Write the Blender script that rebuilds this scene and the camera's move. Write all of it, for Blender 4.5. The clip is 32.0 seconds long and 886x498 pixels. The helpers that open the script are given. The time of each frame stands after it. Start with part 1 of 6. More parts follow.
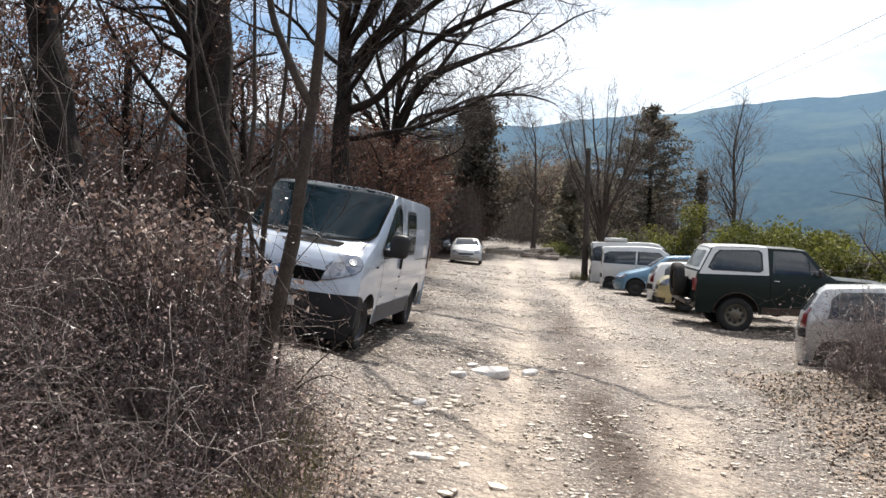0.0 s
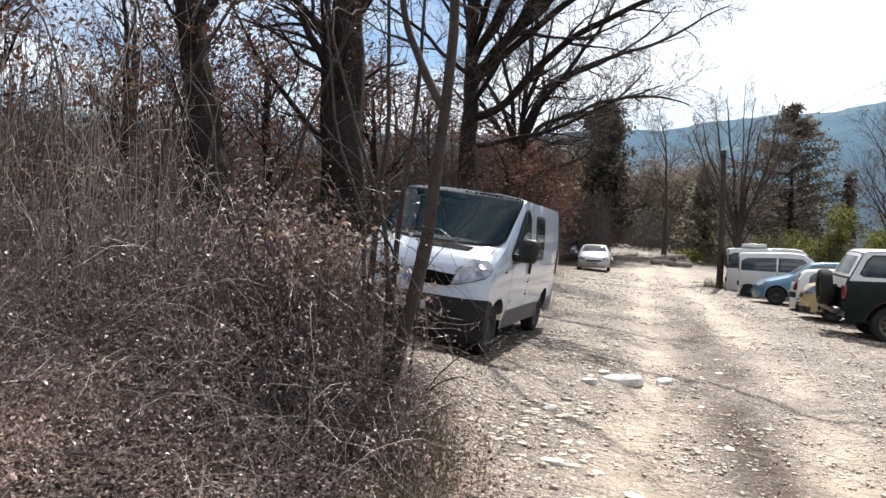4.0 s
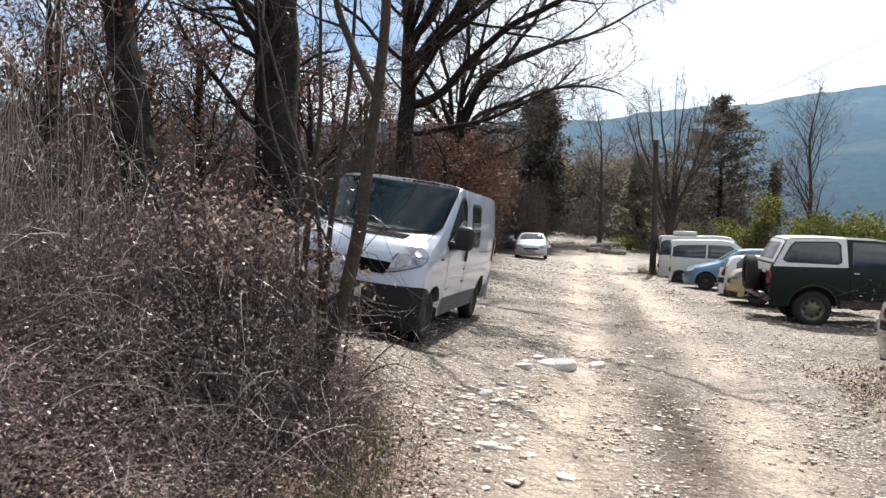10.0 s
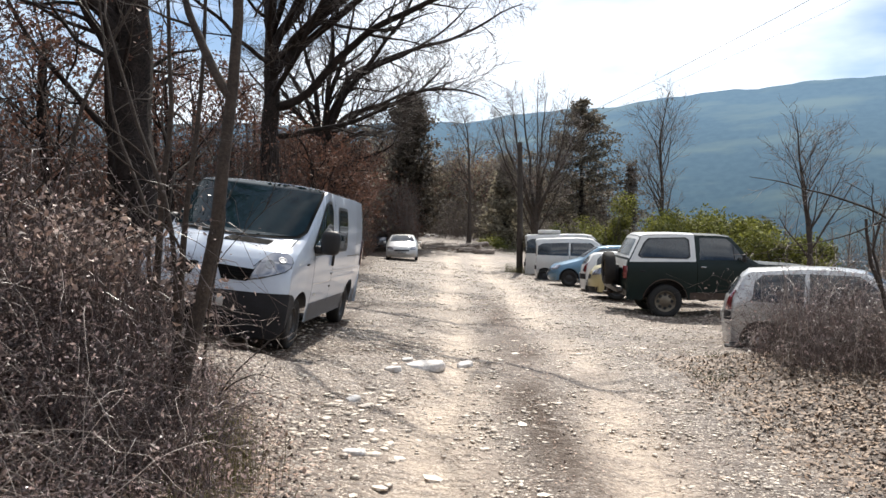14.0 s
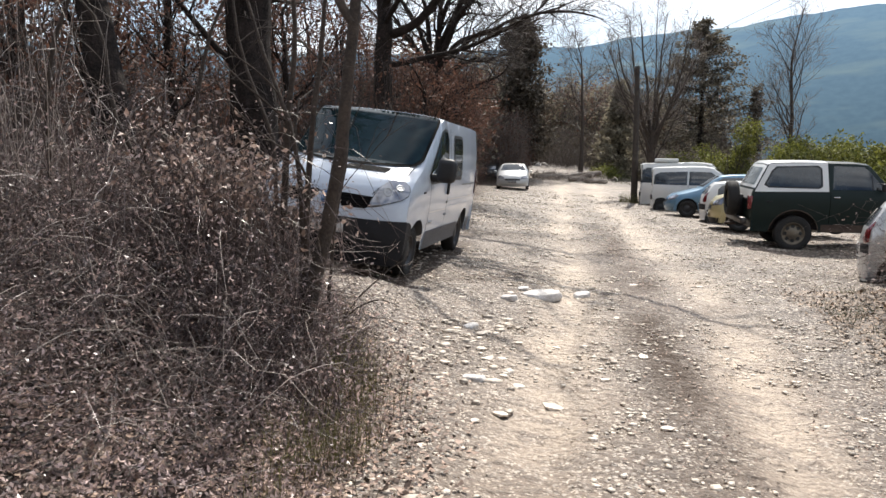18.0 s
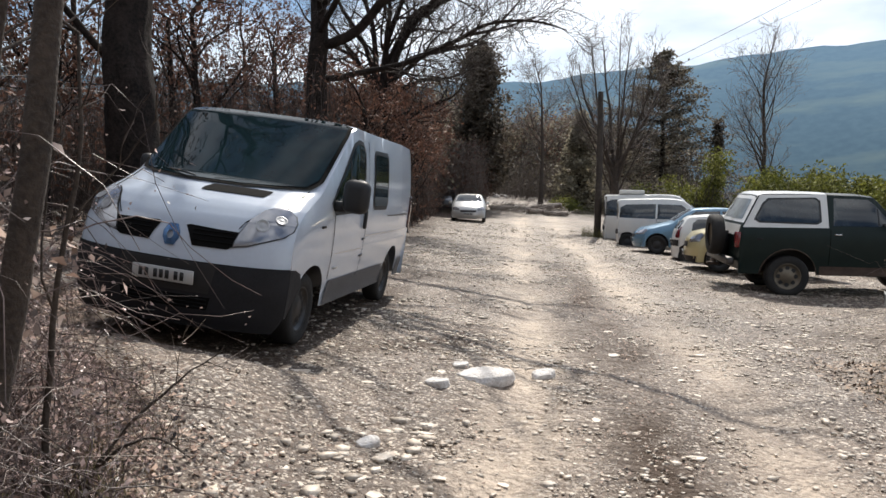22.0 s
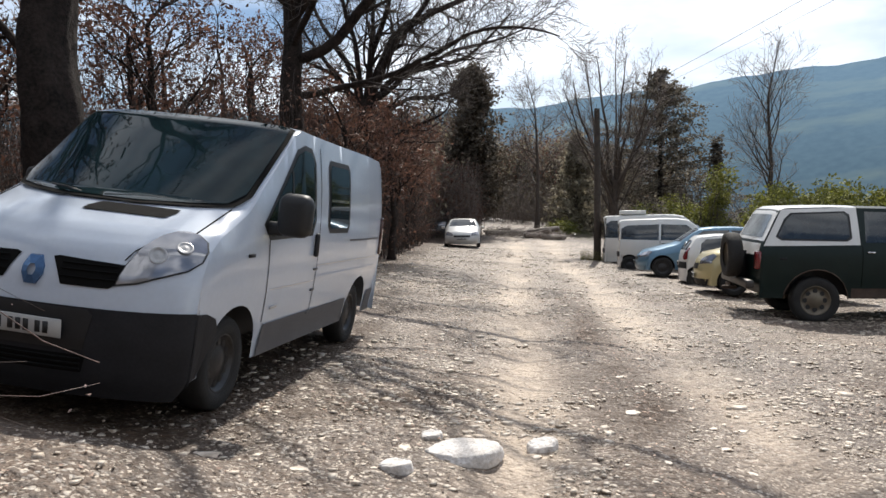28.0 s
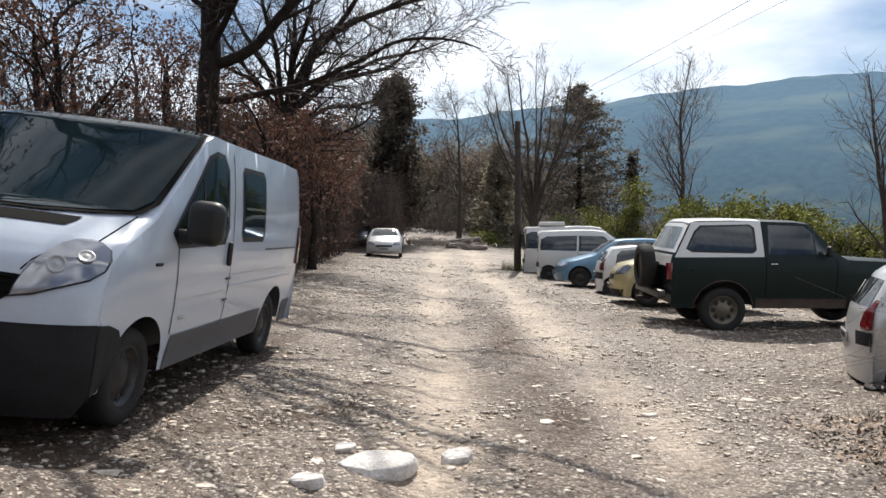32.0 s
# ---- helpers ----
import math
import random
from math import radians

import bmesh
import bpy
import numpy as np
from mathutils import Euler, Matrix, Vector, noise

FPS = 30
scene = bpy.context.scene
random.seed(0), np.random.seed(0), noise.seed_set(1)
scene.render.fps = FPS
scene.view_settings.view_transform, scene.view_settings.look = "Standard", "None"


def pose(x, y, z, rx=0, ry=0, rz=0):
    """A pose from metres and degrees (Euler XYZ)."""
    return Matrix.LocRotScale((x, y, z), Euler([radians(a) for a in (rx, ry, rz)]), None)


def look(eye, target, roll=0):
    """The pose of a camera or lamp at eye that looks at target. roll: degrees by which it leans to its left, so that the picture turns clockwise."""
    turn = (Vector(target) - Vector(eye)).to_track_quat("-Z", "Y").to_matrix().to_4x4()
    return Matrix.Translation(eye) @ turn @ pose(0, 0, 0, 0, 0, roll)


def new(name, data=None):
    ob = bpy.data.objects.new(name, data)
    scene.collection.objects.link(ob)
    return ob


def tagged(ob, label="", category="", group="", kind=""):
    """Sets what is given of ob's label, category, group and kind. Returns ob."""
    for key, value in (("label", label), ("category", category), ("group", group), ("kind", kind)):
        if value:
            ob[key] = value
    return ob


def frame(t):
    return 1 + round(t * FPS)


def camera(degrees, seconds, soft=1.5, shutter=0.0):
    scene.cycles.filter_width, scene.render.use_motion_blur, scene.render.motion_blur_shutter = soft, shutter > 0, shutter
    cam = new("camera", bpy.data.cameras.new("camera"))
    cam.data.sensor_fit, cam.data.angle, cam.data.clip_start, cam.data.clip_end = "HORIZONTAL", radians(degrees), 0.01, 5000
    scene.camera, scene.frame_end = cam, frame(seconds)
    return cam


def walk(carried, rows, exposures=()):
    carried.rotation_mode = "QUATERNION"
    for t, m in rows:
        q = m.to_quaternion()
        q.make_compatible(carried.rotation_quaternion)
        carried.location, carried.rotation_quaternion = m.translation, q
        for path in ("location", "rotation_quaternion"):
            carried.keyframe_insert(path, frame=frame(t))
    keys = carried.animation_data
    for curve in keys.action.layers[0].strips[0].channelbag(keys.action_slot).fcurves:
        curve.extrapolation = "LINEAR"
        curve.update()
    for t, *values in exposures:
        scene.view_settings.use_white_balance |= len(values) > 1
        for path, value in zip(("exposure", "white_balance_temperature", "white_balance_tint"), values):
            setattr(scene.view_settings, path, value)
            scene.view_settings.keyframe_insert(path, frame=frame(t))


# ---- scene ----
cam = camera(59.1, 32.0, soft=1.5)
PATH = [
    (0, (2.544, -9.611, 1.438), (2.241, -7.635, 1.414), 2.04),
    (0.5, (2.537, -9.608, 1.441), (2.186, -7.639, 1.432), 2.37),
    (1, (2.529, -9.616, 1.433), (2.121, -7.658, 1.454), 2.24),
    (1.5, (2.509, -9.616, 1.428), (2.039, -7.672, 1.459), 2.12),
    (2, (2.489, -9.617, 1.423), (1.952, -7.691, 1.423), 2.26),
    (2.5, (2.489, -9.614, 1.419), (1.903, -7.702, 1.391), 2.53),
    (4.5, (2.495, -9.584, 1.395), (1.879, -7.681, 1.381), 1.84),
    (5, (2.565, -9.563, 1.391), (2.147, -7.608, 1.341), 1.52),
    (5.5, (2.613, -9.550, 1.386), (2.418, -7.561, 1.316), 0.91),
    (6, (2.635, -9.536, 1.384), (2.537, -7.540, 1.300), -0.44),
    (6.5, (2.611, -9.531, 1.383), (2.500, -7.536, 1.305), -0.81),
    (7, (2.582, -9.550, 1.376), (2.373, -7.562, 1.307), -0.67),
    (7.5, (2.564, -9.569, 1.378), (2.260, -7.593, 1.317), 0.21),
    (8, (2.561, -9.565, 1.373), (2.217, -7.595, 1.322), 0.77),
    (8.5, (2.549, -9.563, 1.376), (2.172, -7.599, 1.331), 1.25),
    (9, (2.544, -9.571, 1.372), (2.132, -7.614, 1.333), 1.45),
    (9.5, (2.541, -9.593, 1.379), (2.099, -7.643, 1.340), 1.33),
    (10, (2.539, -9.600, 1.383), (2.074, -7.655, 1.344), 1.60),
    (10.5, (2.536, -9.593, 1.388), (2.060, -7.651, 1.348), 1.69),
    (11, (2.541, -9.580, 1.385), (2.096, -7.631, 1.346), 1.79),
    (11.5, (2.542, -9.586, 1.390), (2.151, -7.625, 1.346), 1.75),
    (12, (2.554, -9.591, 1.397), (2.181, -7.626, 1.352), 1.61),
    (12.5, (2.580, -9.583, 1.394), (2.248, -7.612, 1.351), 1.30),
    (13, (2.603, -9.579, 1.396), (2.386, -7.591, 1.363), 0.89),
    (13.5, (2.608, -9.566, 1.397), (2.469, -7.571, 1.369), 0.42),
    (15.5, (2.540, -9.545, 1.412), (2.265, -7.565, 1.363), -0.07),
    (16, (2.524, -9.537, 1.413), (2.151, -7.573, 1.337), -0.15),
    (16.5, (2.529, -9.528, 1.414), (2.111, -7.575, 1.311), -0.15),
    (17, (2.541, -9.540, 1.415), (2.134, -7.586, 1.290), -0.24),
    (17.5, (2.537, -9.532, 1.411), (2.151, -7.575, 1.270), -0.22),
    (18, (2.499, -9.498, 1.385), (2.085, -7.553, 1.175), 0.34),
    (18.5, (2.380, -9.219, 1.422), (1.991, -7.267, 1.223), 1.29),
    (19, (2.387, -8.878, 1.386), (2.149, -6.901, 1.198), 1.82),
    (19.5, (2.407, -8.476, 1.388), (2.106, -6.504, 1.241), 1.19),
    (20, (2.461, -8.142, 1.384), (2.325, -6.150, 1.268), 1.93),
    (20.5, (2.509, -7.749, 1.364), (2.381, -5.758, 1.216), 2.55),
    (21, (2.417, -7.323, 1.333), (2.150, -5.346, 1.188), 1.48),
    (21.5, (2.391, -6.997, 1.334), (2.122, -5.024, 1.151), 1.46),
    (22, (2.382, -6.619, 1.325), (2.065, -4.649, 1.196), 0.90),
    (22.5, (2.361, -6.263, 1.302), (2.098, -4.283, 1.203), 0.61),
    (23, (2.439, -5.887, 1.263), (2.215, -3.902, 1.165), 0.84),
    (23.5, (2.466, -5.614, 1.255), (2.258, -3.628, 1.146), 0.34),
    (24, (2.451, -5.343, 1.255), (2.364, -3.346, 1.170), -0.27),
    (24.5, (2.436, -5.144, 1.251), (2.232, -3.155, 1.211), -0.94),
    (26.5, (2.388, -4.966, 1.256), (2.256, -2.970, 1.228), -0.66),
    (27, (2.371, -4.968, 1.253), (2.148, -2.981, 1.214), -0.04),
    (27.5, (2.363, -4.972, 1.256), (2.090, -2.991, 1.207), -0.27),
    (28, (2.353, -4.980, 1.254), (2.040, -3.005, 1.193), -0.30),
    (28.5, (2.359, -4.981, 1.251), (2.016, -3.012, 1.185), -0.03),
    (29, (2.360, -4.984, 1.254), (1.994, -3.019, 1.187), -0.09),
    (29.5, (2.350, -4.988, 1.249), (1.963, -3.027, 1.182), -0.00),
    (30, (2.363, -4.976, 1.262), (2.003, -3.010, 1.199), 0.10),
    (30.5, (2.370, -4.965, 1.257), (2.064, -2.989, 1.198), 0.03),
    (31, (2.385, -4.958, 1.261), (2.154, -2.972, 1.203), 0.04),
    (31.5, (2.390, -4.945, 1.259), (2.231, -2.952, 1.207), 0.27),
    (32, (2.396, -4.944, 1.253), (2.279, -2.948, 1.217), 0.17),
]

walk(cam, [(t, look(eye, target, roll)) for t, eye, target, roll in PATH],
     exposures=[(0, 0.38), (2, 0.44), (5, 0.50), (6, 0.37), (8, 0.40), (10, 0.47), (11, 0.49), (13, 0.40), (17, 0.42), (20, 0.25), (22, 0.15), (24, 0.15), (28, 0.18), (30, 0.20), (32, 0.15)])

# ---- light ----
SUN_EL, SUN_AZ = 49.5, 4.0          # degrees; azimuth to the right of +y
world = bpy.data.worlds.new("sky")
scene.world = world
world.use_nodes = True
wn, wl = world.node_tree.nodes, world.node_tree.links
wn.clear()
sky = wn.new("ShaderNodeTexSky")
sky.sky_type, sky.sun_disc = "NISHITA", False
sky.sun_elevation, sky.sun_rotation = radians(SUN_EL), radians(SUN_AZ)
sky.air_density, sky.dust_density, sky.ozone_density = 1.1, 0.5, 3.5
bg = wn.new("ShaderNodeBackground")
bg.inputs["Strength"].default_value = 0.086
wout = wn.new("ShaderNodeOutputWorld")
# thin high cloud
wtc = wn.new("ShaderNodeTexCoord")
wmap = wn.new("ShaderNodeMapping")
wmap.inputs["Scale"].default_value = (1.0, 1.0, 3.2)
wns = wn.new("ShaderNodeTexNoise")
wns.inputs["Scale"].default_value, wns.inputs["Detail"].default_value = 2.2, 6.0
wramp = wn.new("ShaderNodeValToRGB")
wramp.color_ramp.elements[0].position, wramp.color_ramp.elements[1].position = 0.39, 0.63
wramp.color_ramp.elements[1].color = (0.8, 0.8, 0.8, 1)
wmix = wn.new("ShaderNodeMix")
wmix.data_type = "RGBA"
wmix.inputs["B"].default_value = (15.0, 15.3, 15.8, 1)
wl.new(wtc.outputs["Generated"], wmap.inputs["Vector"])
wl.new(wmap.outputs["Vector"], wns.inputs["Vector"])
wl.new(wns.outputs["Fac"], wramp.inputs["Fac"])
wl.new(wramp.outputs["Color"], wmix.inputs["Factor"])
wl.new(sky.outputs["Color"], wmix.inputs["A"])
wl.new(wmix.outputs["Result"], bg.inputs["Color"])
wl.new(bg.outputs["Background"], wout.inputs["Surface"])

sun = new("sun", bpy.data.lights.new("sun", "SUN"))
sun.data.energy, sun.data.angle, sun.data.color = 4.6, radians(0.53), (1.0, 0.935, 0.845)
ce, se = math.cos(radians(SUN_EL)), math.sin(radians(SUN_EL))
sun.matrix_world = look((0, 0, 30), (-ce * math.sin(radians(SUN_AZ)), -ce * math.cos(radians(SUN_AZ)), 30 - se))


# ---- materials ----
def mat(name, col, rough=0.6, metal=0.0, var=0.25, scale=8.0, fine=60.0, bump=0.0, bump_scale=80.0, coat=0.0, spec=0.5, col2=None, rand=0.0, trans=0.0, island=False, sheet=0.0):
    m = bpy.data.materials.new(name)
    m.use_nodes = True
    n, l = m.node_tree.nodes, m.node_tree.links
    b = n["Principled BSDF"]
    b.inputs["Roughness"].default_value, b.inputs["Metallic"].default_value = rough, metal
    b.inputs["Coat Weight"].default_value, b.inputs["Specular IOR Level"].default_value = coat, spec
    b.inputs["Coat Roughness"].default_value = 0.06
    b.inputs["Transmission Weight"].default_value = trans
    tc = n.new("ShaderNodeTexCoord")
    c1 = (*col, 1)
    c2 = (*(col2 or tuple(c * (1 - var) for c in col)), 1)
    big, small = n.new("ShaderNodeTexNoise"), n.new("ShaderNodeTexNoise")
    big.inputs["Scale"].default_value, big.inputs["Detail"].default_value = scale, 4
    small.inputs["Scale"].default_value, small.inputs["Detail"].default_value = fine, 3
    add = n.new("ShaderNodeMath")
    add.operation = "MULTIPLY_ADD"
    add.inputs[1].default_value = 0.5
    half = n.new("ShaderNodeMath")
    half.operation = "MULTIPLY"
    half.inputs[1].default_value = 0.5
    l.new(tc.outputs["Object"], big.inputs["Vector"])
    l.new(tc.outputs["Object"], small.inputs["Vector"])
    l.new(small.outputs["Fac"], half.inputs[0])
    l.new(big.outputs["Fac"], add.inputs[0])
    l.new(half.outputs[0], add.inputs[2])
    ramp = n.new("ShaderNodeMapRange")
    ramp.inputs["From Min"].default_value, ramp.inputs["From Max"].default_value = 0.35, 0.65
    l.new(add.outputs[0], ramp.inputs["Value"])
    mix = n.new("ShaderNodeMix")
    mix.data_type = "RGBA"
    mix.inputs["A"].default_value, mix.inputs["B"].default_value = c1, c2
    l.new(ramp.outputs["Result"], mix.inputs["Factor"])
    out = mix.outputs["Result"]
    if rand:
        src = n.new("ShaderNodeNewGeometry").outputs["Random Per Island"] if island else n.new("ShaderNodeObjectInfo").outputs["Random"]
        hsv = n.new("ShaderNodeHueSaturation")
        mr = n.new("ShaderNodeMapRange")
        mr.inputs["To Min"].default_value, mr.inputs["To Max"].default_value = 1 - rand, 1 + rand
        l.new(src, mr.inputs["Value"])
        l.new(mr.outputs["Result"], hsv.inputs["Value"])
        l.new(out, hsv.inputs["Color"])
        out = hsv.outputs["Color"]
    l.new(out, b.inputs["Base Color"])
    if sheet:
        # thin leaf: part of the light passes through
        tr = n.new("ShaderNodeBsdfTranslucent")
        l.new(out, tr.inputs["Color"])
        ms = n.new("ShaderNodeMixShader")
        ms.inputs[0].default_value = sheet
        l.new(b.outputs[0], ms.inputs[1])
        l.new(tr.outputs[0], ms.inputs[2])
        l.new(ms.outputs[0], n["Material Output"].inputs["Surface"])
    if bump:
        bt, bn = n.new("ShaderNodeTexNoise"), n.new("ShaderNodeBump")
        bt.inputs["Scale"].default_value, bt.inputs["Detail"].default_value = bump_scale, 6
        bn.inputs["Strength"].default_value, bn.inputs["Distance"].default_value = bump, 0.02
        l.new(tc.outputs["Object"], bt.inputs["Vector"])
        l.new(bt.outputs["Fac"], bn.inputs["Height"])
        l.new(bn.outputs["Normal"], b.inputs["Normal"])
    return m


M = {
    "van_white": mat("van_white", (0.51, 0.57, 0.655), 0.22, var=0.06, scale=1.5, fine=30, coat=0.6),
    "white": mat("white_paint", (0.72, 0.72, 0.70), 0.35, var=0.08, scale=2, coat=0.5),
    "silver": mat("silver_paint", (0.56, 0.56, 0.55), 0.34, 0.35, var=0.1, scale=2, coat=0.6),
    "green": mat("dark_green_paint", (0.006, 0.017, 0.015), 0.45, var=0.4, scale=2.5, coat=0.0, spec=0.3),
    "blue": mat("blue_paint", (0.13, 0.25, 0.36), 0.3, 0.3, var=0.1, scale=2, coat=0.6),
    "yellow": mat("yellow_paint", (0.55, 0.47, 0.25), 0.32, 0.2, var=0.1, scale=2, coat=0.5),
    "darkcar": mat("dark_grey_paint", (0.03, 0.035, 0.045), 0.3, 0.2, var=0.2, coat=0.5),
    "grey_plastic": mat("grey_plastic", (0.024, 0.024, 0.027), 0.6, var=0.3, scale=5, bump=0.15, bump_scale=400, spec=0.18),
    "cladding": mat("sill_plastic", (0.11, 0.11, 0.115), 0.6, var=0.3, scale=5, bump=0.15, bump_scale=300),
    "black_plastic": mat("black_plastic", (0.014, 0.014, 0.015), 0.5, var=0.3, scale=6),
    "seam": mat("panel_gap", (0.008, 0.008, 0.008), 0.9, var=0.2, spec=0.1),
    "glass": mat("tinted_glass", (0.010, 0.022, 0.026), 0.03, var=0.4, scale=1.2, fine=6, spec=0.2),
    "car_glass": mat("side_glass", (0.035, 0.043, 0.046), 0.05, var=0.7, scale=1.6, fine=5, spec=1.0),
    # pale base colour stands for sky seen through the off-road car's rear glass
    "skylit_glass": mat("skylit_glass", (0.26, 0.285, 0.29), 0.16, var=0.4, scale=2.5, fine=12, spec=0.6),
    "old_chrome": mat("dull_chrome", (0.12, 0.115, 0.11), 0.45, 0.8, var=0.4, scale=6),
    "tyre": mat("tyre_rubber", (0.022, 0.021, 0.02), 0.82, var=0.4, scale=9, bump=0.3, bump_scale=120),
    "rim": mat("steel_rim", (0.06, 0.06, 0.062), 0.45, 0.7, var=0.35, scale=10),
    "alloy": mat("alloy_rim", (0.20, 0.17, 0.13), 0.42, 0.7, var=0.3, scale=10),
    "bright_alloy": mat("bright_alloy_rim", (0.45, 0.45, 0.45), 0.38, 0.7, var=0.2, scale=10),
    "mound_leaf": mat("pale_dead_leaf", (0.30, 0.21, 0.14), 0.6, col2=(0.075, 0.05, 0.035), scale=3, fine=20, rand=0.75, island=True, spec=0.4),
    "chrome": mat("chrome", (0.6, 0.6, 0.6), 0.15, 1.0, var=0.1),
    "lamp": mat("headlamp_lens", (0.40, 0.40, 0.42), 0.10, 0.6, var=0.35, scale=6, fine=14, spec=1.0, coat=1.0),
    "red": mat("red_lens", (0.20, 0.010, 0.014), 0.14, var=0.5, scale=18, coat=0.8),
    "dark_red": mat("dark_red_lens", (0.06, 0.006, 0.008), 0.2, var=0.3, scale=18, coat=0.6),
    "amber": mat("amber_lens", (0.5, 0.16, 0.02), 0.15, var=0.3, coat=0.8),
    "plate": mat("plate_white", (0.46, 0.46, 0.45), 0.4, var=0.08),
    "ink": mat("plate_ink", (0.02, 0.02, 0.02), 0.6, var=0.1),
    "badge": mat("badge_blue_silver", (0.10, 0.20, 0.38), 0.25, 0.6, var=0.3, scale=20),
    "rust": mat("muddy_metal", (0.09, 0.06, 0.045), 0.8, var=0.5, scale=7, bump=0.3),
    "bark": mat("oak_bark", (0.045, 0.034, 0.029), 0.95, spec=0.2, col2=(0.012, 0.01, 0.009), scale=5, fine=24, bump=1.0, bump_scale=26),
    "bark2": mat("sapling_bark", (0.085, 0.064, 0.050), 0.88, col2=(0.032, 0.025, 0.020), scale=7, fine=40, bump=0.6, bump_scale=50),
    "twig": mat("grey_brown_twig", (0.085, 0.066, 0.056), 0.8, col2=(0.04, 0.031, 0.027), scale=3, fine=30, rand=0.3, island=True),
    # paler copy of the twig brown, with distance haze put into the colour
    "hazed_twig": mat("hazed_bare_twig", (0.24, 0.20, 0.175), 0.8, col2=(0.12, 0.10, 0.088), scale=2, fine=20, rand=0.3, island=True),
    "pale_twig": mat("pale_grey_twig", (0.42, 0.36, 0.31), 0.4, col2=(0.16, 0.125, 0.105), scale=2, fine=20, rand=0.5, island=True),
    "stem": mat("bramble_stem", (0.17, 0.122, 0.108), 0.36, col2=(0.05, 0.034, 0.031), scale=2, fine=20, rand=0.45, island=True),
    "red_leaf": mat("brown_oak_leaf", (0.20, 0.105, 0.07), 0.6, col2=(0.09, 0.043, 0.032), scale=2, fine=15, rand=0.5, island=True, sheet=0.4),
    "dry_leaf": mat("dry_fallen_leaf", (0.62, 0.48, 0.44), 0.34, col2=(0.055, 0.036, 0.034), scale=3, fine=20, rand=0.9, island=True, sheet=0.3),
    "pale_leaf": mat("pale_glossy_leaf", (0.52, 0.42, 0.36), 0.45, col2=(0.24, 0.15, 0.115), scale=3, fine=15, rand=0.7, island=True, sheet=0.2),
    "litter_leaf": mat("leaf_litter", (0.42, 0.305, 0.235), 0.6, col2=(0.10, 0.062, 0.052), scale=3, fine=20, rand=0.7, island=True, spec=0.25),
    "grass": mat("dry_grass", (0.24, 0.19, 0.115), 0.7, col2=(0.11, 0.09, 0.05), scale=3, rand=0.4, island=True, sheet=0.2),
    "green_grass": mat("green_grass", (0.12, 0.145, 0.045), 0.7, col2=(0.06, 0.08, 0.025), scale=3, rand=0.4, island=True, sheet=0.3),
    "olive_grass": mat("olive_grass", (0.27, 0.255, 0.095), 0.7, col2=(0.14, 0.135, 0.045), scale=3, rand=0.4, island=True, sheet=0.25),
    "laurel": mat("laurel_leaf", (0.25, 0.25, 0.045), 0.75, col2=(0.07, 0.085, 0.02), scale=1.2, fine=8, rand=0.55, island=True, sheet=0.3),
    "needle": mat("conifer_needle", (0.125, 0.10, 0.072), 0.7, col2=(0.06, 0.053, 0.042), scale=1, fine=6, rand=0.5, island=True, sheet=0.45),
    "cedar": mat("grey_green_needle", (0.33, 0.29, 0.205), 0.7, col2=(0.16, 0.145, 0.105), scale=1, fine=6, rand=0.5, island=True, sheet=0.5),
    "spruce": mat("grey_brown_needle", (0.19, 0.16, 0.115), 0.75, col2=(0.085, 0.075, 0.056), scale=1, fine=6, rand=0.5, island=True, sheet=0.45),
    "stone": mat("limestone", (0.74, 0.66, 0.56), 0.5, col2=(0.40, 0.32, 0.245), scale=6, fine=40, bump=0.5, bump_scale=30, rand=0.35, island=True),
    "rock": mat("white_limestone", (0.80, 0.77, 0.74), 0.8, col2=(0.54, 0.50, 0.46), scale=9, fine=45, bump=0.9, bump_scale=30),
    "pole": mat("weathered_pole", (0.07, 0.056, 0.046), 0.9, col2=(0.03, 0.024, 0.02), scale=6, fine=50, bump=0.5),
    "wire": mat("wire_grey", (0.06, 0.06, 0.065), 0.6),
    "log": mat("cut_wood", (0.34, 0.285, 0.235), 0.7, col2=(0.12, 0.095, 0.078), scale=6, fine=30, bump=0.4),
}


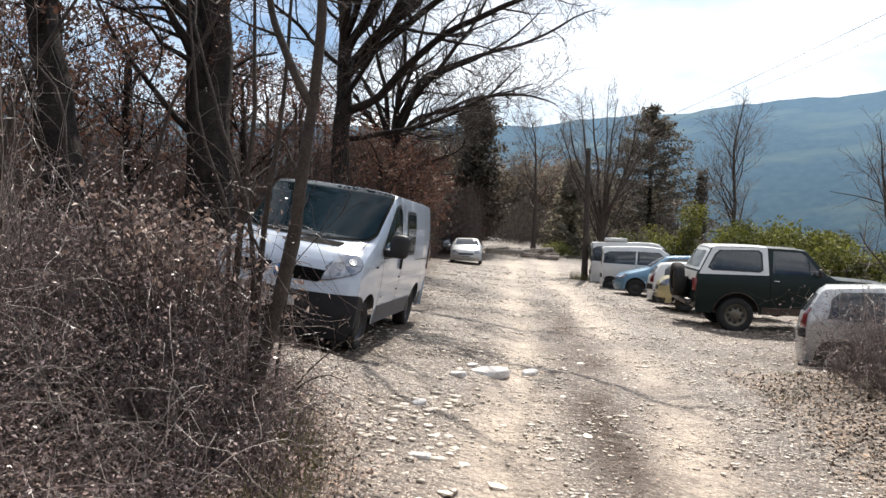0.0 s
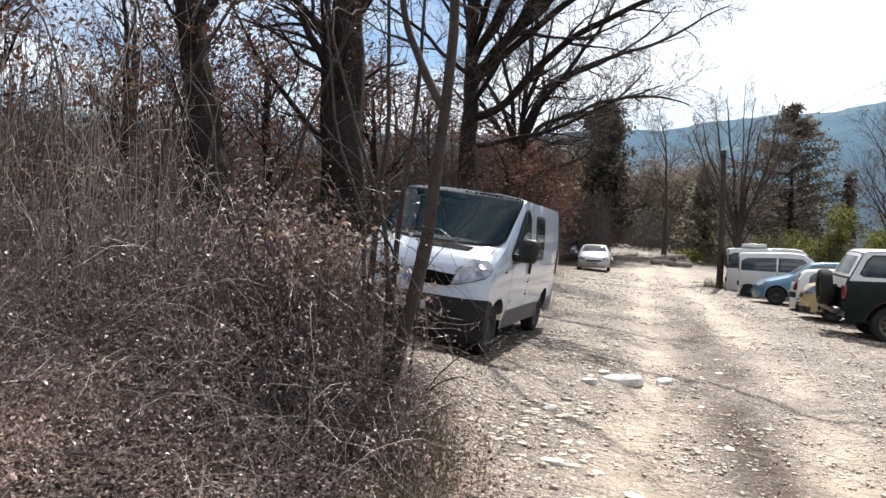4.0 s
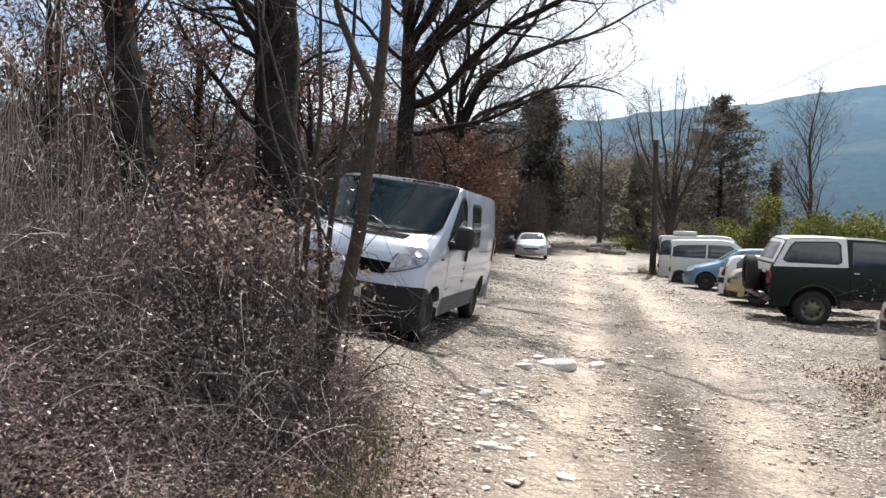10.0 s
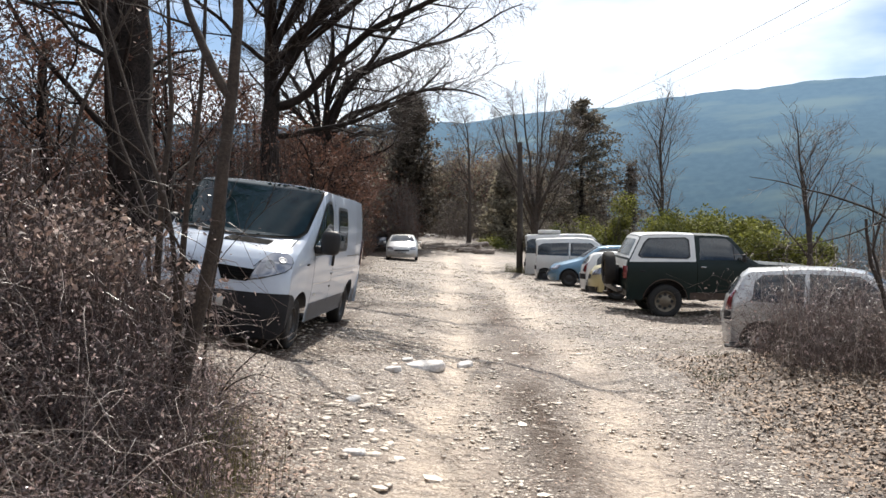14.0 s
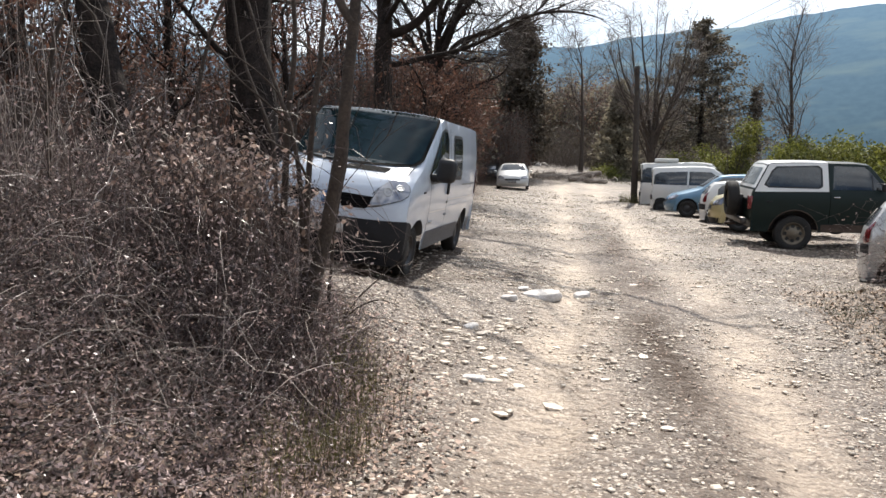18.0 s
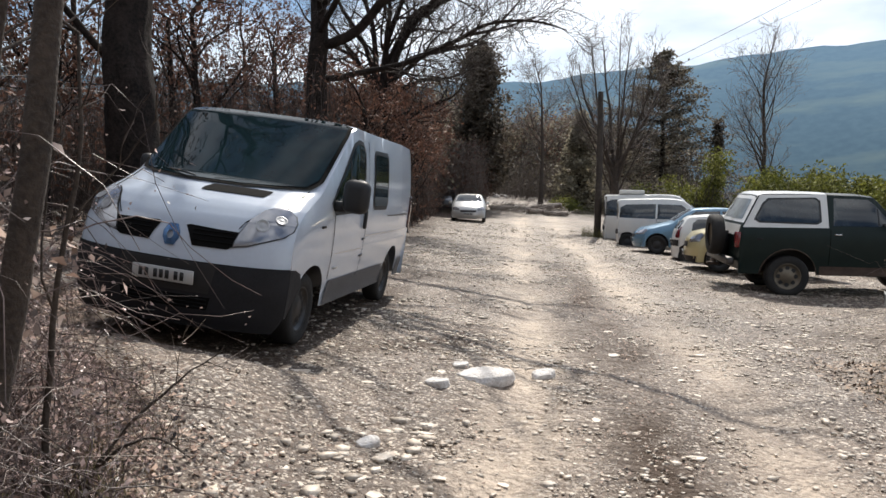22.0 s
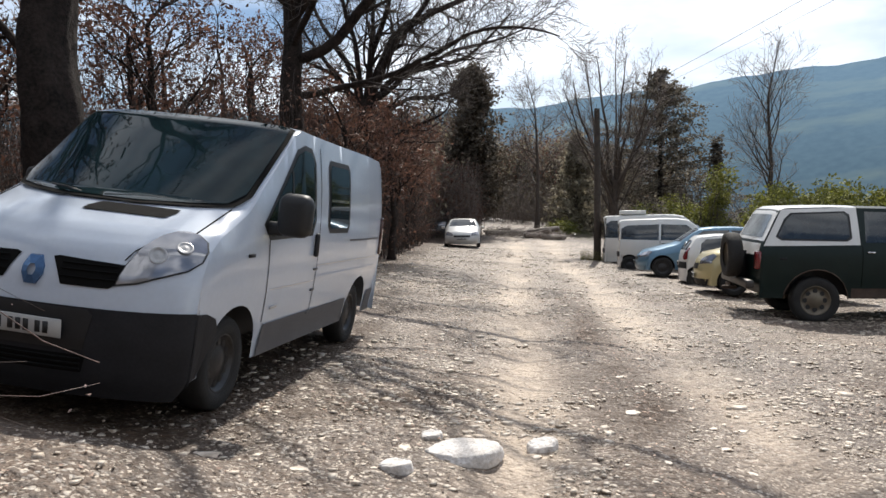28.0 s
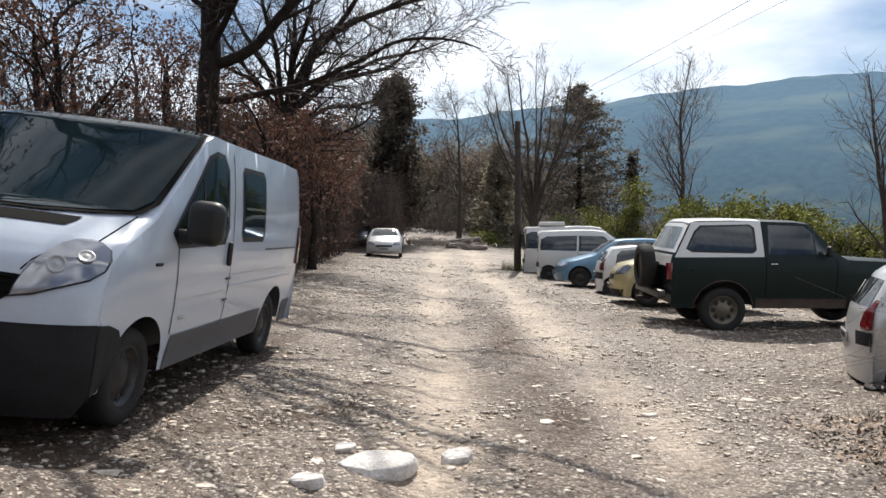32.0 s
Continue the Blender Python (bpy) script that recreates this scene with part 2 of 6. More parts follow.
def ground_material():
    m = bpy.data.materials.new("stony_dirt_road")
    m.use_nodes = True
    n, l = m.node_tree.nodes, m.node_tree.links
    b = n["Principled BSDF"]
    b.inputs["Roughness"].default_value = 0.6
    b.inputs["Specular IOR Level"].default_value = 0.46
    tc = n.new("ShaderNodeTexCoord")
    att = n.new("ShaderNodeAttribute")
    att.attribute_name = "litter"
    trk = n.new("ShaderNodeAttribute")
    trk.attribute_name = "track"

    def tex(scale, detail=5.0):
        t = n.new("ShaderNodeTexNoise")
        t.inputs["Scale"].default_value, t.inputs["Detail"].default_value = scale, detail
        l.new(tc.outputs["Object"], t.inputs["Vector"])
        return t

    def rgb(a, c, fac):
        x = n.new("ShaderNodeMix")
        x.data_type = "RGBA"
        for key, v in (("A", a), ("B", c)):
            if isinstance(v, tuple):
                x.inputs[key].default_value = (*v, 1)
            else:
                l.new(v, x.inputs[key])
        l.new(fac, x.inputs["Factor"])
        return x.outputs["Result"]

    def rng(v, lo, hi):
        r = n.new("ShaderNodeMapRange")
        r.inputs["From Min"].default_value, r.inputs["From Max"].default_value = lo, hi
        l.new(v, r.inputs["Value"])
        return r.outputs["Result"]

    dirt = rgb((0.185, 0.132, 0.095), (0.085, 0.058, 0.041), rng(tex(0.8, 9.0).outputs["Fac"], 0.38, 0.62))
    vor = n.new("ShaderNodeTexVoronoi")
    vor.inputs["Scale"].default_value = 26.0
    l.new(tc.outputs["Object"], vor.inputs["Vector"])
    sep = n.new("ShaderNodeSeparateColor")
    l.new(vor.outputs["Color"], sep.inputs["Color"])
    peb = rng(sep.outputs["Red"], 0.42, 0.62)
    edge = rng(vor.outputs["Distance"], 0.5, 0.3)
    mul = n.new("ShaderNodeMath")
    mul.operation = "MULTIPLY"
    patchy = n.new("ShaderNodeMath")
    patchy.operation = "MULTIPLY"
    l.new(peb, patchy.inputs[0])
    l.new(rng(tex(1.7, 4.0).outputs["Fac"], 0.42, 0.58), patchy.inputs[1])
    l.new(patchy.outputs[0], mul.inputs[0])
    l.new(edge, mul.inputs[1])
    dirt = rgb(dirt, (0.55, 0.50, 0.44), mul.outputs[0])
    fine_v = n.new("ShaderNodeTexVoronoi")
    fine_v.inputs["Scale"].default_value = 62.0
    l.new(tc.outputs["Object"], fine_v.inputs["Vector"])
    fsep = n.new("ShaderNodeSeparateColor")
    l.new(fine_v.outputs["Color"], fsep.inputs["Color"])
    dirt = rgb(dirt, (0.58, 0.50, 0.41), rng(fsep.outputs["Green"], 0.74, 0.9))
    dirt = rgb(dirt, (0.085, 0.062, 0.046), rng(fsep.outputs["Blue"], 0.76, 0.9))
    dirt = rgb(dirt, (0.11, 0.084, 0.066), rng(tex(14.0, 8.0).outputs["Fac"], 0.50, 0.66))
    # worn dusty ruts and the dark crumbly soil between them
    wear = n.new("ShaderNodeMath")
    wear.operation = "MULTIPLY"
    l.new(trk.outputs["Fac"], wear.inputs[0])
    l.new(rng(tex(3.2, 7.0).outputs["Fac"], 0.26, 0.52), wear.inputs[1])
    dirt = rgb(dirt, rgb((0.53, 0.425, 0.325), (0.36, 0.285, 0.215), rng(tex(30.0, 6.0).outputs["Fac"], 0.4, 0.62)), wear.outputs[0])
    # soil between the ruts, and shade darkened into the ground under the van
    soil_and_shade = n.new("ShaderNodeAttribute")
    soil_and_shade.attribute_name = "soil_and_shade"
    damp_and_shade = n.new("ShaderNodeMath")
    damp_and_shade.operation = "MULTIPLY"
    l.new(soil_and_shade.outputs["Fac"], damp_and_shade.inputs[0])
    l.new(rng(tex(7.0, 8.0).outputs["Fac"], 0.18, 0.46), damp_and_shade.inputs[1])
    dirt = rgb(dirt, (0.070, 0.046, 0.031), damp_and_shade.outputs[0])
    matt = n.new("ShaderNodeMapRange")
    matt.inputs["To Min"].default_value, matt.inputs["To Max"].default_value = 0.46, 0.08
    l.new(damp_and_shade.outputs[0], matt.inputs["Value"])
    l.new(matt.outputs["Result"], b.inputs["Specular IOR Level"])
    leaf = rgb((0.13, 0.092, 0.07), (0.05, 0.038, 0.03), rng(tex(9.0).outputs["Fac"], 0.4, 0.6))
    out = rgb(dirt, leaf, att.outputs["Fac"])
    l.new(out, b.inputs["Base Color"])
    bt, bn = tex(14.0, 10.0), n.new("ShaderNodeBump")
    bn.inputs["Strength"].default_value, bn.inputs["Distance"].default_value = 1.0, 0.07
    l.new(bt.outputs["Fac"], bn.inputs["Height"])
    l.new(bn.outputs["Normal"], b.inputs["Normal"])
    return m


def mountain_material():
    # far wooded ridge, a plain distant backdrop with the valley haze painted in
    m = bpy.data.materials.new("haze_painted_ridge")
    m.use_nodes = True
    n, l = m.node_tree.nodes, m.node_tree.links
    b = n["Principled BSDF"]
    b.inputs["Roughness"].default_value = 1.0
    b.inputs["Specular IOR Level"].default_value = 0.0
    tc = n.new("ShaderNodeTexCoord")
    t1, t2 = n.new("ShaderNodeTexNoise"), n.new("ShaderNodeTexNoise")
    t1.inputs["Scale"].default_value, t1.inputs["Detail"].default_value = 0.006, 6
    t2.inputs["Scale"].default_value, t2.inputs["Detail"].default_value = 0.05, 5
    mp = n.new("ShaderNodeMapping")
    mp.inputs["Scale"].default_value = (0.4, 1, 2.2)
    l.new(tc.outputs["Object"], mp.inputs["Vector"])
    l.new(mp.outputs["Vector"], t1.inputs["Vector"])
    l.new(tc.outputs["Object"], t2.inputs["Vector"])
    r1, r2 = n.new("ShaderNodeMapRange"), n.new("ShaderNodeMapRange")
    r1.inputs["From Min"].default_value, r1.inputs["From Max"].default_value = 0.52, 0.66
    r2.inputs["From Min"].default_value, r2.inputs["From Max"].default_value = 0.35, 0.65
    l.new(t1.outputs["Fac"], r1.inputs["Value"])
    l.new(t2.outputs["Fac"], r2.inputs["Value"])
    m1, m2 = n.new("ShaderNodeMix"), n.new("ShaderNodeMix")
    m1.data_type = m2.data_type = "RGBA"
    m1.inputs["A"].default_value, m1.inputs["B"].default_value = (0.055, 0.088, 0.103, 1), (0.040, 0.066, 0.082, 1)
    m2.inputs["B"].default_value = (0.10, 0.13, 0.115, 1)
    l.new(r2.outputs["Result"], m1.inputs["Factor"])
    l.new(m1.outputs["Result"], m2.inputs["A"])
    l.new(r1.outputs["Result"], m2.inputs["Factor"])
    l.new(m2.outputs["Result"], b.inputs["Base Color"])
    # air light of the distance, put in as a blue glow, stronger higher up
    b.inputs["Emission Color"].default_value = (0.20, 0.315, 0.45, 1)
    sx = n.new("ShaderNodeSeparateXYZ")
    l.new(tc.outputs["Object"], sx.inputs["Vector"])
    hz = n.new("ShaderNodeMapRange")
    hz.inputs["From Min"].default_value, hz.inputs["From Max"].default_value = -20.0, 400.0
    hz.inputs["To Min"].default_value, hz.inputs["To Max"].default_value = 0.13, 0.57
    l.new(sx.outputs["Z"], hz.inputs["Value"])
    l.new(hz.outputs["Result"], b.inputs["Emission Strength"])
    return m


# ---- helpers for meshes ----
def part(name, bm, material, parent=None, label="", smooth=True):
    me = bpy.data.meshes.new(name)
    bm.to_mesh(me)
    bm.free()
    return link(name, me, material, parent, label, smooth)


def link(name, me, material, parent=None, label="", smooth=True):
    if smooth:
        me.polygons.foreach_set("use_smooth", [True] * len(me.polygons))
    me.materials.append(material)
    ob = new(name, me)
    if parent:
        ob.parent = parent
    if label:
        ob["label"] = label
    return ob


def raw(name, verts, faces, material, parent=None, label="", smooth=True):
    me = bpy.data.meshes.new(name)
    me.from_pydata(verts, [], faces)
    me.update()
    return link(name, me, material, parent, label, smooth)


def fast(name, verts, quads, material, parent=None, label="", smooth=True):
    """Mesh from numpy arrays; quads may have 3 or 4 columns."""
    verts, quads = np.asarray(verts, np.float32), np.asarray(quads, np.int32)
    me = bpy.data.meshes.new(name)
    k = quads.shape[1]
    me.vertices.add(len(verts))
    me.vertices.foreach_set("co", verts.ravel())
    me.loops.add(quads.size)
    me.loops.foreach_set("vertex_index", quads.ravel())
    me.polygons.add(len(quads))
    me.polygons.foreach_set("loop_start", np.arange(0, quads.size, k, dtype=np.int32))
    me.update(calc_edges=True)
    return link(name, me, material, parent, label, smooth)


def box(bm, size, at, bevel=0.02, seg=2, rot=None):
    r = bmesh.ops.create_cube(bm, size=1.0)
    vs = r["verts"]
    bmesh.ops.scale(bm, vec=size, verts=vs)
    if bevel:
        es = list({e for v in vs for e in v.link_edges})
        out = bmesh.ops.bevel(bm, geom=es, offset=bevel, segments=seg, affect="EDGES", profile=0.5)
        vs = list({v for f in out["faces"] for v in f.verts} | {v for v in vs if v.is_valid})
    if rot:
        bmesh.ops.rotate(bm, cent=(0, 0, 0), matrix=Euler(rot).to_matrix(), verts=vs)
    bmesh.ops.translate(bm, vec=at, verts=vs)


def lathe(bm, prof, axis_at, seg=28):
    """Profile of (radius, x) turned round the x axis."""
    rings = []
    for r, x in prof:
        rings.append([bm.verts.new((axis_at[0] + x, axis_at[1] + r * math.cos(a), axis_at[2] + r * math.sin(a))) for a in (2 * math.pi * i / seg for i in range(seg))])
    for a, b in zip(rings, rings[1:]):
        for i in range(seg):
            bm.faces.new((a[i], a[(i + 1) % seg], b[(i + 1) % seg], b[i]))


def smoothstep(a, b, v):
    t = np.clip((v - a) / (b - a), 0, 1)
    return t * t * (3 - 2 * t)


# ---- ground ----
def wave(x, y):
    return (0.5 * np.sin(0.9 * x + 0.7 * y) + 0.5 * np.sin(1.7 * y - 0.6 * x + 1.3) + 0.4 * np.sin(2.6 * x + 0.4 * y + 2.0) + 0.35 * np.sin(4.3 * x - 3.1 * y))


def left_edge(y):
    """Where the road gives way to the bank under the trees."""
    return np.interp(y, [-16, -7, -5, -4, -2.9, -2.2, -1.6, -1.0, 0, 4, 8, 20, 35, 60], [1.5, 1.3, 1.1, 0.68, 0.25, -0.45, -1.4, -2.1, -2.35, -2.6, -2.4, -3.0, -4.8, -6.5])


def right_edge(y):
    return np.interp(y, [-16, -6, -3, 1.2, 1.9, 2.4, 3.0], [5.0, 5.3, 5.4, 5.05, 5.6, 9.0, 40.0])


def rut(k, y):
    """The middle of the left (0) or right (1) wheel track."""
    return (2.05, 3.68)[k] - (0.064, 0.056)[k] * np.clip(y, -1, 60) + 0.07 * np.sin(0.5 * y + k)


def ground_z(x, y):
    x, y = np.asarray(x, float), np.asarray(y, float)
    z = np.interp(x, [-6, 0, 2, 6.5, 9, 12], [0.39, 0.0, -0.13, -0.33, -0.50, -0.68]) - 0.15 * smoothstep(0.2, -3.5, y) * smoothstep(-1, 1.5, x)
    z = z + 0.012 * wave(x, y) * smoothstep(0.4, 1.5, x)
    z = z + 0.07 * smoothstep(0.0, -1.3, x) * smoothstep(-2.5, -1.0, y) * smoothstep(6.5, 4.5, y)
    z = z + 0.20 * smoothstep(1.0, -0.1, x) * smoothstep(-0.75, -1.5, y) * smoothstep(-6.0, -4.2, y)
    d = left_edge(y) - x
    z = z + 0.30 * smoothstep(0.0, 2.2, d) + 0.5 * smoothstep(3, 14, d)
    d2 = x - right_edge(y)
    z = z + 0.22 * smoothstep(0.0, 1.6, d2) * smoothstep(3.2, 1.0, y)
    z = z - 14.0 * smoothstep(13, 70, x - 0.05 * np.clip(y, 0, 200)) - 60 * smoothstep(60, 500, x) - 70 * smoothstep(140, 800, y) * smoothstep(-60, 60, x)
    z = z + 1.6 * smoothstep(36, 66, y) * smoothstep(9, 1, x)
    # level stand of the off-road car
    st = smoothstep(4.5, 7, y) * smoothstep(13.5, 11.5, y)
    z = z + st * (0.095 * smoothstep(6.9, 9, x) - 0.06 * np.exp(-((x - 6.4) / 1.1) ** 2))
    # two worn wheel tracks
    for k in (0, 1):
        z = z - 0.045 * np.exp(-((x - rut(k, y)) / 0.28) ** 2) * smoothstep(60, 20, y)
    z = z + 0.02 * np.exp(-((x - 2.9 + 0.05 * y) / 0.3) ** 2) * smoothstep(12, 5, y)
    return z


# Mask under the van: fewer stones, and shade put into the ground colour.
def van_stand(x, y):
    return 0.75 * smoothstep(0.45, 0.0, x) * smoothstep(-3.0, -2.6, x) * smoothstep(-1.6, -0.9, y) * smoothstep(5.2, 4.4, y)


def far_road(y):
    """The middle of the track where it climbs away into the wood."""
    return np.interp(y, [40, 46, 52, 60], [-1.0, -2.2, -4.2, -9.0])


def build_ground():
    xs = np.unique(np.concatenate([np.arange(-6, 12, 0.09), np.arange(-30, -6, 0.5), np.arange(12, 40, 0.5), np.geomspace(40, 4500, 26), -np.geomspace(30, 4500, 26)]))
    ys = np.unique(np.concatenate([np.arange(-10, 14, 0.09), np.arange(-30, -10, 0.5), np.arange(14, 70, 0.4), np.geomspace(70, 4800, 26), -np.geomspace(30, 3000, 22)]))
    X, Y = np.meshgrid(xs, ys, indexing="ij")
    Z = ground_z(X, Y)
    near = (np.abs(X) < 12) & (Y > -12) & (Y < 16)
    rng = np.random.default_rng(5)
    rough = rng.normal(0, 1, Z.shape)
    rough = rough + 0.6 * (np.roll(rough, 1, 0) + np.roll(rough, 1, 1))
    Z = Z + near * 0.006 * rough
    nx, ny = X.shape
    idx = np.arange(nx * ny).reshape(nx, ny)
    q = np.stack([idx[:-1, :-1], idx[1:, :-1], idx[1:, 1:], idx[:-1, 1:]], -1).reshape(-1, 4)
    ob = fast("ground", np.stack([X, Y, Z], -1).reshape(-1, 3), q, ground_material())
    lit = np.maximum(smoothstep(-0.25, 0.5, left_edge(Y) - X + 0.25 * wave(X * 1.7, Y * 1.3)), smoothstep(-0.3, 0.5, X - right_edge(Y) + 0.3 * wave(X * 1.5, Y)))
    lit = np.maximum(lit, smoothstep(11, 15, X))
    lit = np.maximum(lit, smoothstep(43.5, 46, Y) * np.clip(0.8 + 0.3 * wave(X, Y * 0.5), 0, 1) * (1 - smoothstep(1.6, 0.5, np.abs(X - far_road(Y))) * smoothstep(60, 57, Y)))
    trk = np.zeros_like(X)
    for k, wd in ((0, 0.34), (1, 0.36)):
        trk = np.maximum(trk, np.exp(-((X - rut(k, Y)) / (wd + 0.012 * np.clip(Y, 0, 30) + 0.10 * (k == 0) * smoothstep(-0.5, -2.0, Y))) ** 2) * (0.85 + 0.4 * wave(X, Y * 0.8)))
    trk = np.clip(trk, 0, 1)
    soil_and_shade = np.exp(-((X - 2.93 + 0.05 * Y - 0.10 * np.sin(1.1 * Y)) / 0.36) ** 2) * smoothstep(-6.5, -4, Y) * smoothstep(16, 5, Y) * np.clip(0.9 + 0.45 * wave(X * 1.3, Y * 0.9), 0, 1)
    # leafy dark patches outside the ruts
    patchy = np.clip(0.6 * wave(X * 0.8, Y * 0.55) + 0.5 * wave(X * 1.9 + 2, Y * 1.3), 0, 1)
    soil_and_shade = np.maximum(soil_and_shade, 0.6 * patchy * smoothstep(-2.5, 0, Y) * smoothstep(44, 20, Y))
    soil_and_shade = np.maximum(soil_and_shade, 0.75 * smoothstep(1.3, 0.2, X - left_edge(Y)) * smoothstep(2, 5, Y))
    soil_and_shade = soil_and_shade * (1 - trk)
    # bare trodden soil where the van stands, darkened to deepen its shade
    soil_and_shade = np.maximum(soil_and_shade, van_stand(X, Y))
    soil_and_shade = np.maximum(soil_and_shade, np.exp(-((X - 1.0 - 0.1 * Y) / 0.6) ** 2) * smoothstep(0.2, 1.0, wave(X, Y * 1.2)) * smoothstep(8, 3, Y) * smoothstep(-3, -1, Y))
    for nm, arr in (("litter", lit), ("track", trk), ("soil_and_shade", soil_and_shade)):
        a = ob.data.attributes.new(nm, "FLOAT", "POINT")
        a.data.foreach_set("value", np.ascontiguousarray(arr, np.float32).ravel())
    return tagged(ob, "pale stony dirt track with worn wheel ruts and leaf litter at its edges", "ground", kind="structure")


def build_mountain():
    az = np.radians(np.linspace(-75, 80, 220))
    el_pts = ([-75, -40, -12, -2, 4, 10, 16, 19, 23, 28, 40, 60, 80], [7.5, 7.8, 8.0, 8.6, 9.2, 9.7, 10.2, 10.45, 10.45, 10.2, 10.2, 10, 9])
    el = np.radians(np.interp(np.degrees(az), *el_pts) + 0.10 * np.sin(az * 34) + 0.06 * np.sin(az * 71 + 1) + 0.035 * np.sin(az * 160))
    rows = []
    for k in np.linspace(0, 1, 26):
        dist = 1500 + 900 * k
        top = 2400 * np.tan(el)
        h = -95 + (top + 95) * k ** 0.9
        wob = 40 * np.sin(az * 23 + 5 * k) * (1 - k) * k * 2
        rows.append(np.stack([2.4 + (dist + wob) * np.sin(az), -5 + (dist + wob) * np.cos(az), h], -1))
    g = np.array(rows)
    nk, na = g.shape[:2]
    idx = np.arange(nk * na).reshape(nk, na)
    q = np.stack([idx[:-1, :-1], idx[:-1, 1:], idx[1:, 1:], idx[1:, :-1]], -1).reshape(-1, 4)
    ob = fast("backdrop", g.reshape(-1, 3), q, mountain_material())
    return tagged(ob, "long wooded mountain ridge, its blue distance haze painted in", "mountain", kind="structure")


build_ground()
build_mountain()


# ---- vehicles ----
class Shell:
    """A car body: an outline ribbon over nose, roof and tail, and two sides below it.
    outline rows: y, z, half width, bow (how far the corner lies behind the middle), drop (how far it lies below)."""

    def __init__(self, outline, belt, plan, sill, wheels, arch, tuck=0.05, power=2.4, wheel_z=0.32):
        self.o = np.array(outline, float)
        self.belt, self.plan, self.sill, self.wheels, self.arch, self.tuck, self.power, self.wz = belt, plan, sill, wheels, arch, tuck, power, wheel_z
        cy, cz = self.o[:, 0] + self.o[:, 3], self.o[:, 1] - self.o[:, 4]
        top = int(np.argmax(cz))
        cy = np.concatenate([np.maximum.accumulate(cy[: top + 1]), cy[top + 1 :]])
        cy = np.maximum.accumulate(cy + np.arange(len(cy)) * 1e-4)
        self.cy, self.cz, self.cw = cy, cz, self.o[:, 2]

    def ribbon(self, s, u, off=0.0):
        """Point at outline place s (index, may lie between) and breadth u in -1..1."""
        def at(s, u):
            y, z, w, bow, drop = (np.interp(s, np.arange(len(self.o)), self.o[:, k]) for k in range(5))
            c = min(abs(u), 1.0)
            return np.array([w * u, y + bow * (0.55 * c**2.3 + 0.45 * (1 - math.sqrt(1 - c * c))), z - drop * c**4])
        p = at(s, u)
        if off:
            ds, du = at(min(s + 0.02, len(self.o) - 1), u) - at(max(s - 0.02, 0), u), at(s, u + 0.01) - at(s, u - 0.01)
            nrm = np.cross(du, ds)
            p = p + nrm / (np.linalg.norm(nrm) + 1e-9) * off
        return p

    def side(self, y, z, off=0.0):
        zu, wc = np.interp(y, self.cy, self.cz), np.interp(y, self.cy, self.cw)
        wy = np.interp(y, *self.plan)
        zb = min(self.belt, zu - 0.2)
        if z >= zb:
            t = min(max((z - zb) / max(zu - zb, 1e-3), 0), 1)
            x = wy - (wy - wc) * t ** self.power
        else:
            x = wy - self.tuck * min((zb - z) / 0.5, 1.3) ** 2
        return np.array([x + off, y, z])

    def lower(self, y):
        z = self.sill
        for c in self.wheels:
            if abs(y - c) < self.arch:
                z = max(z, self.wz + math.sqrt(self.arch**2 - (y - c) ** 2))
        return z

    def body(self, bm, n_across=15):
        s_all = np.concatenate([np.linspace(i, i + 1, 4)[:-1] for i in range(len(self.o) - 1)] + [[len(self.o) - 1]])
        us = np.sin(np.linspace(-math.pi / 2, math.pi / 2, n_across))
        grid(bm, [[self.ribbon(s, u) for u in us] for s in s_all])
        ys = set(np.linspace(self.cy[0], self.cy[-1], 60)) | set(self.cy)
        for c in self.wheels:
            ys |= set(c + self.arch * np.sin(np.linspace(-math.pi / 2, math.pi / 2, 17)))
        ys = sorted(y for y in ys if self.cy[0] <= y <= self.cy[-1])
        for sg in (1, -1):
            rows = []
            for y in ys:
                zu = np.interp(y, self.cy, self.cz)
                lo = min(self.lower(y), zu)
                col = [self.side(y, lo + (zu - lo) * k) for k in np.linspace(0, 1, 12)]
                rows.append([(p[0] * sg, p[1], p[2]) for p in col])
            grid(bm, rows)


def grid(bm, rows):
    vs = [[bm.verts.new(p) for p in r] for r in rows]
    for a, b in zip(vs, vs[1:]):
        for i in range(len(a) - 1):
            try:
                bm.faces.new((a[i], a[i + 1], b[i + 1], b[i]))
            except ValueError:
                pass


def poly_span(poly, v):
    hits = []
    for (a0, b0), (a1, b1) in zip(poly, poly[1:] + poly[:1]):
        if min(a0, a1) - 1e-9 <= v <= max(a0, a1) + 1e-9 and abs(a1 - a0) > 1e-9:
            hits.append(b0 + (b1 - b0) * (v - a0) / (a1 - a0))
    return min(hits), max(hits)


def patch(bm, poly, f, n=14, m=7):
    """A sheet over a convex outline, laid on a surface by f(a, b)."""
    lo, hi = min(p[0] for p in poly), max(p[0] for p in poly)
    av = sorted(set(np.linspace(lo + 1e-4, hi - 1e-4, n)) | {min(max(p[0], lo + 1e-4), hi - 1e-4) for p in poly})
    rows = []
    for a in av:
        b0, b1 = poly_span(poly, a)
        rows.append([f(a, b0 + (b1 - b0) * k / m) for k in range(m + 1)])
    grid(bm, rows)


def solid(bm, depth):
    """Gives a sheet some thickness, inwards."""
    bmesh.ops.recalc_face_normals(bm, faces=bm.faces)
    bmesh.ops.solidify(bm, geom=list(bm.faces), thickness=depth)


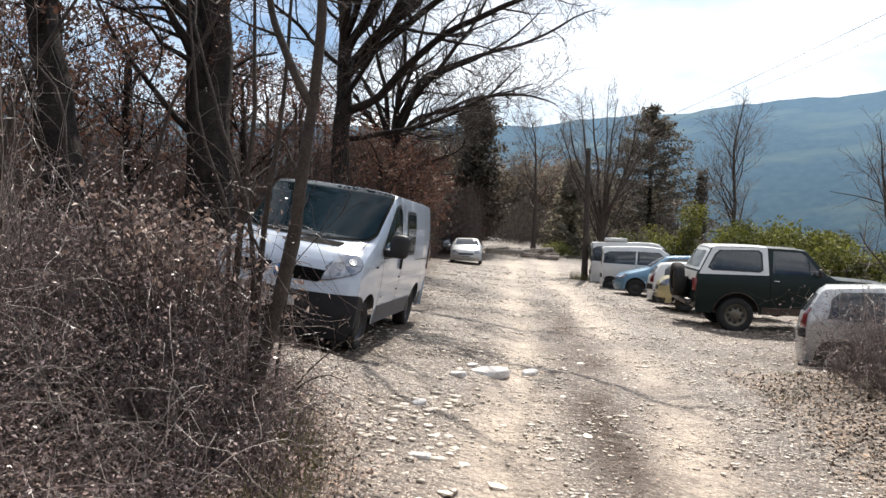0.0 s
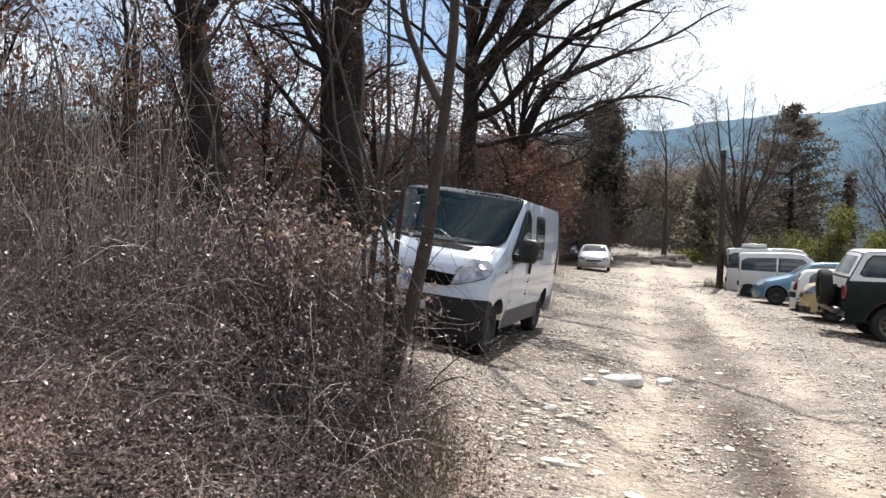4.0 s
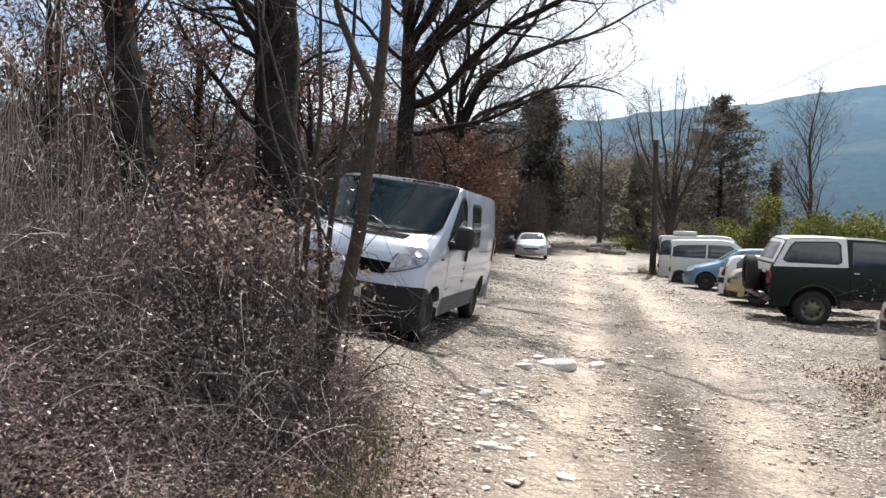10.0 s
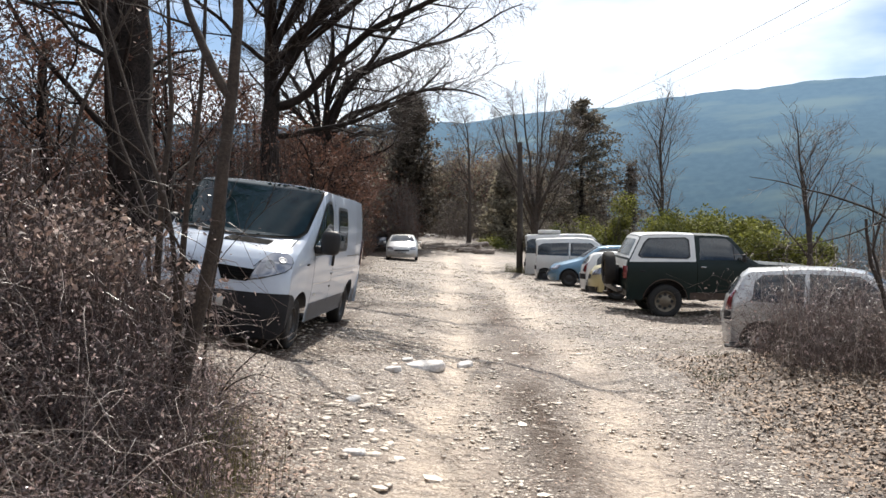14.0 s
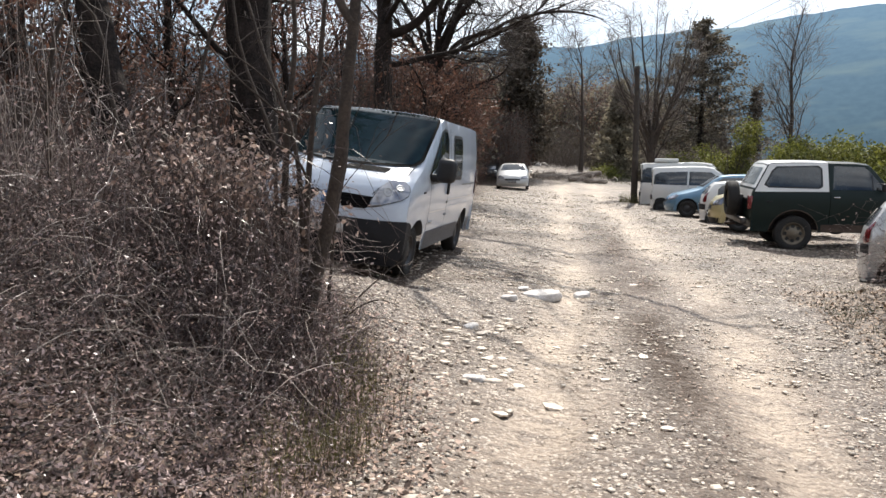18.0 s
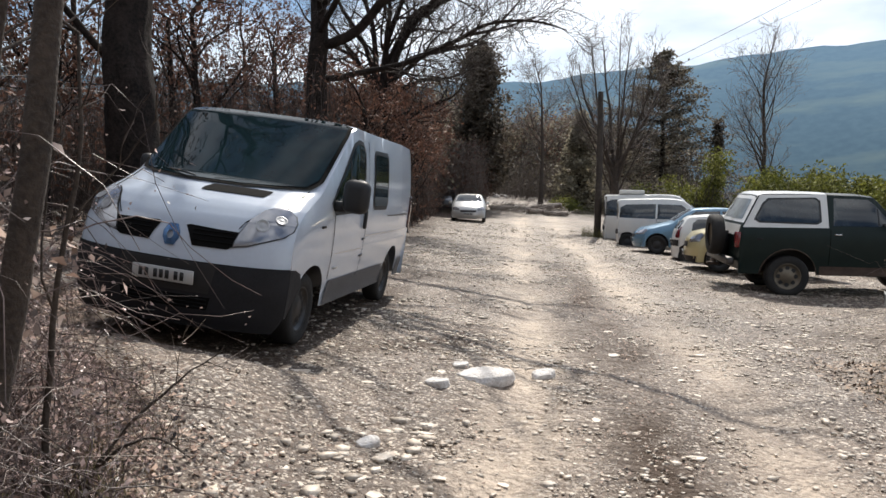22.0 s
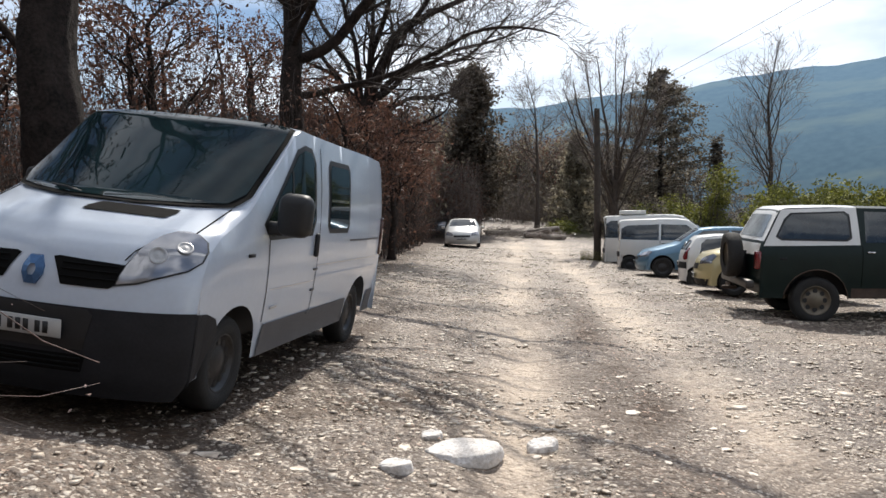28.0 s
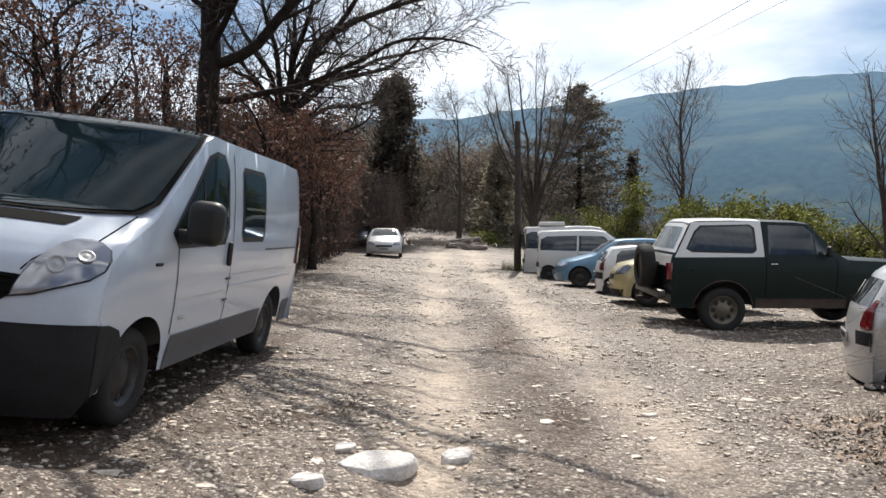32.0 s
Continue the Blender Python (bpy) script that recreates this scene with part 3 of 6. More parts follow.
def side_part(name, sh, poly, material, parent, off=0.004, sg=1, label="", n=14, m=7, thick=0.0):
    bm = bmesh.new()
    patch(bm, poly, lambda a, b: (sh.side(a, b, off)[0] * sg, a, b), n, m)
    if thick:
        solid(bm, thick)
    return part(name, bm, material, parent, label)


def top_part(name, sh, poly, material, parent, off=0.004, label="", n=16, m=10):
    bm = bmesh.new()
    patch(bm, poly, lambda a, b: sh.ribbon(a, b, off), n, m)
    return part(name, bm, material, parent, label)


def wheel(parent, at, r, wd, sg, rim_mat, style="steel"):
    bm = bmesh.new()
    prof = [(r * 0.62, -wd * 0.42), (r * 0.72, -wd * 0.5), (r * 0.93, -wd * 0.48), (r * 0.985, -wd * 0.36), (r, -wd * 0.15), (r, wd * 0.15), (r * 0.985, wd * 0.36), (r * 0.93, wd * 0.48), (r * 0.72, wd * 0.5), (r * 0.62, wd * 0.42)]
    lathe(bm, prof, (0, 0, 0), 36)
    w = new("wheel")
    w.parent = parent
    w.location = at
    part("tyre", bm, M["tyre"], w)
    bm = bmesh.new()
    f = sg * wd
    prof = [(r * 0.64, f * 0.40), (r * 0.61, f * 0.44), (r * 0.57, f * 0.36), (r * 0.5, f * 0.22), (r * 0.36, f * 0.26), (r * 0.24, f * 0.34), (r * 0.13, f * 0.36), (0.001, f * 0.37)]
    lathe(bm, prof, (0, 0, 0), 32)
    part("rim", bm, rim_mat, w)
    k = 12 if style == "steel" else 8
    rr = 0.43 if style == "steel" else 0.40
    hs = r * (0.08 if style == "steel" else 0.105)
    bm = bmesh.new()
    bm.faces.new([bm.verts.new((0, hs * math.cos(b), hs * math.sin(b))) for b in (2 * math.pi * j / 10 for j in range(10))])
    hole = part("rim_hole", bm, M["black_plastic"], w, smooth=False)
    for i in range(k):
        h = hole if i == 0 else new("rim_hole", hole.data)
        h.parent = w
        h.location = (f * 0.285, r * rr * math.cos(2 * math.pi * i / k), r * rr * math.sin(2 * math.pi * i / k))
    return w


def plate_bars(parent, at, rot, w=0.52, h=0.11, sg=1):
    """A number plate whose characters are plain bars."""
    p = new("number_plate")
    p.parent = parent
    p.matrix_basis = pose(*at, *rot)
    bm = bmesh.new()
    box(bm, (w, 0.012, h), (0, 0, 0), 0.004, 1)
    part("plate", bm, M["plate"], p)
    xs = [-0.185, -0.135, -0.06, -0.01, 0.04, 0.115, 0.165]
    for x in xs:
        bm = bmesh.new()
        box(bm, (0.032, 0.004, h * 0.62), (x * w / 0.52, -0.0085, 0), 0)
        part("bar", bm, M["ink"], p)
    return p


def car_common(sh, thing, paint, n=15):
    bm = bmesh.new()
    sh.body(bm, n)
    bmesh.ops.remove_doubles(bm, verts=bm.verts, dist=0.0015)
    bmesh.ops.recalc_face_normals(bm, faces=bm.faces)
    part("body", bm, paint, thing)
    bm = bmesh.new()
    y0, y1 = sh.cy[0] + 0.12, sh.cy[-1] - 0.1
    box(bm, (1.1, y1 - y0, 0.5), (0, (y0 + y1) / 2, sh.sill + 0.27), 0.03)
    part("underbody", bm, M["black_plastic"], thing)


def mirror(thing, at, sg, material, size=(0.12, 0.16, 0.24)):
    bm = bmesh.new()
    box(bm, size, at, 0.045, 3)
    box(bm, (0.16, 0.07, 0.06), (at[0] - sg * 0.12, at[1] + 0.02, at[2] - size[2] * 0.28), 0.02, 2)
    part("door_mirror", bm, material, thing)


def strip(sh, name, pts, width, material, thing, sg=1, off=0.003):
    """A narrow line along the side through points y, z."""
    bm = bmesh.new()
    rows = []
    for i, (y, z) in enumerate(pts):
        a, b = pts[max(i - 1, 0)], pts[min(i + 1, len(pts) - 1)]
        d = Vector((b[0] - a[0], b[1] - a[1])).normalized() * width / 2
        rows.append([(sh.side(y - d.y, z + d.x, off)[0] * sg, y - d.y, z + d.x), (sh.side(y + d.y, z - d.x, off)[0] * sg, y + d.y, z - d.x)])
    grid(bm, rows)
    part(name, bm, material, thing)


def line(p0, p1, n=8):
    return [(p0[0] + (p1[0] - p0[0]) * i / n, p0[1] + (p1[1] - p0[1]) * i / n) for i in range(n + 1)]


def panel_van(place):
    v = new("panel_van")
    out = [(-0.80, 0.20, 0.84, 0.18, 0.0), (-0.86, 0.32, 0.91, 0.26, 0.0), (-0.88, 0.54, 0.93, 0.27, 0.0), (-0.87, 0.71, 0.93, 0.27, -0.01), (-0.83, 0.92, 0.92, 0.28, -0.02),
           (-0.77, 1.08, 0.91, 0.31, -0.01), (-0.64, 1.20, 0.90, 0.34, 0.01), (-0.42, 1.29, 0.89, 0.32, 0.03), (-0.12, 1.39, 0.89, 0.27, 0.02), (0.28, 1.65, 0.88, 0.20, 0.02), (0.60, 1.865, 0.875, 0.14, 0.02), (0.80, 1.995, 0.87, 0.11, 0.02),
           (0.98, 2.06, 0.87, 0.08, 0.03), (1.35, 2.085, 0.855, 0.02, 0.06), (2.2, 2.075, 0.855, 0.0, 0.06), (3.2, 2.07, 0.855, 0.0, 0.06), (3.72, 2.05, 0.855, 0.0, 0.06), (3.88, 1.96, 0.855, -0.03, 0.04), (3.93, 1.6, 0.89, -0.05, 0.0),
           (3.95, 1.1, 0.93, -0.06, 0.0), (3.95, 0.6, 0.93, -0.06, 0.0), (3.93, 0.3, 0.92, -0.06, 0.0)]
    sh = Shell(out, 1.02, ([-0.6, -0.3, 0.1, 0.6, 3.2, 3.95], [0.92, 0.935, 0.95, 0.955, 0.955, 0.93]), 0.30, (0.0, 3.098), 0.40, 0.04, 2.2, 0.33)
    car_common(sh, v, M["van_white"], 19)
    body = v.children[0].data
    body.materials.append(M["grey_plastic"])
    for f in body.polygons:
        if f.center.y < -0.57 and f.center.z < 0.70:
            f.material_index = 1
    # front
    bm = bmesh.new()
    grid(bm, [[sh.ribbon(a, math.sin(b) * 0.9995, 0.006) for b in np.linspace(-math.pi / 2, math.pi / 2, 41)] for a in np.linspace(0.0, 3.1, 12)])
    part("front_bumper", bm, M["grey_plastic"], v, "dark grey plastic bumper")
    top_part("bumper_recess", sh, [(1.75, -0.40), (2.9, -0.44), (3.06, -0.40), (3.06, 0.40), (2.9, 0.44), (1.75, 0.40)], M["black_plastic"], v, 0.010, "black recess round the number plate")
    top_part("air_intake", sh, [(1.15, -0.40), (1.62, -0.42), (1.62, 0.42), (1.15, 0.40)], M["seam"], v, 0.010, "black lower grille")
    for i in range(3):
        bm = bmesh.new()
        tube_into(bm, [sh.ribbon(1.24 + 0.14 * i, u, 0.016) for u in np.linspace(-0.39, 0.39, 9)], 0.008, 5)
        part("intake_bar", bm, M["seam"], v)
    for sg in (1, -1):
        g = top_part("grille", sh, [(3.66, sg * 0.20), (4.5, sg * 0.115), (4.56, sg * 0.15), (4.44, sg * 0.58), (3.80, sg * 0.55), (3.66, sg * 0.50)], M["seam"], v, 0.006, "black grille opening")
        for k in (3.9, 4.12, 4.34):
            bm = bmesh.new()
            tube_into(bm, [sh.ribbon(k, sg * u, 0.012) for u in np.linspace(0.19, 0.54, 7)], 0.006, 5)
            part("grille_bar", bm, M["seam"], g)
        side_part("bumper_corner", sh, [(-0.612, 0.31), (-0.43, 0.31), (-0.30, 0.52), (-0.26, 0.60), (-0.32, 0.68), (-0.46, 0.725), (-0.612, 0.735)], M["grey_plastic"], v, 0.006, sg)
    bm = bmesh.new()
    bdg = sh.ribbon(3.97, 0)
    ring = [(0.034, 0.082), (0.066, 0.022), (0.066, -0.022), (0.034, -0.082), (-0.034, -0.082), (-0.066, -0.022), (-0.066, 0.022), (-0.034, 0.082)]
    vs = [bm.verts.new((x, bdg[1] - 0.012 + 0.25 * z, bdg[2] + z)) for x, z in ring]
    vi = [bm.verts.new((x * 0.40, bdg[1] - 0.022 + 0.1 * z, bdg[2] + z * 0.40)) for x, z in ring]
    vb = [bm.verts.new((x * 1.05, bdg[1] + 0.03, bdg[2] + z * 1.05)) for x, z in ring]
    for i in range(8):
        j = (i + 1) % 8
        bm.faces.new((vs[i], vs[j], vi[j], vi[i]))
        bm.faces.new((vs[i], vb[i], vb[j], vs[j]))
    part("badge", bm, M["badge"], v, "diamond-shaped metal badge", False)
    plate_bars(v, (0, -0.905, 0.60), (4, 0, 0))
    lens = [(3.80, 0.545), (4.45, 0.58), (5.25, 0.65), (5.80, 0.705), (6.08, 0.77), (6.12, 0.83), (6.0, 0.89), (5.62, 0.955), (5.08, 0.985), (4.67, 0.975), (4.35, 0.92), (4.08, 0.79), (3.88, 0.66)]
    mid = (4.9, 0.79)
    for sg in (1, -1):
        bm = bmesh.new()
        patch(bm, [(a, sg * b) for a, b in lens], lambda a, b: sh.ribbon(a, b, 0.014 + 0.014 * max(0.0, 1 - ((a - mid[0]) / 1.1) ** 2) * max(0.0, 1 - ((abs(b) - mid[1]) / 0.16) ** 2)), 20, 12)
        h = part("headlamp", bm, M["lamp"], v, "clear plastic headlamp")
        bm = bmesh.new()
        patch(bm, [(mid[0] + (a - mid[0]) * 1.05, sg * min(0.997, mid[1] + (b - mid[1]) * 1.05)) for a, b in lens], lambda a, b: sh.ribbon(a, b, 0.006), 20, 12)
        part("headlamp_seal", bm, M["black_plastic"], h)
        # reflector bowls and the inner chrome rim, standing just under the lens skin
        for a, b, r0, m in ((4.85, 0.74, 0.055, "bright_alloy"), (5.15, 0.87, 0.05, "bright_alloy")):
            c = Vector(sh.ribbon(a, sg * b, 0.031))
            bm = bmesh.new()
            lathe(bm, [(r0, 0.0), (r0 * 0.8, 0.004), (r0 * 0.72, -0.001), (r0 * 0.4, 0.001), (0.001, 0.003)], (0, 0, 0), 20)
            nrm = c - Vector(sh.ribbon(a, sg * b, 0.0))
            bmesh.ops.transform(bm, matrix=nrm.to_track_quat("X", "Z").to_matrix().to_4x4(), verts=bm.verts)
            bmesh.ops.translate(bm, vec=c, verts=bm.verts)
            part("reflector", bm, M[m], h)
    # bonnet edges and vent
    top_part("bonnet_vent", sh, [(6.88, 0.02), (7.12, 0.02), (7.42, 0.07), (7.42, 0.63), (7.20, 0.63), (6.88, 0.60)], M["seam"], v, 0.006, "black slot vent in the bonnet")
    for sg in (1, -1):
        bm = bmesh.new()
        tube_into(bm, [sh.ribbon(6.15 + 1.75 * k / 8, sg * (0.865 + 0.03 * k / 8), 0.001) for k in range(9)], 0.005, 5)
        part("bonnet_gap", bm, M["seam"], v)
        bm = bmesh.new()
        tube_into(bm, [sh.ribbon(4.62 + (6.12 - 4.62) * k / 8, sg * (0.56 + 0.21 * (k / 8) ** 1.1), 0.002) for k in range(9)], 0.004, 5)
        part("bonnet_gap", bm, M["seam"], v)
    # glass
    ws = top_part("windscreen", sh, [(7.62, -0.30), (7.80, -0.62), (8.05, -0.85), (8.35, -0.925), (10.4, -0.95), (11.3, -0.94), (11.6, -0.86), (11.6, 0.86), (11.3, 0.94), (10.4, 0.95), (8.35, 0.925), (8.05, 0.85), (7.80, 0.62), (7.62, 0.30)], M["glass"], v, 0.022, "large raked windscreen", 30, 30)
    top_part("windscreen_seal", sh, [(7.5, -0.34), (7.70, -0.68), (7.95, -0.90), (8.3, -0.965), (10.4, -0.985), (11.5, -0.975), (11.75, -0.88), (11.75, 0.88), (11.5, 0.975), (10.4, 0.985), (8.3, 0.965), (7.95, 0.90), (7.70, 0.68), (7.5, 0.34)], M["seam"], ws, 0.016, "", 30, 30)
    for sg in (1, -1):
        bm = bmesh.new()
        a, b = sh.ribbon(7.70, sg * 0.10 - 0.08, 0.018), sh.ribbon(7.98, sg * 0.62 + 0.08, 0.018)
        tube_into(bm, [a, (a + b) / 2 + np.array([0, 0, 0.01]), b], 0.009, 5)
        part("wiper", bm, M["black_plastic"], v)
    for sg in (1, -1):
        dw = side_part("door_window", sh, [(0.36, 1.30), (0.66, 1.56), (0.95, 1.83), (1.10, 1.88), (1.28, 1.87), (1.36, 1.78), (1.38, 1.34), (1.31, 1.23), (0.44, 1.20)], M["glass"], v, 0.006, sg, "", 16, 8)
        side_part("window_seal", sh, [(0.30, 1.28), (0.64, 1.59), (0.93, 1.87), (1.10, 1.92), (1.30, 1.91), (1.40, 1.80), (1.42, 1.32), (1.34, 1.19), (0.40, 1.17)], M["black_plastic"], dw, 0.003, sg, "", 16, 8)
        strip(sh, "quarter_divider", line((0.82, 1.21), (0.82, 1.70)), 0.03, M["black_plastic"], dw, sg, 0.009)
        sw = side_part("side_window", sh, [(1.80, 1.29), (1.80, 1.77), (1.84, 1.81), (2.36, 1.81), (2.40, 1.77), (2.40, 1.29), (2.36, 1.25), (1.84, 1.25)], M["glass"], v, 0.008, sg)
        side_part("window_frame", sh, [(1.75, 1.27), (1.75, 1.80), (1.81, 1.855), (2.39, 1.855), (2.45, 1.80), (2.45, 1.27), (2.39, 1.205), (1.81, 1.205)], M["black_plastic"], sw, 0.004, sg)
        strip(sh, "sliding_rail", line((1.81, 1.50), (2.39, 1.50)), 0.022, M["chrome"], sw, sg, 0.011)
        side_part("lower_cladding", sh, [(0.46, 0.30), (0.50, 0.54), (2.66, 0.54), (2.64, 0.30)], M["cladding"], v, 0.008, sg, "grey plastic lower cladding", 20, 4)
        side_part("rear_cladding", sh, [(3.52, 0.30), (3.55, 0.54), (3.86, 0.54), (3.86, 0.30)], M["cladding"], v, 0.008, sg, "", 6, 4)
        # door gaps
        strip(sh, "door_gap", line((0.40, 1.17), (0.46, 0.56), 8), 0.012, M["seam"], v, sg)
        strip(sh, "door_gap", line((1.53, 1.93), (1.53, 0.32), 16), 0.012, M["seam"], v, sg)
        strip(sh, "swage_line", line((1.55, 0.93), (3.7, 0.93), 16), 0.010, M["silver"], v, sg)
        side_part("rub_strip", sh, [(1.55, 0.82), (1.55, 0.835), (3.75, 0.835), (3.75, 0.82)], M["van_white"], v, 0.012, sg, "", 16, 2)
        strip(sh, "door_crease", line((0.50, 0.80), (1.50, 0.80), 12), 0.008, M["silver"], v, sg)
        strip(sh, "sliding_track", line((2.5, 1.13), (3.72, 1.13), 12), 0.018, M["cladding"], v, sg, 0.004)
        for zz in (0.90, 0.72, 0.52):
            bm = bmesh.new()
            x, y, z = sh.side(1.50, zz, 0.006)
            box(bm, (0.012, 0.10, 0.02), (x * sg, y, z), 0.004, 1)
            part("door_hinge", bm, M["cladding"], v)
        bm = bmesh.new()
        x, y, z = sh.side(1.43, 1.11, 0.02)
        box(bm, (0.035, 0.05, 0.20), (x * sg, y, z), 0.015, 2)
        part("door_handle", bm, M["black_plastic"], v, "black plastic door handle")
        bm = bmesh.new()
        x, y, z = sh.side(0.62, 0.66, 0.009)
        box(bm, (0.006, 0.13, 0.022), (x * sg, y, z), 0.002, 1)
        part("side_badge", bm, M["silver"], v)
        bm = bmesh.new()
        x, y, z = sh.side(0.10, 1.07, 0.004)
        box(bm, (0.01, 0.11, 0.025), (x * sg, y, z), 0.004, 1)
        part("side_repeater", bm, M["grey_plastic"], v)
        bm = bmesh.new()
        if sg > 0:
            box(bm, (0.25, 0.17, 0.31), (1.14, 0.36, 1.37), 0.075, 4)
        else:
            box(bm, (0.13, 0.25, 0.29), (-1.03, 0.56, 1.36), 0.06, 4)
        box(bm, (0.16, 0.09, 0.10), (sg * 0.985, 0.40, 1.26), 0.03, 2)
        part("door_mirror", bm, M["black_plastic"], v, "large black door mirror")
        bm = bmesh.new()
        x, y, z = sh.side(3.80, 1.15, 0.003)
        box(bm, (0.03, 0.10, 0.42), (x * sg, y + 0.05, z), 0.012, 2)
        part("tail_lamp", bm, M["dark_red"], v, "tall dark red tail lamp")
        for y in (0.0, 3.098):
            wheel(v, (sg * 0.765, y, 0.325), 0.325, 0.205, sg, M["rim"])
    v.matrix_basis = place
    return tagged(v, "white panel van with dark grey bumper, tilted on the verge", "van")


def tube_into(bm, pts, r, sides=6):
    pts = [Vector(p) for p in pts]
    rings = []
    for i, p in enumerate(pts):
        d = (pts[min(i + 1, len(pts) - 1)] - pts[max(i - 1, 0)]).normalized()
        a = d.orthogonal().normalized()
        b = d.cross(a)
        rings.append([bm.verts.new(p + (a * math.cos(t) + b * math.sin(t)) * r) for t in (2 * math.pi * k / sides for k in range(sides))])
    for a, b in zip(rings, rings[1:]):
        for k in range(sides):
            bm.faces.new((a[k], a[(k + 1) % sides], b[(k + 1) % sides], b[k]))
    bm.faces.new(rings[0][::-1])
    bm.faces.new(rings[-1])


def at_ground(x, y, heading, pitch=0.0, roll=0.0, lift=0.0):
    """The pose of a car, its front axle above x, y, its nose along the heading (degrees to the right of +y)."""
    th = 180 - heading
    return pose(x, y, float(ground_z(x, y)) + lift, 0, 0, th) @ pose(0, 0, 0, pitch, roll, 0)


def off_roader(place):
    v = new("off_road_car")
    out = [(-0.78, 0.50, 0.88, 0.06, 0.0), (-0.80, 0.62, 0.90, 0.08, 0.0), (-0.78, 0.80, 0.90, 0.06, 0.0), (-0.76, 1.06, 0.90, 0.05, 0.01), (-0.68, 1.13, 0.90, 0.03, 0.02), (0.0, 1.17, 0.90, 0.02, 0.03), (0.50, 1.20, 0.88, 0.02, 0.04),
           (0.70, 1.32, 0.86, 0.05, 0.03), (1.02, 1.70, 0.74, 0.06, 0.03), (1.10, 1.77, 0.72, 0.05, 0.04), (1.35, 1.80, 0.71, 0.01, 0.04), (2.4, 1.83, 0.71, 0.0, 0.04), (3.14, 1.82, 0.73, -0.01, 0.04), (3.25, 1.77, 0.74, -0.03, 0.03),
           (3.54, 1.22, 0.88, -0.03, 0.0), (3.60, 1.05, 0.92, -0.04, 0.0), (3.60, 0.62, 0.92, -0.04, 0.0), (3.55, 0.48, 0.90, -0.03, 0.0)]
    out = [(y, 0.56 + (z - 0.5) * 1.07, w, bow, drop) for y, z, w, bow, drop in out]
    sh = Shell(out, 1.18, ([-0.8, -0.5, 3.3, 3.6], [0.94, 0.98, 0.98, 0.94]), 0.43, (0.0, 2.66), 0.51, 0.05, 1.25, 0.40)
    car_common(sh, v, M["green"])
    cap = top_part("hardtop", sh, [(10.6, -1.0), (13.9, -1.0), (13.9, 1.0), (10.6, 1.0)], M["white"], v, 0.006, "white hardtop shell", 14, 12)
    rw = top_part("rear_glass", sh, [(13.15, -0.80), (13.80, -0.82), (13.80, 0.82), (13.15, 0.80)], M["skylit_glass"], v, 0.012, "pale rear window with sky light painted into the glass")
    top_part("tailgate", sh, [(13.98, -0.93), (15.0, -0.93), (15.0, 0.93), (13.98, 0.93)], M["white"], v, 0.010, "white painted tailgate")
    for sg in (1, -1):
        side_part("hardtop_side", sh, [(1.98, 1.32), (1.98, 1.94), (3.18, 1.92), (3.50, 1.31)], M["white"], cap, 0.006, sg, "", 16, 8)
        q = side_part("quarter_window", sh, [(2.14, 1.45), (2.14, 1.80), (2.20, 1.85), (3.02, 1.83), (3.12, 1.74), (3.27, 1.48), (3.21, 1.43), (2.20, 1.41)], M["car_glass"], v, 0.012, sg)
        side_part("window_seal", sh, [(2.10, 1.43), (2.10, 1.82), (2.18, 1.88), (3.04, 1.86), (3.15, 1.76), (3.31, 1.46), (3.22, 1.40), (2.18, 1.38)], M["black_plastic"], q, 0.009, sg)
        d = side_part("door_window", sh, [(0.84, 1.36), (1.12, 1.74), (1.24, 1.85), (1.86, 1.87), (1.90, 1.36)], M["car_glass"], v, 0.006, sg)
        strip(sh, "quarter_divider", line((1.10, 1.37), (1.10, 1.68)), 0.025, M["black_plastic"], d, sg, 0.009)
        for x in (0.74, 1.95):
            strip(sh, "door_gap", line((x, 1.30), (x, 0.62), 10), 0.012, M["seam"], v, sg)
        bm = bmesh.new()
        x, y, z = sh.side(1.82, 1.20, 0.012)
        box(bm, (0.03, 0.13, 0.03), (x * sg, y, z), 0.008, 1)
        part("door_handle", bm, M["chrome"], v, "chrome door handle")
        bm = bmesh.new()
        x, y, z = sh.side(3.2, 1.1, 0.006)
        box(bm, (0.012, 0.11, 0.03), (x * sg, y, z), 0.004, 1)
        part("side_marker", bm, M["grey_plastic"], v)
        bm = bmesh.new()
        box(bm, (0.14, 0.07, 0.18), (sg * 1.06, 0.92, 1.42), 0.025, 2)
        box(bm, (0.12, 0.04, 0.03), (sg * 0.96, 0.90, 1.37), 0.01, 1)
        part("door_mirror", bm, M["black_plastic"], v)
        bm = bmesh.new()
        box(bm, (0.13, 0.10, 0.30), (sg * 0.875, 3.585, 1.07), 0.02, 2)
        part("tail_lamp", bm, M["red"], v, "upright red tail lamp")
        bm = bmesh.new()
        box(bm, (0.26, 0.05, 0.20), (sg * 0.68, -0.77, 1.0), 0.02, 2)
        part("headlamp", bm, M["lamp"], v)
        side_part("lower_body", sh, [(0.56, 0.44), (0.56, 0.60), (2.10, 0.60), (2.10, 0.44)], M["rust"], v, 0.006, sg, "muddy rust-stained sill", 14, 3)
        # rusty wheel-arch lips
        for c in (0.0, 2.66):
            bm = bmesh.new()
            pts = []
            for a in np.linspace(0.05, math.pi - 0.05, 13):
                y, z = c + 0.515 * math.cos(a), 0.40 + 0.515 * math.sin(a)
                pts.append((sh.side(y, z, 0.004)[0] * sg, y, z))
            tube_into(bm, pts, 0.012, 6)
            part("arch_lip", bm, M["rust"], v, "rust-stained wheel-arch lip")
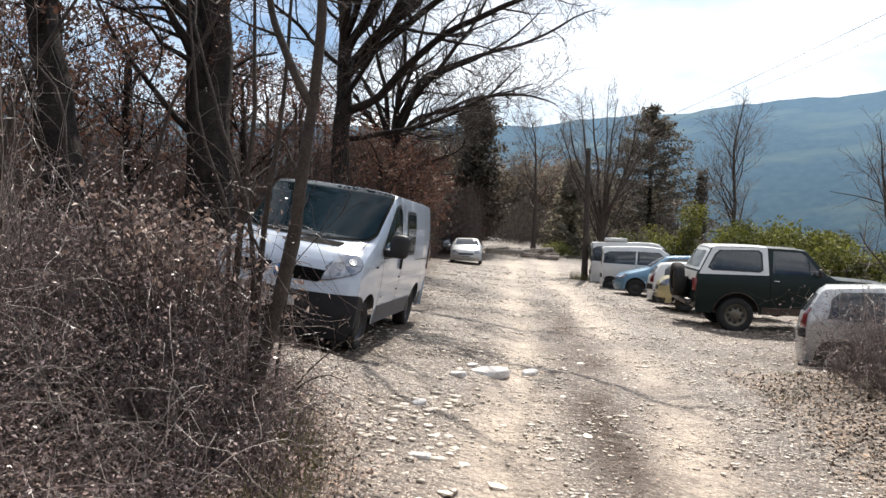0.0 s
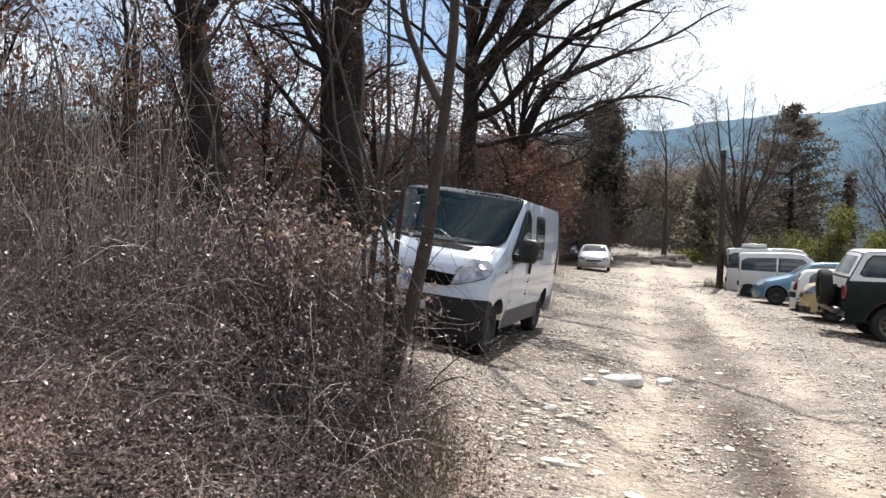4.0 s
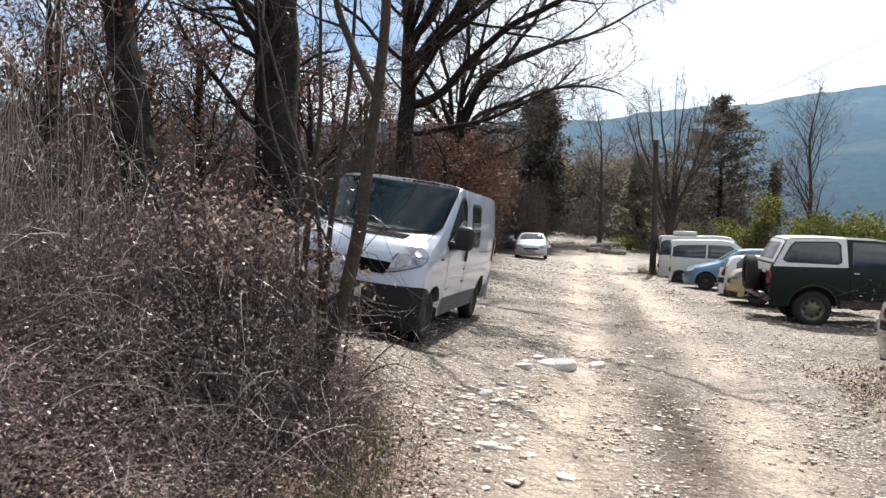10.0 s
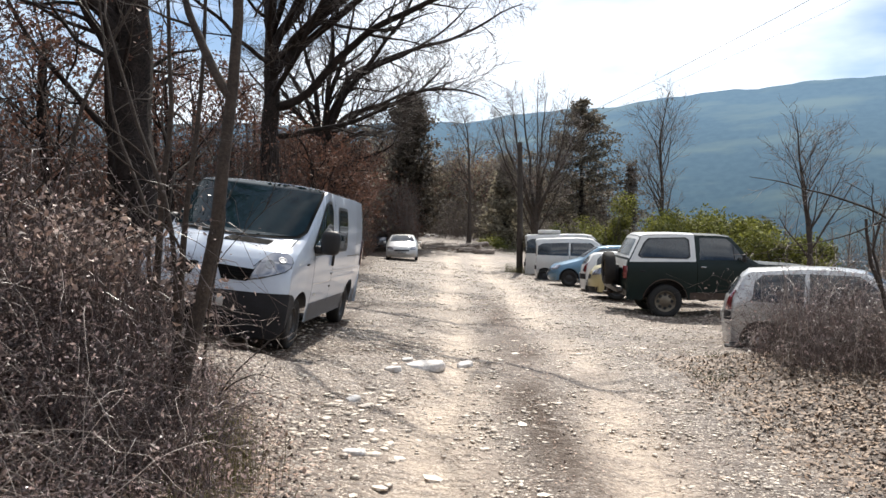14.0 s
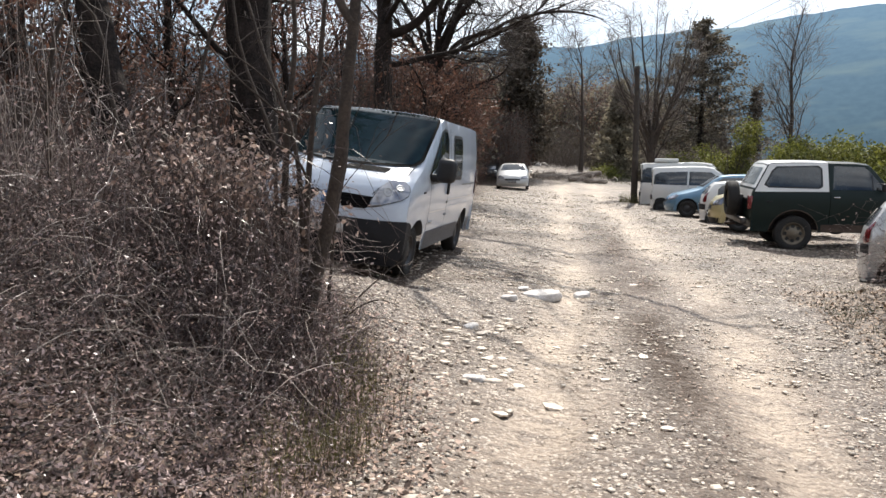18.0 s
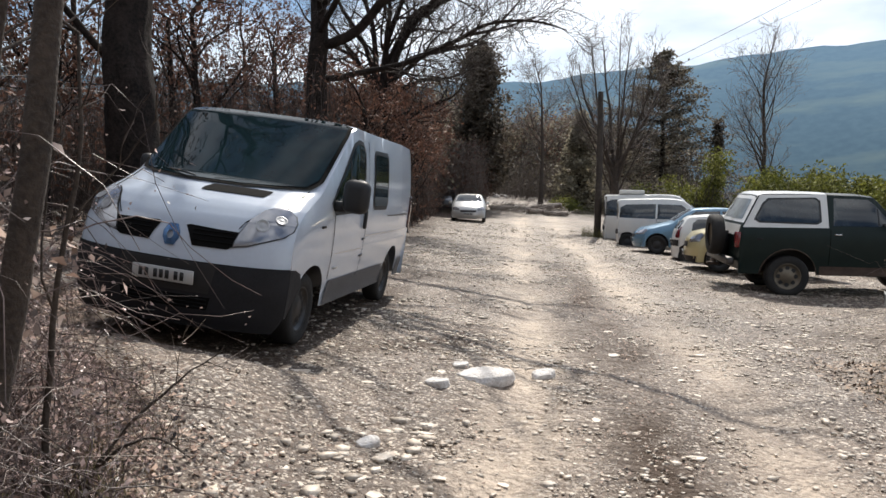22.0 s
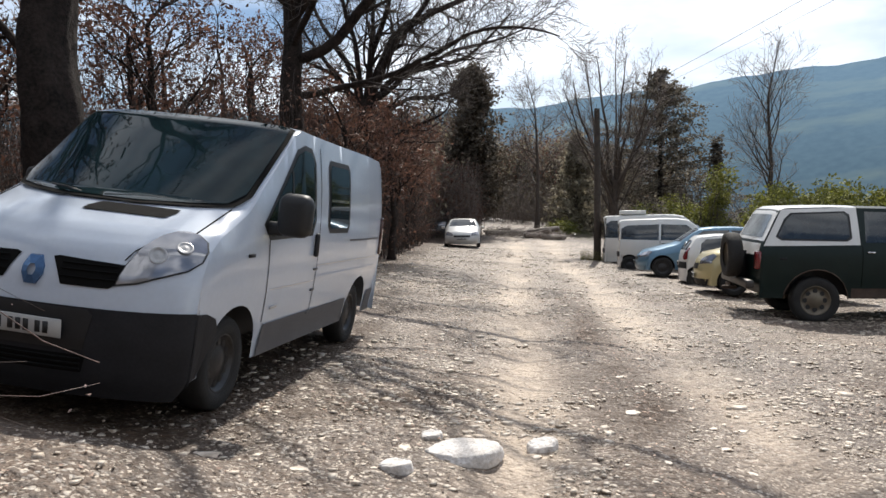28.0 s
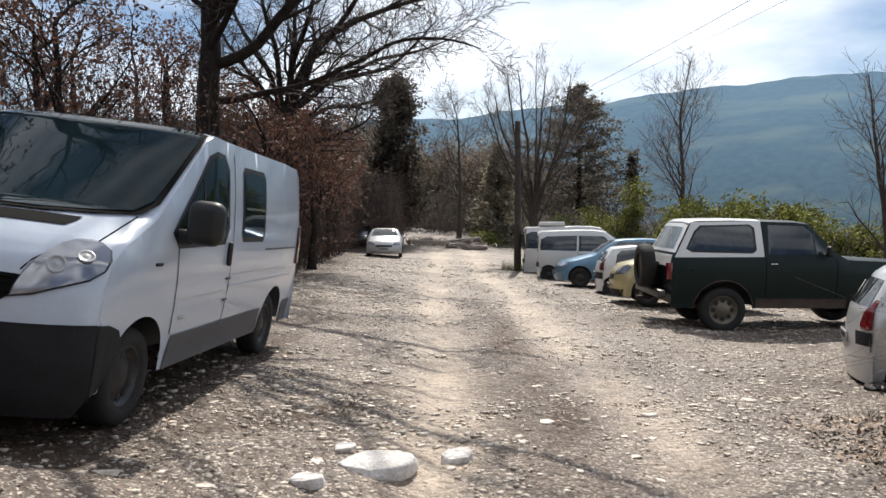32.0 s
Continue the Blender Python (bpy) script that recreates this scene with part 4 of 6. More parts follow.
            wheel(v, (sg * 0.81, c, 0.395), 0.395, 0.26, sg, M["alloy"], "spoke")
    bm = bmesh.new()
    box(bm, (1.80, 0.14, 0.14), (0, 3.71, 0.66), 0.03, 2)
    part("rear_bumper", bm, M["old_chrome"], v, "dull chrome rear bumper")
    bm = bmesh.new()
    box(bm, (1.84, 0.14, 0.14), (0, -0.88, 0.68), 0.03, 2)
    part("front_bumper", bm, M["chrome"], v)
    # spare wheel on its carrier
    sp = new("spare_wheel")
    sp.parent = v
    sp.matrix_basis = pose(-0.18, 3.85, 1.12, 0, 0, 90)
    bm = bmesh.new()
    r, wd = 0.395, 0.25
    lathe(bm, [(r * 0.55, -wd * 0.4), (r * 0.75, -wd * 0.5), (r * 0.95, -wd * 0.46), (r, -wd * 0.2), (r, wd * 0.2), (r * 0.95, wd * 0.46), (r * 0.75, wd * 0.5), (r * 0.55, wd * 0.4)], (0, 0, 0), 32)
    part("tyre", bm, M["tyre"], sp)
    bm = bmesh.new()
    lathe(bm, [(r * 0.58, wd * 0.3), (r * 0.4, wd * 0.2), (0.001, wd * 0.22)], (0, 0, 0), 24)
    part("rim", bm, M["alloy"], sp)
    bm = bmesh.new()
    box(bm, (0.08, 0.16, 0.5), (-0.18, 3.67, 0.95), 0.015, 1)
    part("carrier", bm, M["black_plastic"], v)
    bm = bmesh.new()
    box(bm, (0.10, 0.25, 0.06), (0.25, 3.78, 0.50), 0.015, 1)
    box(bm, (0.30, 0.06, 0.12), (0.45, 3.74, 0.52), 0.015, 1)
    part("tow_hitch", bm, M["rust"], v)
    plate_bars(v, (0.45, 3.655, 0.92), (0, 0, 180), 0.3, 0.16)
    v.matrix_basis = place
    return tagged(v, "dark green two-door off-road car with white hardtop and rear spare wheel", "car")


def hatchback(place, paint, label, length=3.85, height=1.45, wb=2.46, width=1.64, tall=False, black_trim=True, rim="rim", name="hatchback", corner_rub=False):
    v = new(name)
    fo, ro = 0.76, length - wb - 0.76
    w, r = width / 2, wb + ro
    k = height / 1.45
    if tall:
        out = [(-fo + 0.06, 0.22, 0.7 * w, 0.2, 0), (-fo, 0.36, 0.86 * w, 0.28, 0), (-fo, 0.55, 0.90 * w, 0.30, 0), (-fo + 0.05, 0.75, 0.90 * w, 0.30, 0.01), (-fo + 0.18, 0.92, 0.88 * w, 0.30, 0.03), (0.0, 1.06, 0.86 * w, 0.24, 0.04), (0.25, 1.16, 0.86 * w, 0.18, 0.04)]
    else:
        out = [(-fo + 0.06, 0.20, 0.7 * w, 0.2, 0), (-fo, 0.32, 0.86 * w, 0.30, 0), (-fo + 0.01, 0.48, 0.90 * w, 0.32, 0), (-fo + 0.07, 0.64, 0.90 * w, 0.32, 0.01), (-fo + 0.22, 0.78, 0.88 * w, 0.32, 0.03), (-0.1, 0.90, 0.86 * w, 0.26, 0.04), (0.28, 0.99, 0.86 * w, 0.2, 0.04)]
    rt = r - (0.12 if tall else 0.42)
    out += [(0.72, 1.27 * k, 0.76 * w, 0.14, 0.03), (0.98, 1.40 * k, 0.70 * w, 0.08, 0.04), (1.35, height - 0.01, 0.69 * w, 0.03, 0.04), (1.9, height, 0.69 * w, 0.0, 0.04), (rt, height - 0.05, 0.68 * w, -0.04, 0.04),
            (rt + 0.10, height - 0.12, 0.70 * w, -0.06, 0.03), (r - 0.06, 1.0, 0.88 * w, -0.14, 0.0), (r - 0.02, 0.82, 0.92 * w, -0.16, 0.0), (r, 0.6, 0.93 * w, -0.18, 0.0), (r, 0.42, 0.92 * w, -0.18, 0.0), (r - 0.03, 0.24, 0.92 * w, -0.15, 0.0)]
    sh = Shell(out, 0.88 if not tall else 1.0, ([-fo, -0.3, 0.4, r - 0.6, r], [0.92 * w, 0.97 * w, w, w, 0.93 * w]), 0.22, (0.0, wb), 0.345, 0.05, 1.7, 0.30)
    car_common(sh, v, paint)
    top_part("windscreen", sh, [(6.2, -0.90), (7.9, -0.86), (7.9, 0.86), (6.2, 0.90)], M["car_glass"], v, 0.006)
    top_part("rear_window", sh, [(12.15, -0.80), (12.9, -0.84), (12.9, 0.84), (12.15, 0.80)], M["car_glass"], v, 0.006)
    top_part("front_bumper", sh, [(0, -0.98), (1.0, -0.98), (1.0, 0.98), (0, 0.98)], M["grey_plastic"] if black_trim else paint, v, 0.006)
    top_part("rear_bumper", sh, [(14.4, -0.98), (15.2, -0.98), (15.2, 0.98), (14.4, 0.98)], M["grey_plastic"] if black_trim else paint, v, 0.014)
    top_part("grille", sh, [(2.1, -0.5), (2.7, -0.5), (2.7, 0.5), (2.1, 0.5)], M["black_plastic"], v, 0.006)
    bz = 0.92 if not tall else 1.06 if height < 1.6 else 1.12
    tz = height - (0.13 if height < 1.6 else 0.24)
    for sg in (1, -1):
        top_part("headlamp", sh, [(2.6, sg * 0.55), (3.3, sg * 0.58), (4.0, sg * 0.86), (3.8, sg * 0.99), (2.8, sg * 0.99)], M["lamp"], v, 0.008)
        mid = 0.55 + (r - 0.5) * 0.48
        side_part("front_window", sh, [(0.62, bz), (1.0, tz - 0.08), (1.12, tz), (mid, tz + 0.02), (mid + 0.02, bz)], M["car_glass"], v, 0.006, sg)
        side_part("rear_window_side", sh, [(mid + 0.08, bz), (mid + 0.06, tz + 0.02), (rt - 0.22, tz - 0.01), (rt - (0.02 if tall else 0.10), tz - 0.12), (rt - (0.0 if tall else 0.05), bz + 0.03)], M["car_glass"], v, 0.006, sg)
        for x in (0.55, mid + 0.04):
            strip(sh, "door_gap", line((x, bz), (x + 0.02, 0.32), 8), 0.012, M["seam"], v, sg)
        if black_trim:
            side_part("rub_strip", sh, [(0.42, 0.50), (0.42, 0.56), (wb - 0.4, 0.56), (wb - 0.4, 0.50)], M["grey_plastic"], v, 0.012, sg, "", 10, 2)
        bm = bmesh.new()
        box(bm, (0.16, 0.10, 0.13), (sg * (w + 0.09), 0.62, bz + 0.05), 0.035, 2)
        part("door_mirror", bm, paint if not black_trim else M["black_plastic"], v)
        bm = bmesh.new()
        x, y, z = sh.side(mid - 0.08, bz - 0.12, 0.008)
        box(bm, (0.025, 0.15, 0.03), (x * sg, y, z), 0.008, 1)
        part("door_handle", bm, M["black_plastic"] if black_trim else paint, v)
        bm = bmesh.new()
        patch(bm, [(12.7, sg * 0.94), (13.1, sg * 0.80), (13.8, sg * 0.72), (14.1, sg * 0.76), (14.15, sg * 0.9), (14.05, sg * 1.0), (12.7, sg * 1.0)], lambda a, b: sh.ribbon(a, b, 0.010), 10, 5)
        part("tail_lamp", bm, M["red"], v, "red tail lamp")
        for y in (0.0, wb):
            wheel(v, (sg * (w - 0.10), y, 0.29), 0.29, 0.175, sg, M[rim])
    if corner_rub:
        for sg in (1, -1):
            top_part("bumper_rub", sh, [(14.2, sg * 0.62), (14.85, sg * 0.66), (14.85, sg * 1.0), (14.2, sg * 1.0)], M["grey_plastic"], v, 0.016, "dark grey bumper corner")
    plate_bars(v, (0, r + 0.012, 0.68), (0, 0, 180))
    plate_bars(v, (0, -fo - 0.02, 0.42), (0, 0, 0))
    bm = bmesh.new()
    a, b = sh.ribbon(12.88, 0.0, 0.02), sh.ribbon(12.3, 0.45, 0.02)
    tube_into(bm, [a, (a + b) / 2, b], 0.008, 5)
    part("rear_wiper", bm, M["black_plastic"], v)
    v.matrix_basis = place
    return tagged(v, label, "car")


panel_van(pose(-0.85, 0.0, 0.105) @ pose(0, 0, 0, 0, 7.0, 0))
off_roader(at_ground(9.08, 9.86, 88, roll=-1.5, lift=0.0))
hatchback(at_ground(9.41, 3.16, 108), M["silver"], "silver-grey hatchback parked behind dry shrubs", 3.9, 1.5, 2.5, 1.66, False, False, "bright_alloy", corner_rub=True)
hatchback(at_ground(5.93, 13.2, -86), M["yellow"], "small pale yellow hatchback parked nose to the track", 3.43, 1.42, 2.35, 1.6, True)
hatchback(at_ground(8.1, 16.2, 94), M["white"], "white hatchback parked tail to the track", 3.6, 1.45, 2.4, 1.6, False)
hatchback(at_ground(5.12, 18.9, -86), M["blue"], "light blue hatchback parked nose to the track", 3.9, 1.46, 2.5, 1.68, False, False)
hatchback(at_ground(7.4, 22.3, 94), M["white"], "white high-roofed leisure van with side windows", 4.1, 1.86, 2.93, 1.72, True, True, "rim", "leisure_van")
camper = hatchback(at_ground(7.8, 26.4, 94), M["white"], "white camper van with a box on its roof", 4.8, 2.05, 3.0, 1.9, True, True, "rim", "camper_van")
bm = bmesh.new()
box(bm, (1.1, 1.0, 0.16), (0, 2.9, 2.12), 0.04, 3)
part("roof_box", bm, M["white"], camper, "white roof box")
hatchback(at_ground(-2.62, 32.4, 174), M["silver"], "silver saloon parked facing down the track", 4.3, 1.42, 2.6, 1.74, False, False, "alloy", "saloon_car")
hatchback(at_ground(-5.6, 42.0, 186), M["darkcar"], "dark off-road car half hidden behind the scrub", 4.3, 1.75, 2.6, 1.8, True, True, "rim", "dark_car")


# ---- trees and growth ----
def tubes(name, branches, sides, material, parent=None, label=""):
    """One mesh of tapered tubes. branches: list of (points, radii), all with the same number of points."""
    P = np.array([b[0] for b in branches], float)
    R = np.array([b[1] for b in branches], float)
    T = np.gradient(P, axis=1)
    T /= np.linalg.norm(T, axis=-1, keepdims=True) + 1e-9
    ref = np.where(np.abs(T[:, :1, 2:3]) > 0.8, np.array([1.0, 0, 0]), np.array([0, 0, 1.0]))
    A = np.cross(T, np.broadcast_to(ref, T.shape))
    A /= np.linalg.norm(A, axis=-1, keepdims=True) + 1e-9
    B = np.cross(T, A)
    ang = 2 * np.pi * np.arange(sides) / sides
    V = P[:, :, None] + R[:, :, None, None] * (A[:, :, None] * np.cos(ang)[:, None] + B[:, :, None] * np.sin(ang)[:, None])
    nb, k = P.shape[:2]
    idx = np.arange(nb * k * sides).reshape(nb, k, sides)
    nxt = np.roll(idx, -1, axis=2)
    q = np.stack([idx[:, :-1], nxt[:, :-1], nxt[:, 1:], idx[:, 1:]], -1).reshape(-1, 4)
    return fast(name, V.reshape(-1, 3), q, material, parent, label)


def resample(pts, k):
    pts = np.asarray(pts, float)
    d = np.concatenate([[0], np.cumsum(np.linalg.norm(np.diff(pts, axis=0), axis=1))])
    t = np.linspace(0, d[-1], k)
    return np.stack([np.interp(t, d, pts[:, i]) for i in range(3)], 1)


def rounded(pts, times=2):
    """Cuts the corners of a line, keeping its ends."""
    p = np.asarray(pts, float)
    for _ in range(times):
        a, b = p[:-1] * 0.75 + p[1:] * 0.25, p[:-1] * 0.25 + p[1:] * 0.75
        p = np.concatenate([p[:1], np.stack([a, b], 1).reshape(-1, 3), p[-1:]])
    return p


def bend(rng, p, d, length, k, wiggle, lift):
    """A wandering line from p along d."""
    pts, d = [np.array(p, float)], np.array(d, float)
    step = length / (k - 1)
    for _ in range(k - 1):
        d = d + rng.normal(0, wiggle, 3) + np.array([0, 0, lift])
        d /= np.linalg.norm(d)
        pts.append(pts[-1] + d * step)
    return np.array(pts)


def offshoots(rng, pts, r0, r1, count, lo, ang, length, k, wiggle, lift, taper=0.25, shrink=0.55, thin=0.003):
    """Branches that leave the line pts; r0 and r1: its radius at both ends."""
    out = []
    n = len(pts)
    for i in range(count):
        f = lo + (1 - lo) * (i + rng.random()) / count
        s = f * (n - 1)
        a = min(int(s), n - 2)
        p = pts[a] + (pts[a + 1] - pts[a]) * (s - a)
        t = pts[a + 1] - pts[a]
        t /= np.linalg.norm(t) + 1e-9
        side = np.cross(t, rng.normal(0, 1, 3))
        side /= np.linalg.norm(side) + 1e-9
        an = ang * (0.7 + 0.6 * rng.random())
        d = t * math.cos(an) + side * math.sin(an)
        ln = length * (1.15 - 0.6 * f) * (0.6 + 0.7 * rng.random())
        rr = max((r0 + (r1 - r0) * f) * shrink, thin)
        line_ = bend(rng, p, d, ln, k, wiggle, lift)
        out.append((line_, np.linspace(rr, rr * taper, k)))
    return out


def leaf_quads(name, pos, size, rng, material, parent=None, flat=0.0, aspect=0.5, label=""):
    """Small folded leaves at the given places."""
    n = len(pos)
    d = rng.normal(0, 1, (n, 3))
    d[:, 2] *= 1 - flat
    d /= np.linalg.norm(d, axis=1, keepdims=True)
    e = np.cross(d, rng.normal(0, 1, (n, 3)) * np.array([1 - flat, 1 - flat, 1]) + np.array([0, 0, flat * 3]))
    e /= np.linalg.norm(e, axis=1, keepdims=True) + 1e-9
    up = np.cross(d, e)
    s = (size * (0.5 + rng.random(n)))[:, None]
    w = s * aspect * 0.5
    fold = up * s * (0.1 + 0.2 * rng.random((n, 1)))
    a, b = pos, pos + d * s
    m = pos + d * s * 0.45
    V = np.stack([a, m + e * w + fold, b + up * s * 0.08, m - e * w + fold], 1)
    q = np.arange(n * 4).reshape(n, 4)
    return fast(name, V.reshape(-1, 3), q, material, parent, label, smooth=False)


def along(rng, branches, per, spread):
    """Places strewn along branches."""
    P = np.array([b[0] for b in branches])
    nb, k = P.shape[:2]
    f = rng.random((nb, per)) ** 0.7 * (k - 1)
    a = np.minimum(f.astype(int), k - 2)
    i = np.arange(nb)[:, None]
    p = P[i, a] + (P[i, a + 1] - P[i, a]) * (f - a)[..., None]
    return (p + rng.normal(0, spread, p.shape)).reshape(-1, 3)


def tree(name, base, trunk, r, limbs, label, seed, subs=(9, 7), lens=(1.6, 0.7), bark="bark", twig="twig", lift=0.03, wiggle=0.12, leaf=None, leaf_n=0, leaf_size=0.09, ang=0.75, category="tree", group="", limb_r=0.45, flare=1.5, tip=0.35, third=0, thin=0.003, wild=1.0, plain=0):
    """A broad-leaved tree. trunk: points from the base; limbs: lists of points, or a number of them to grow at random."""
    rng = np.random.default_rng(seed)
    base = np.array([base[0], base[1], float(ground_z(base[0], base[1])) - 0.08])
    t = new(name)
    t.location = base
    k = 12
    tp = resample(trunk, k)
    tp[1:-1, :2] += rng.normal(0, r * 0.12, (k - 2, 2))
    tr = np.linspace(r, r * tip, k)
    tr[0] *= flare
    tr[1] *= 1 + (flare - 1) * 0.25
    if r > 0.15:
        # furrowed bark: ridges that wander up the trunk
        kk, sd = 70, 40
        tp2, tr2 = resample(rounded(tp), kk), np.interp(np.linspace(0, 1, kk), np.linspace(0, 1, k), tr)
        ob = tubes("trunk", [(tp2, tr2)], sd, M[bark], t)
        co = np.empty(kk * sd * 3, np.float32)
        ob.data.vertices.foreach_get("co", co)
        co = co.reshape(kk, sd, 3)
        a, h = np.arange(sd)[None] * 2 * np.pi / sd, np.arange(kk)[:, None] / kk
        w = 0.030 * np.sin(7 * a + 9 * np.sin(5 * h + seed)) + 0.025 * np.sin(13 * a - 14 * np.sin(7 * h)) + 0.05 * np.sin(2 * a + 6 * h + seed) + 0.05 * np.sin(3 * a - 11 * h) * np.sin(17 * h) + rng.normal(0, 0.018, (kk, sd))
        co = tp2[:, None] + (co - tp2[:, None]) * (1 + w)[..., None]
        ob.data.vertices.foreach_set("co", np.ascontiguousarray(co, np.float32).ravel())
        ob.data.update()
    else:
        tubes("trunk", [(tp, tr)], 14, M[bark], t)
    lim = []
    if isinstance(limbs, int):
        lim = offshoots(rng, tp, r, r * tip, limbs, 0.35, ang, np.linalg.norm(tp[-1] - tp[0]) * 0.5, 9, wiggle, lift, 0.25, limb_r)
        lim.append((bend(rng, tp[-1], tp[-1] - tp[-2], np.linalg.norm(tp[-1] - tp[0]) * 0.35, 9, wiggle, 0.0), np.linspace(r * tip, 0.01, 9)))
    else:
        for pts, r0 in limbs:
            lp = resample(rounded(pts), 16)
            lp[1:] += np.cumsum(rng.normal(0, 0.045, (15, 3)), axis=0) * min(1.0, r0 * 10)
            lim.append((resample(rounded(lp), 24), np.linspace(1, 0, 24) ** 0.8 * r0 * 0.72 + r0 * 0.14))
    for b in lim:
        tubes("limb", [b], 8, M[bark], t)
    l2, l3, l4 = [], [], []
    full = lim[: len(lim) - plain]
    bare = []
    for pts, rad in lim[len(lim) - plain :]:
        bare += offshoots(rng, pts, rad[0], rad[-1], 9, 0.2, 0.75, lens[0] * 1.5, 8, 0.2, lift, 0.3, 0.75, 0.022)
    if bare:
        tubes("high_branching", bare, 5, M[bark], t)["kind"] = "stuff"
    for pts, rad in full:
        l2 += offshoots(rng, pts, rad[0], rad[-1], subs[0], 0.18, 0.8, lens[0], 6, 0.14 * wild, lift, 0.25, 0.5, thin)
    for pts, rad in l2:
        l3 += offshoots(rng, pts, rad[0], rad[-1], subs[1], 0.12, 0.75, lens[1], 5, 0.16 * wild, lift, 0.3, 0.5, thin)
    if third:
        for pts, rad in l3:
            l4 += offshoots(rng, pts, rad[0], rad[-1], third, 0.2, 0.7, lens[1] * 0.55, 4, 0.16, lift, 0.5, 0.6, thin)
    tubes("branching", l2, 5, M[bark], t)["kind"] = "stuff"
    tubes("twig_mass", l3, 3, M[twig], t)["kind"] = "stuff"
    if l4:
        tubes("fine_twig_mass", l4, 3, M[twig], t)["kind"] = "stuff"
    if leaf:
        src = l4 or l3
        per = max(1, leaf_n // len(src))
        leaf_quads("foliage", along(rng, src, per, 0.06), leaf_size, rng, M[leaf], t)["kind"] = "stuff"
    return tagged(t, label, category, group)


V3 = lambda *p: np.array(p, float)


def wood_left():
    # big oaks of the left bank
    tree("oak_tree", (-4.3, 0.3), [(0, 0, 0), (0.0, 0, 1.6), (-0.35, 0.1, 3.2), (-0.9, 0.2, 5), (-1.3, 0.3, 7.5)], 0.30, 7, "dark leaning oak trunk with bare branches above a bramble bank", 11, (8, 6), (1.8, 0.8), leaf="red_leaf", leaf_n=2500, group="oaks along the track")
    tree("oak_tree", (-3.65, 3.5), [(0, 0, 0), (-0.05, 0, 2), (0.0, 0, 4.5), (0.1, 0.1, 8)], 0.42, 7, "thick dark oak trunk with rough bark beside the van", 12, (8, 6), (1.9, 0.8), leaf="red_leaf", leaf_n=2000, group="oaks along the track")
    tree("oak_tree", (-4.95, 5.4), [(0, 0, 0), (-0.02, 0, 2), (-0.1, 0, 4.5), (-0.35, 0.1, 7.5)], 0.21, 6, "slimmer oak trunk standing close beside a thicker one", 13, (7, 6), (1.6, 0.7), group="oaks along the track")
    lim = [([(0.12, 0, 4.7), (1.2, 0, 5.0), (2.1, -0.1, 6.0), (3.1, -0.3, 6.9), (5.7, -0.7, 8.0), (8.4, -1.0, 8.5)], 0.16),
           ([(0.1, 0, 3.9), (1.8, 0.2, 4.2), (3.4, -0.2, 4.8), (5.0, -0.6, 5.5), (6.1, -0.6, 5.1)], 0.10),
           ([(0, 0, 5.4), (0.9, -0.6, 6.6), (2.4, -1.6, 8.2), (4.4, -2.6, 9.4)], 0.11),
           ([(0, 0, 6.0), (-1.2, -0.4, 7.0), (-2.6, -1.2, 8.2), (-3.8, -1.6, 9.6)], 0.08),
           ([(0, 0, 6.4), (0.6, 0.4, 7.6), (1.6, 0.6, 9.4), (3.0, 0.2, 10.9)], 0.10),
           ([(0.0, 0, 6.8), (-0.4, 0.6, 8.6), (-0.6, 1.2, 10.4)], 0.08),
           ([(0.1, 0, 5.0), (1.2, -1.6, 6.0), (2.4, -3.6, 7.0), (3.8, -5.4, 7.8)], 0.10),
           ([(0.1, 0, 5.7), (2.0, -1.1, 6.8), (4.2, -3.4, 7.5), (7.0, -5.8, 7.6), (9.0, -7.0, 7.3)], 0.13),
           ([(0.1, 0, 6.2), (1.6, -2.0, 7.4), (3.0, -4.6, 8.4), (5.2, -6.2, 8.8), (6.8, -7.2, 9.0)], 0.11),
           ([(0.1, 0, 5.6), (0.8, -3.0, 7.2), (1.9, -5.0, 8.4), (3.6, -7.0, 9.0)], 0.10),
           ([(0.1, 0, 6.4), (2.2, -2.5, 7.7), (4.2, -3.8, 8.8), (6.0, -5.0, 9.4)], 0.13),
           ([(0.1, 0, 6.0), (2.6, -1.6, 7.6), (5.0, -2.8, 8.7), (7.0, -4.0, 9.2)], 0.12),
           ([(0, 0, 6.6), (1.6, -3.2, 8.2), (3.4, -4.6, 9.2), (4.8, -5.8, 9.8)], 0.13),
           ([(0.1, 0, 5.9), (3, -2.4, 7.6), (5.6, -4.0, 8.5), (7.6, -5.2, 8.9)], 0.12),
           ([(0, 0, 7.0), (1.0, -2.0, 8.6), (2.8, -4.4, 9.6), (5.0, -6.0, 10.2)], 0.12)]
    tree("oak_tree", (-4.05, 12.6), [(0, 0, 0), (0.05, 0, 2.4), (0, 0, 4.5), (0.1, 0.1, 9.0)], 0.33, lim, "big bare oak whose long limbs reach over the track", 14, (15, 9), (2.0, 0.9), group="oaks along the track", third=4, thin=0.007, plain=8)
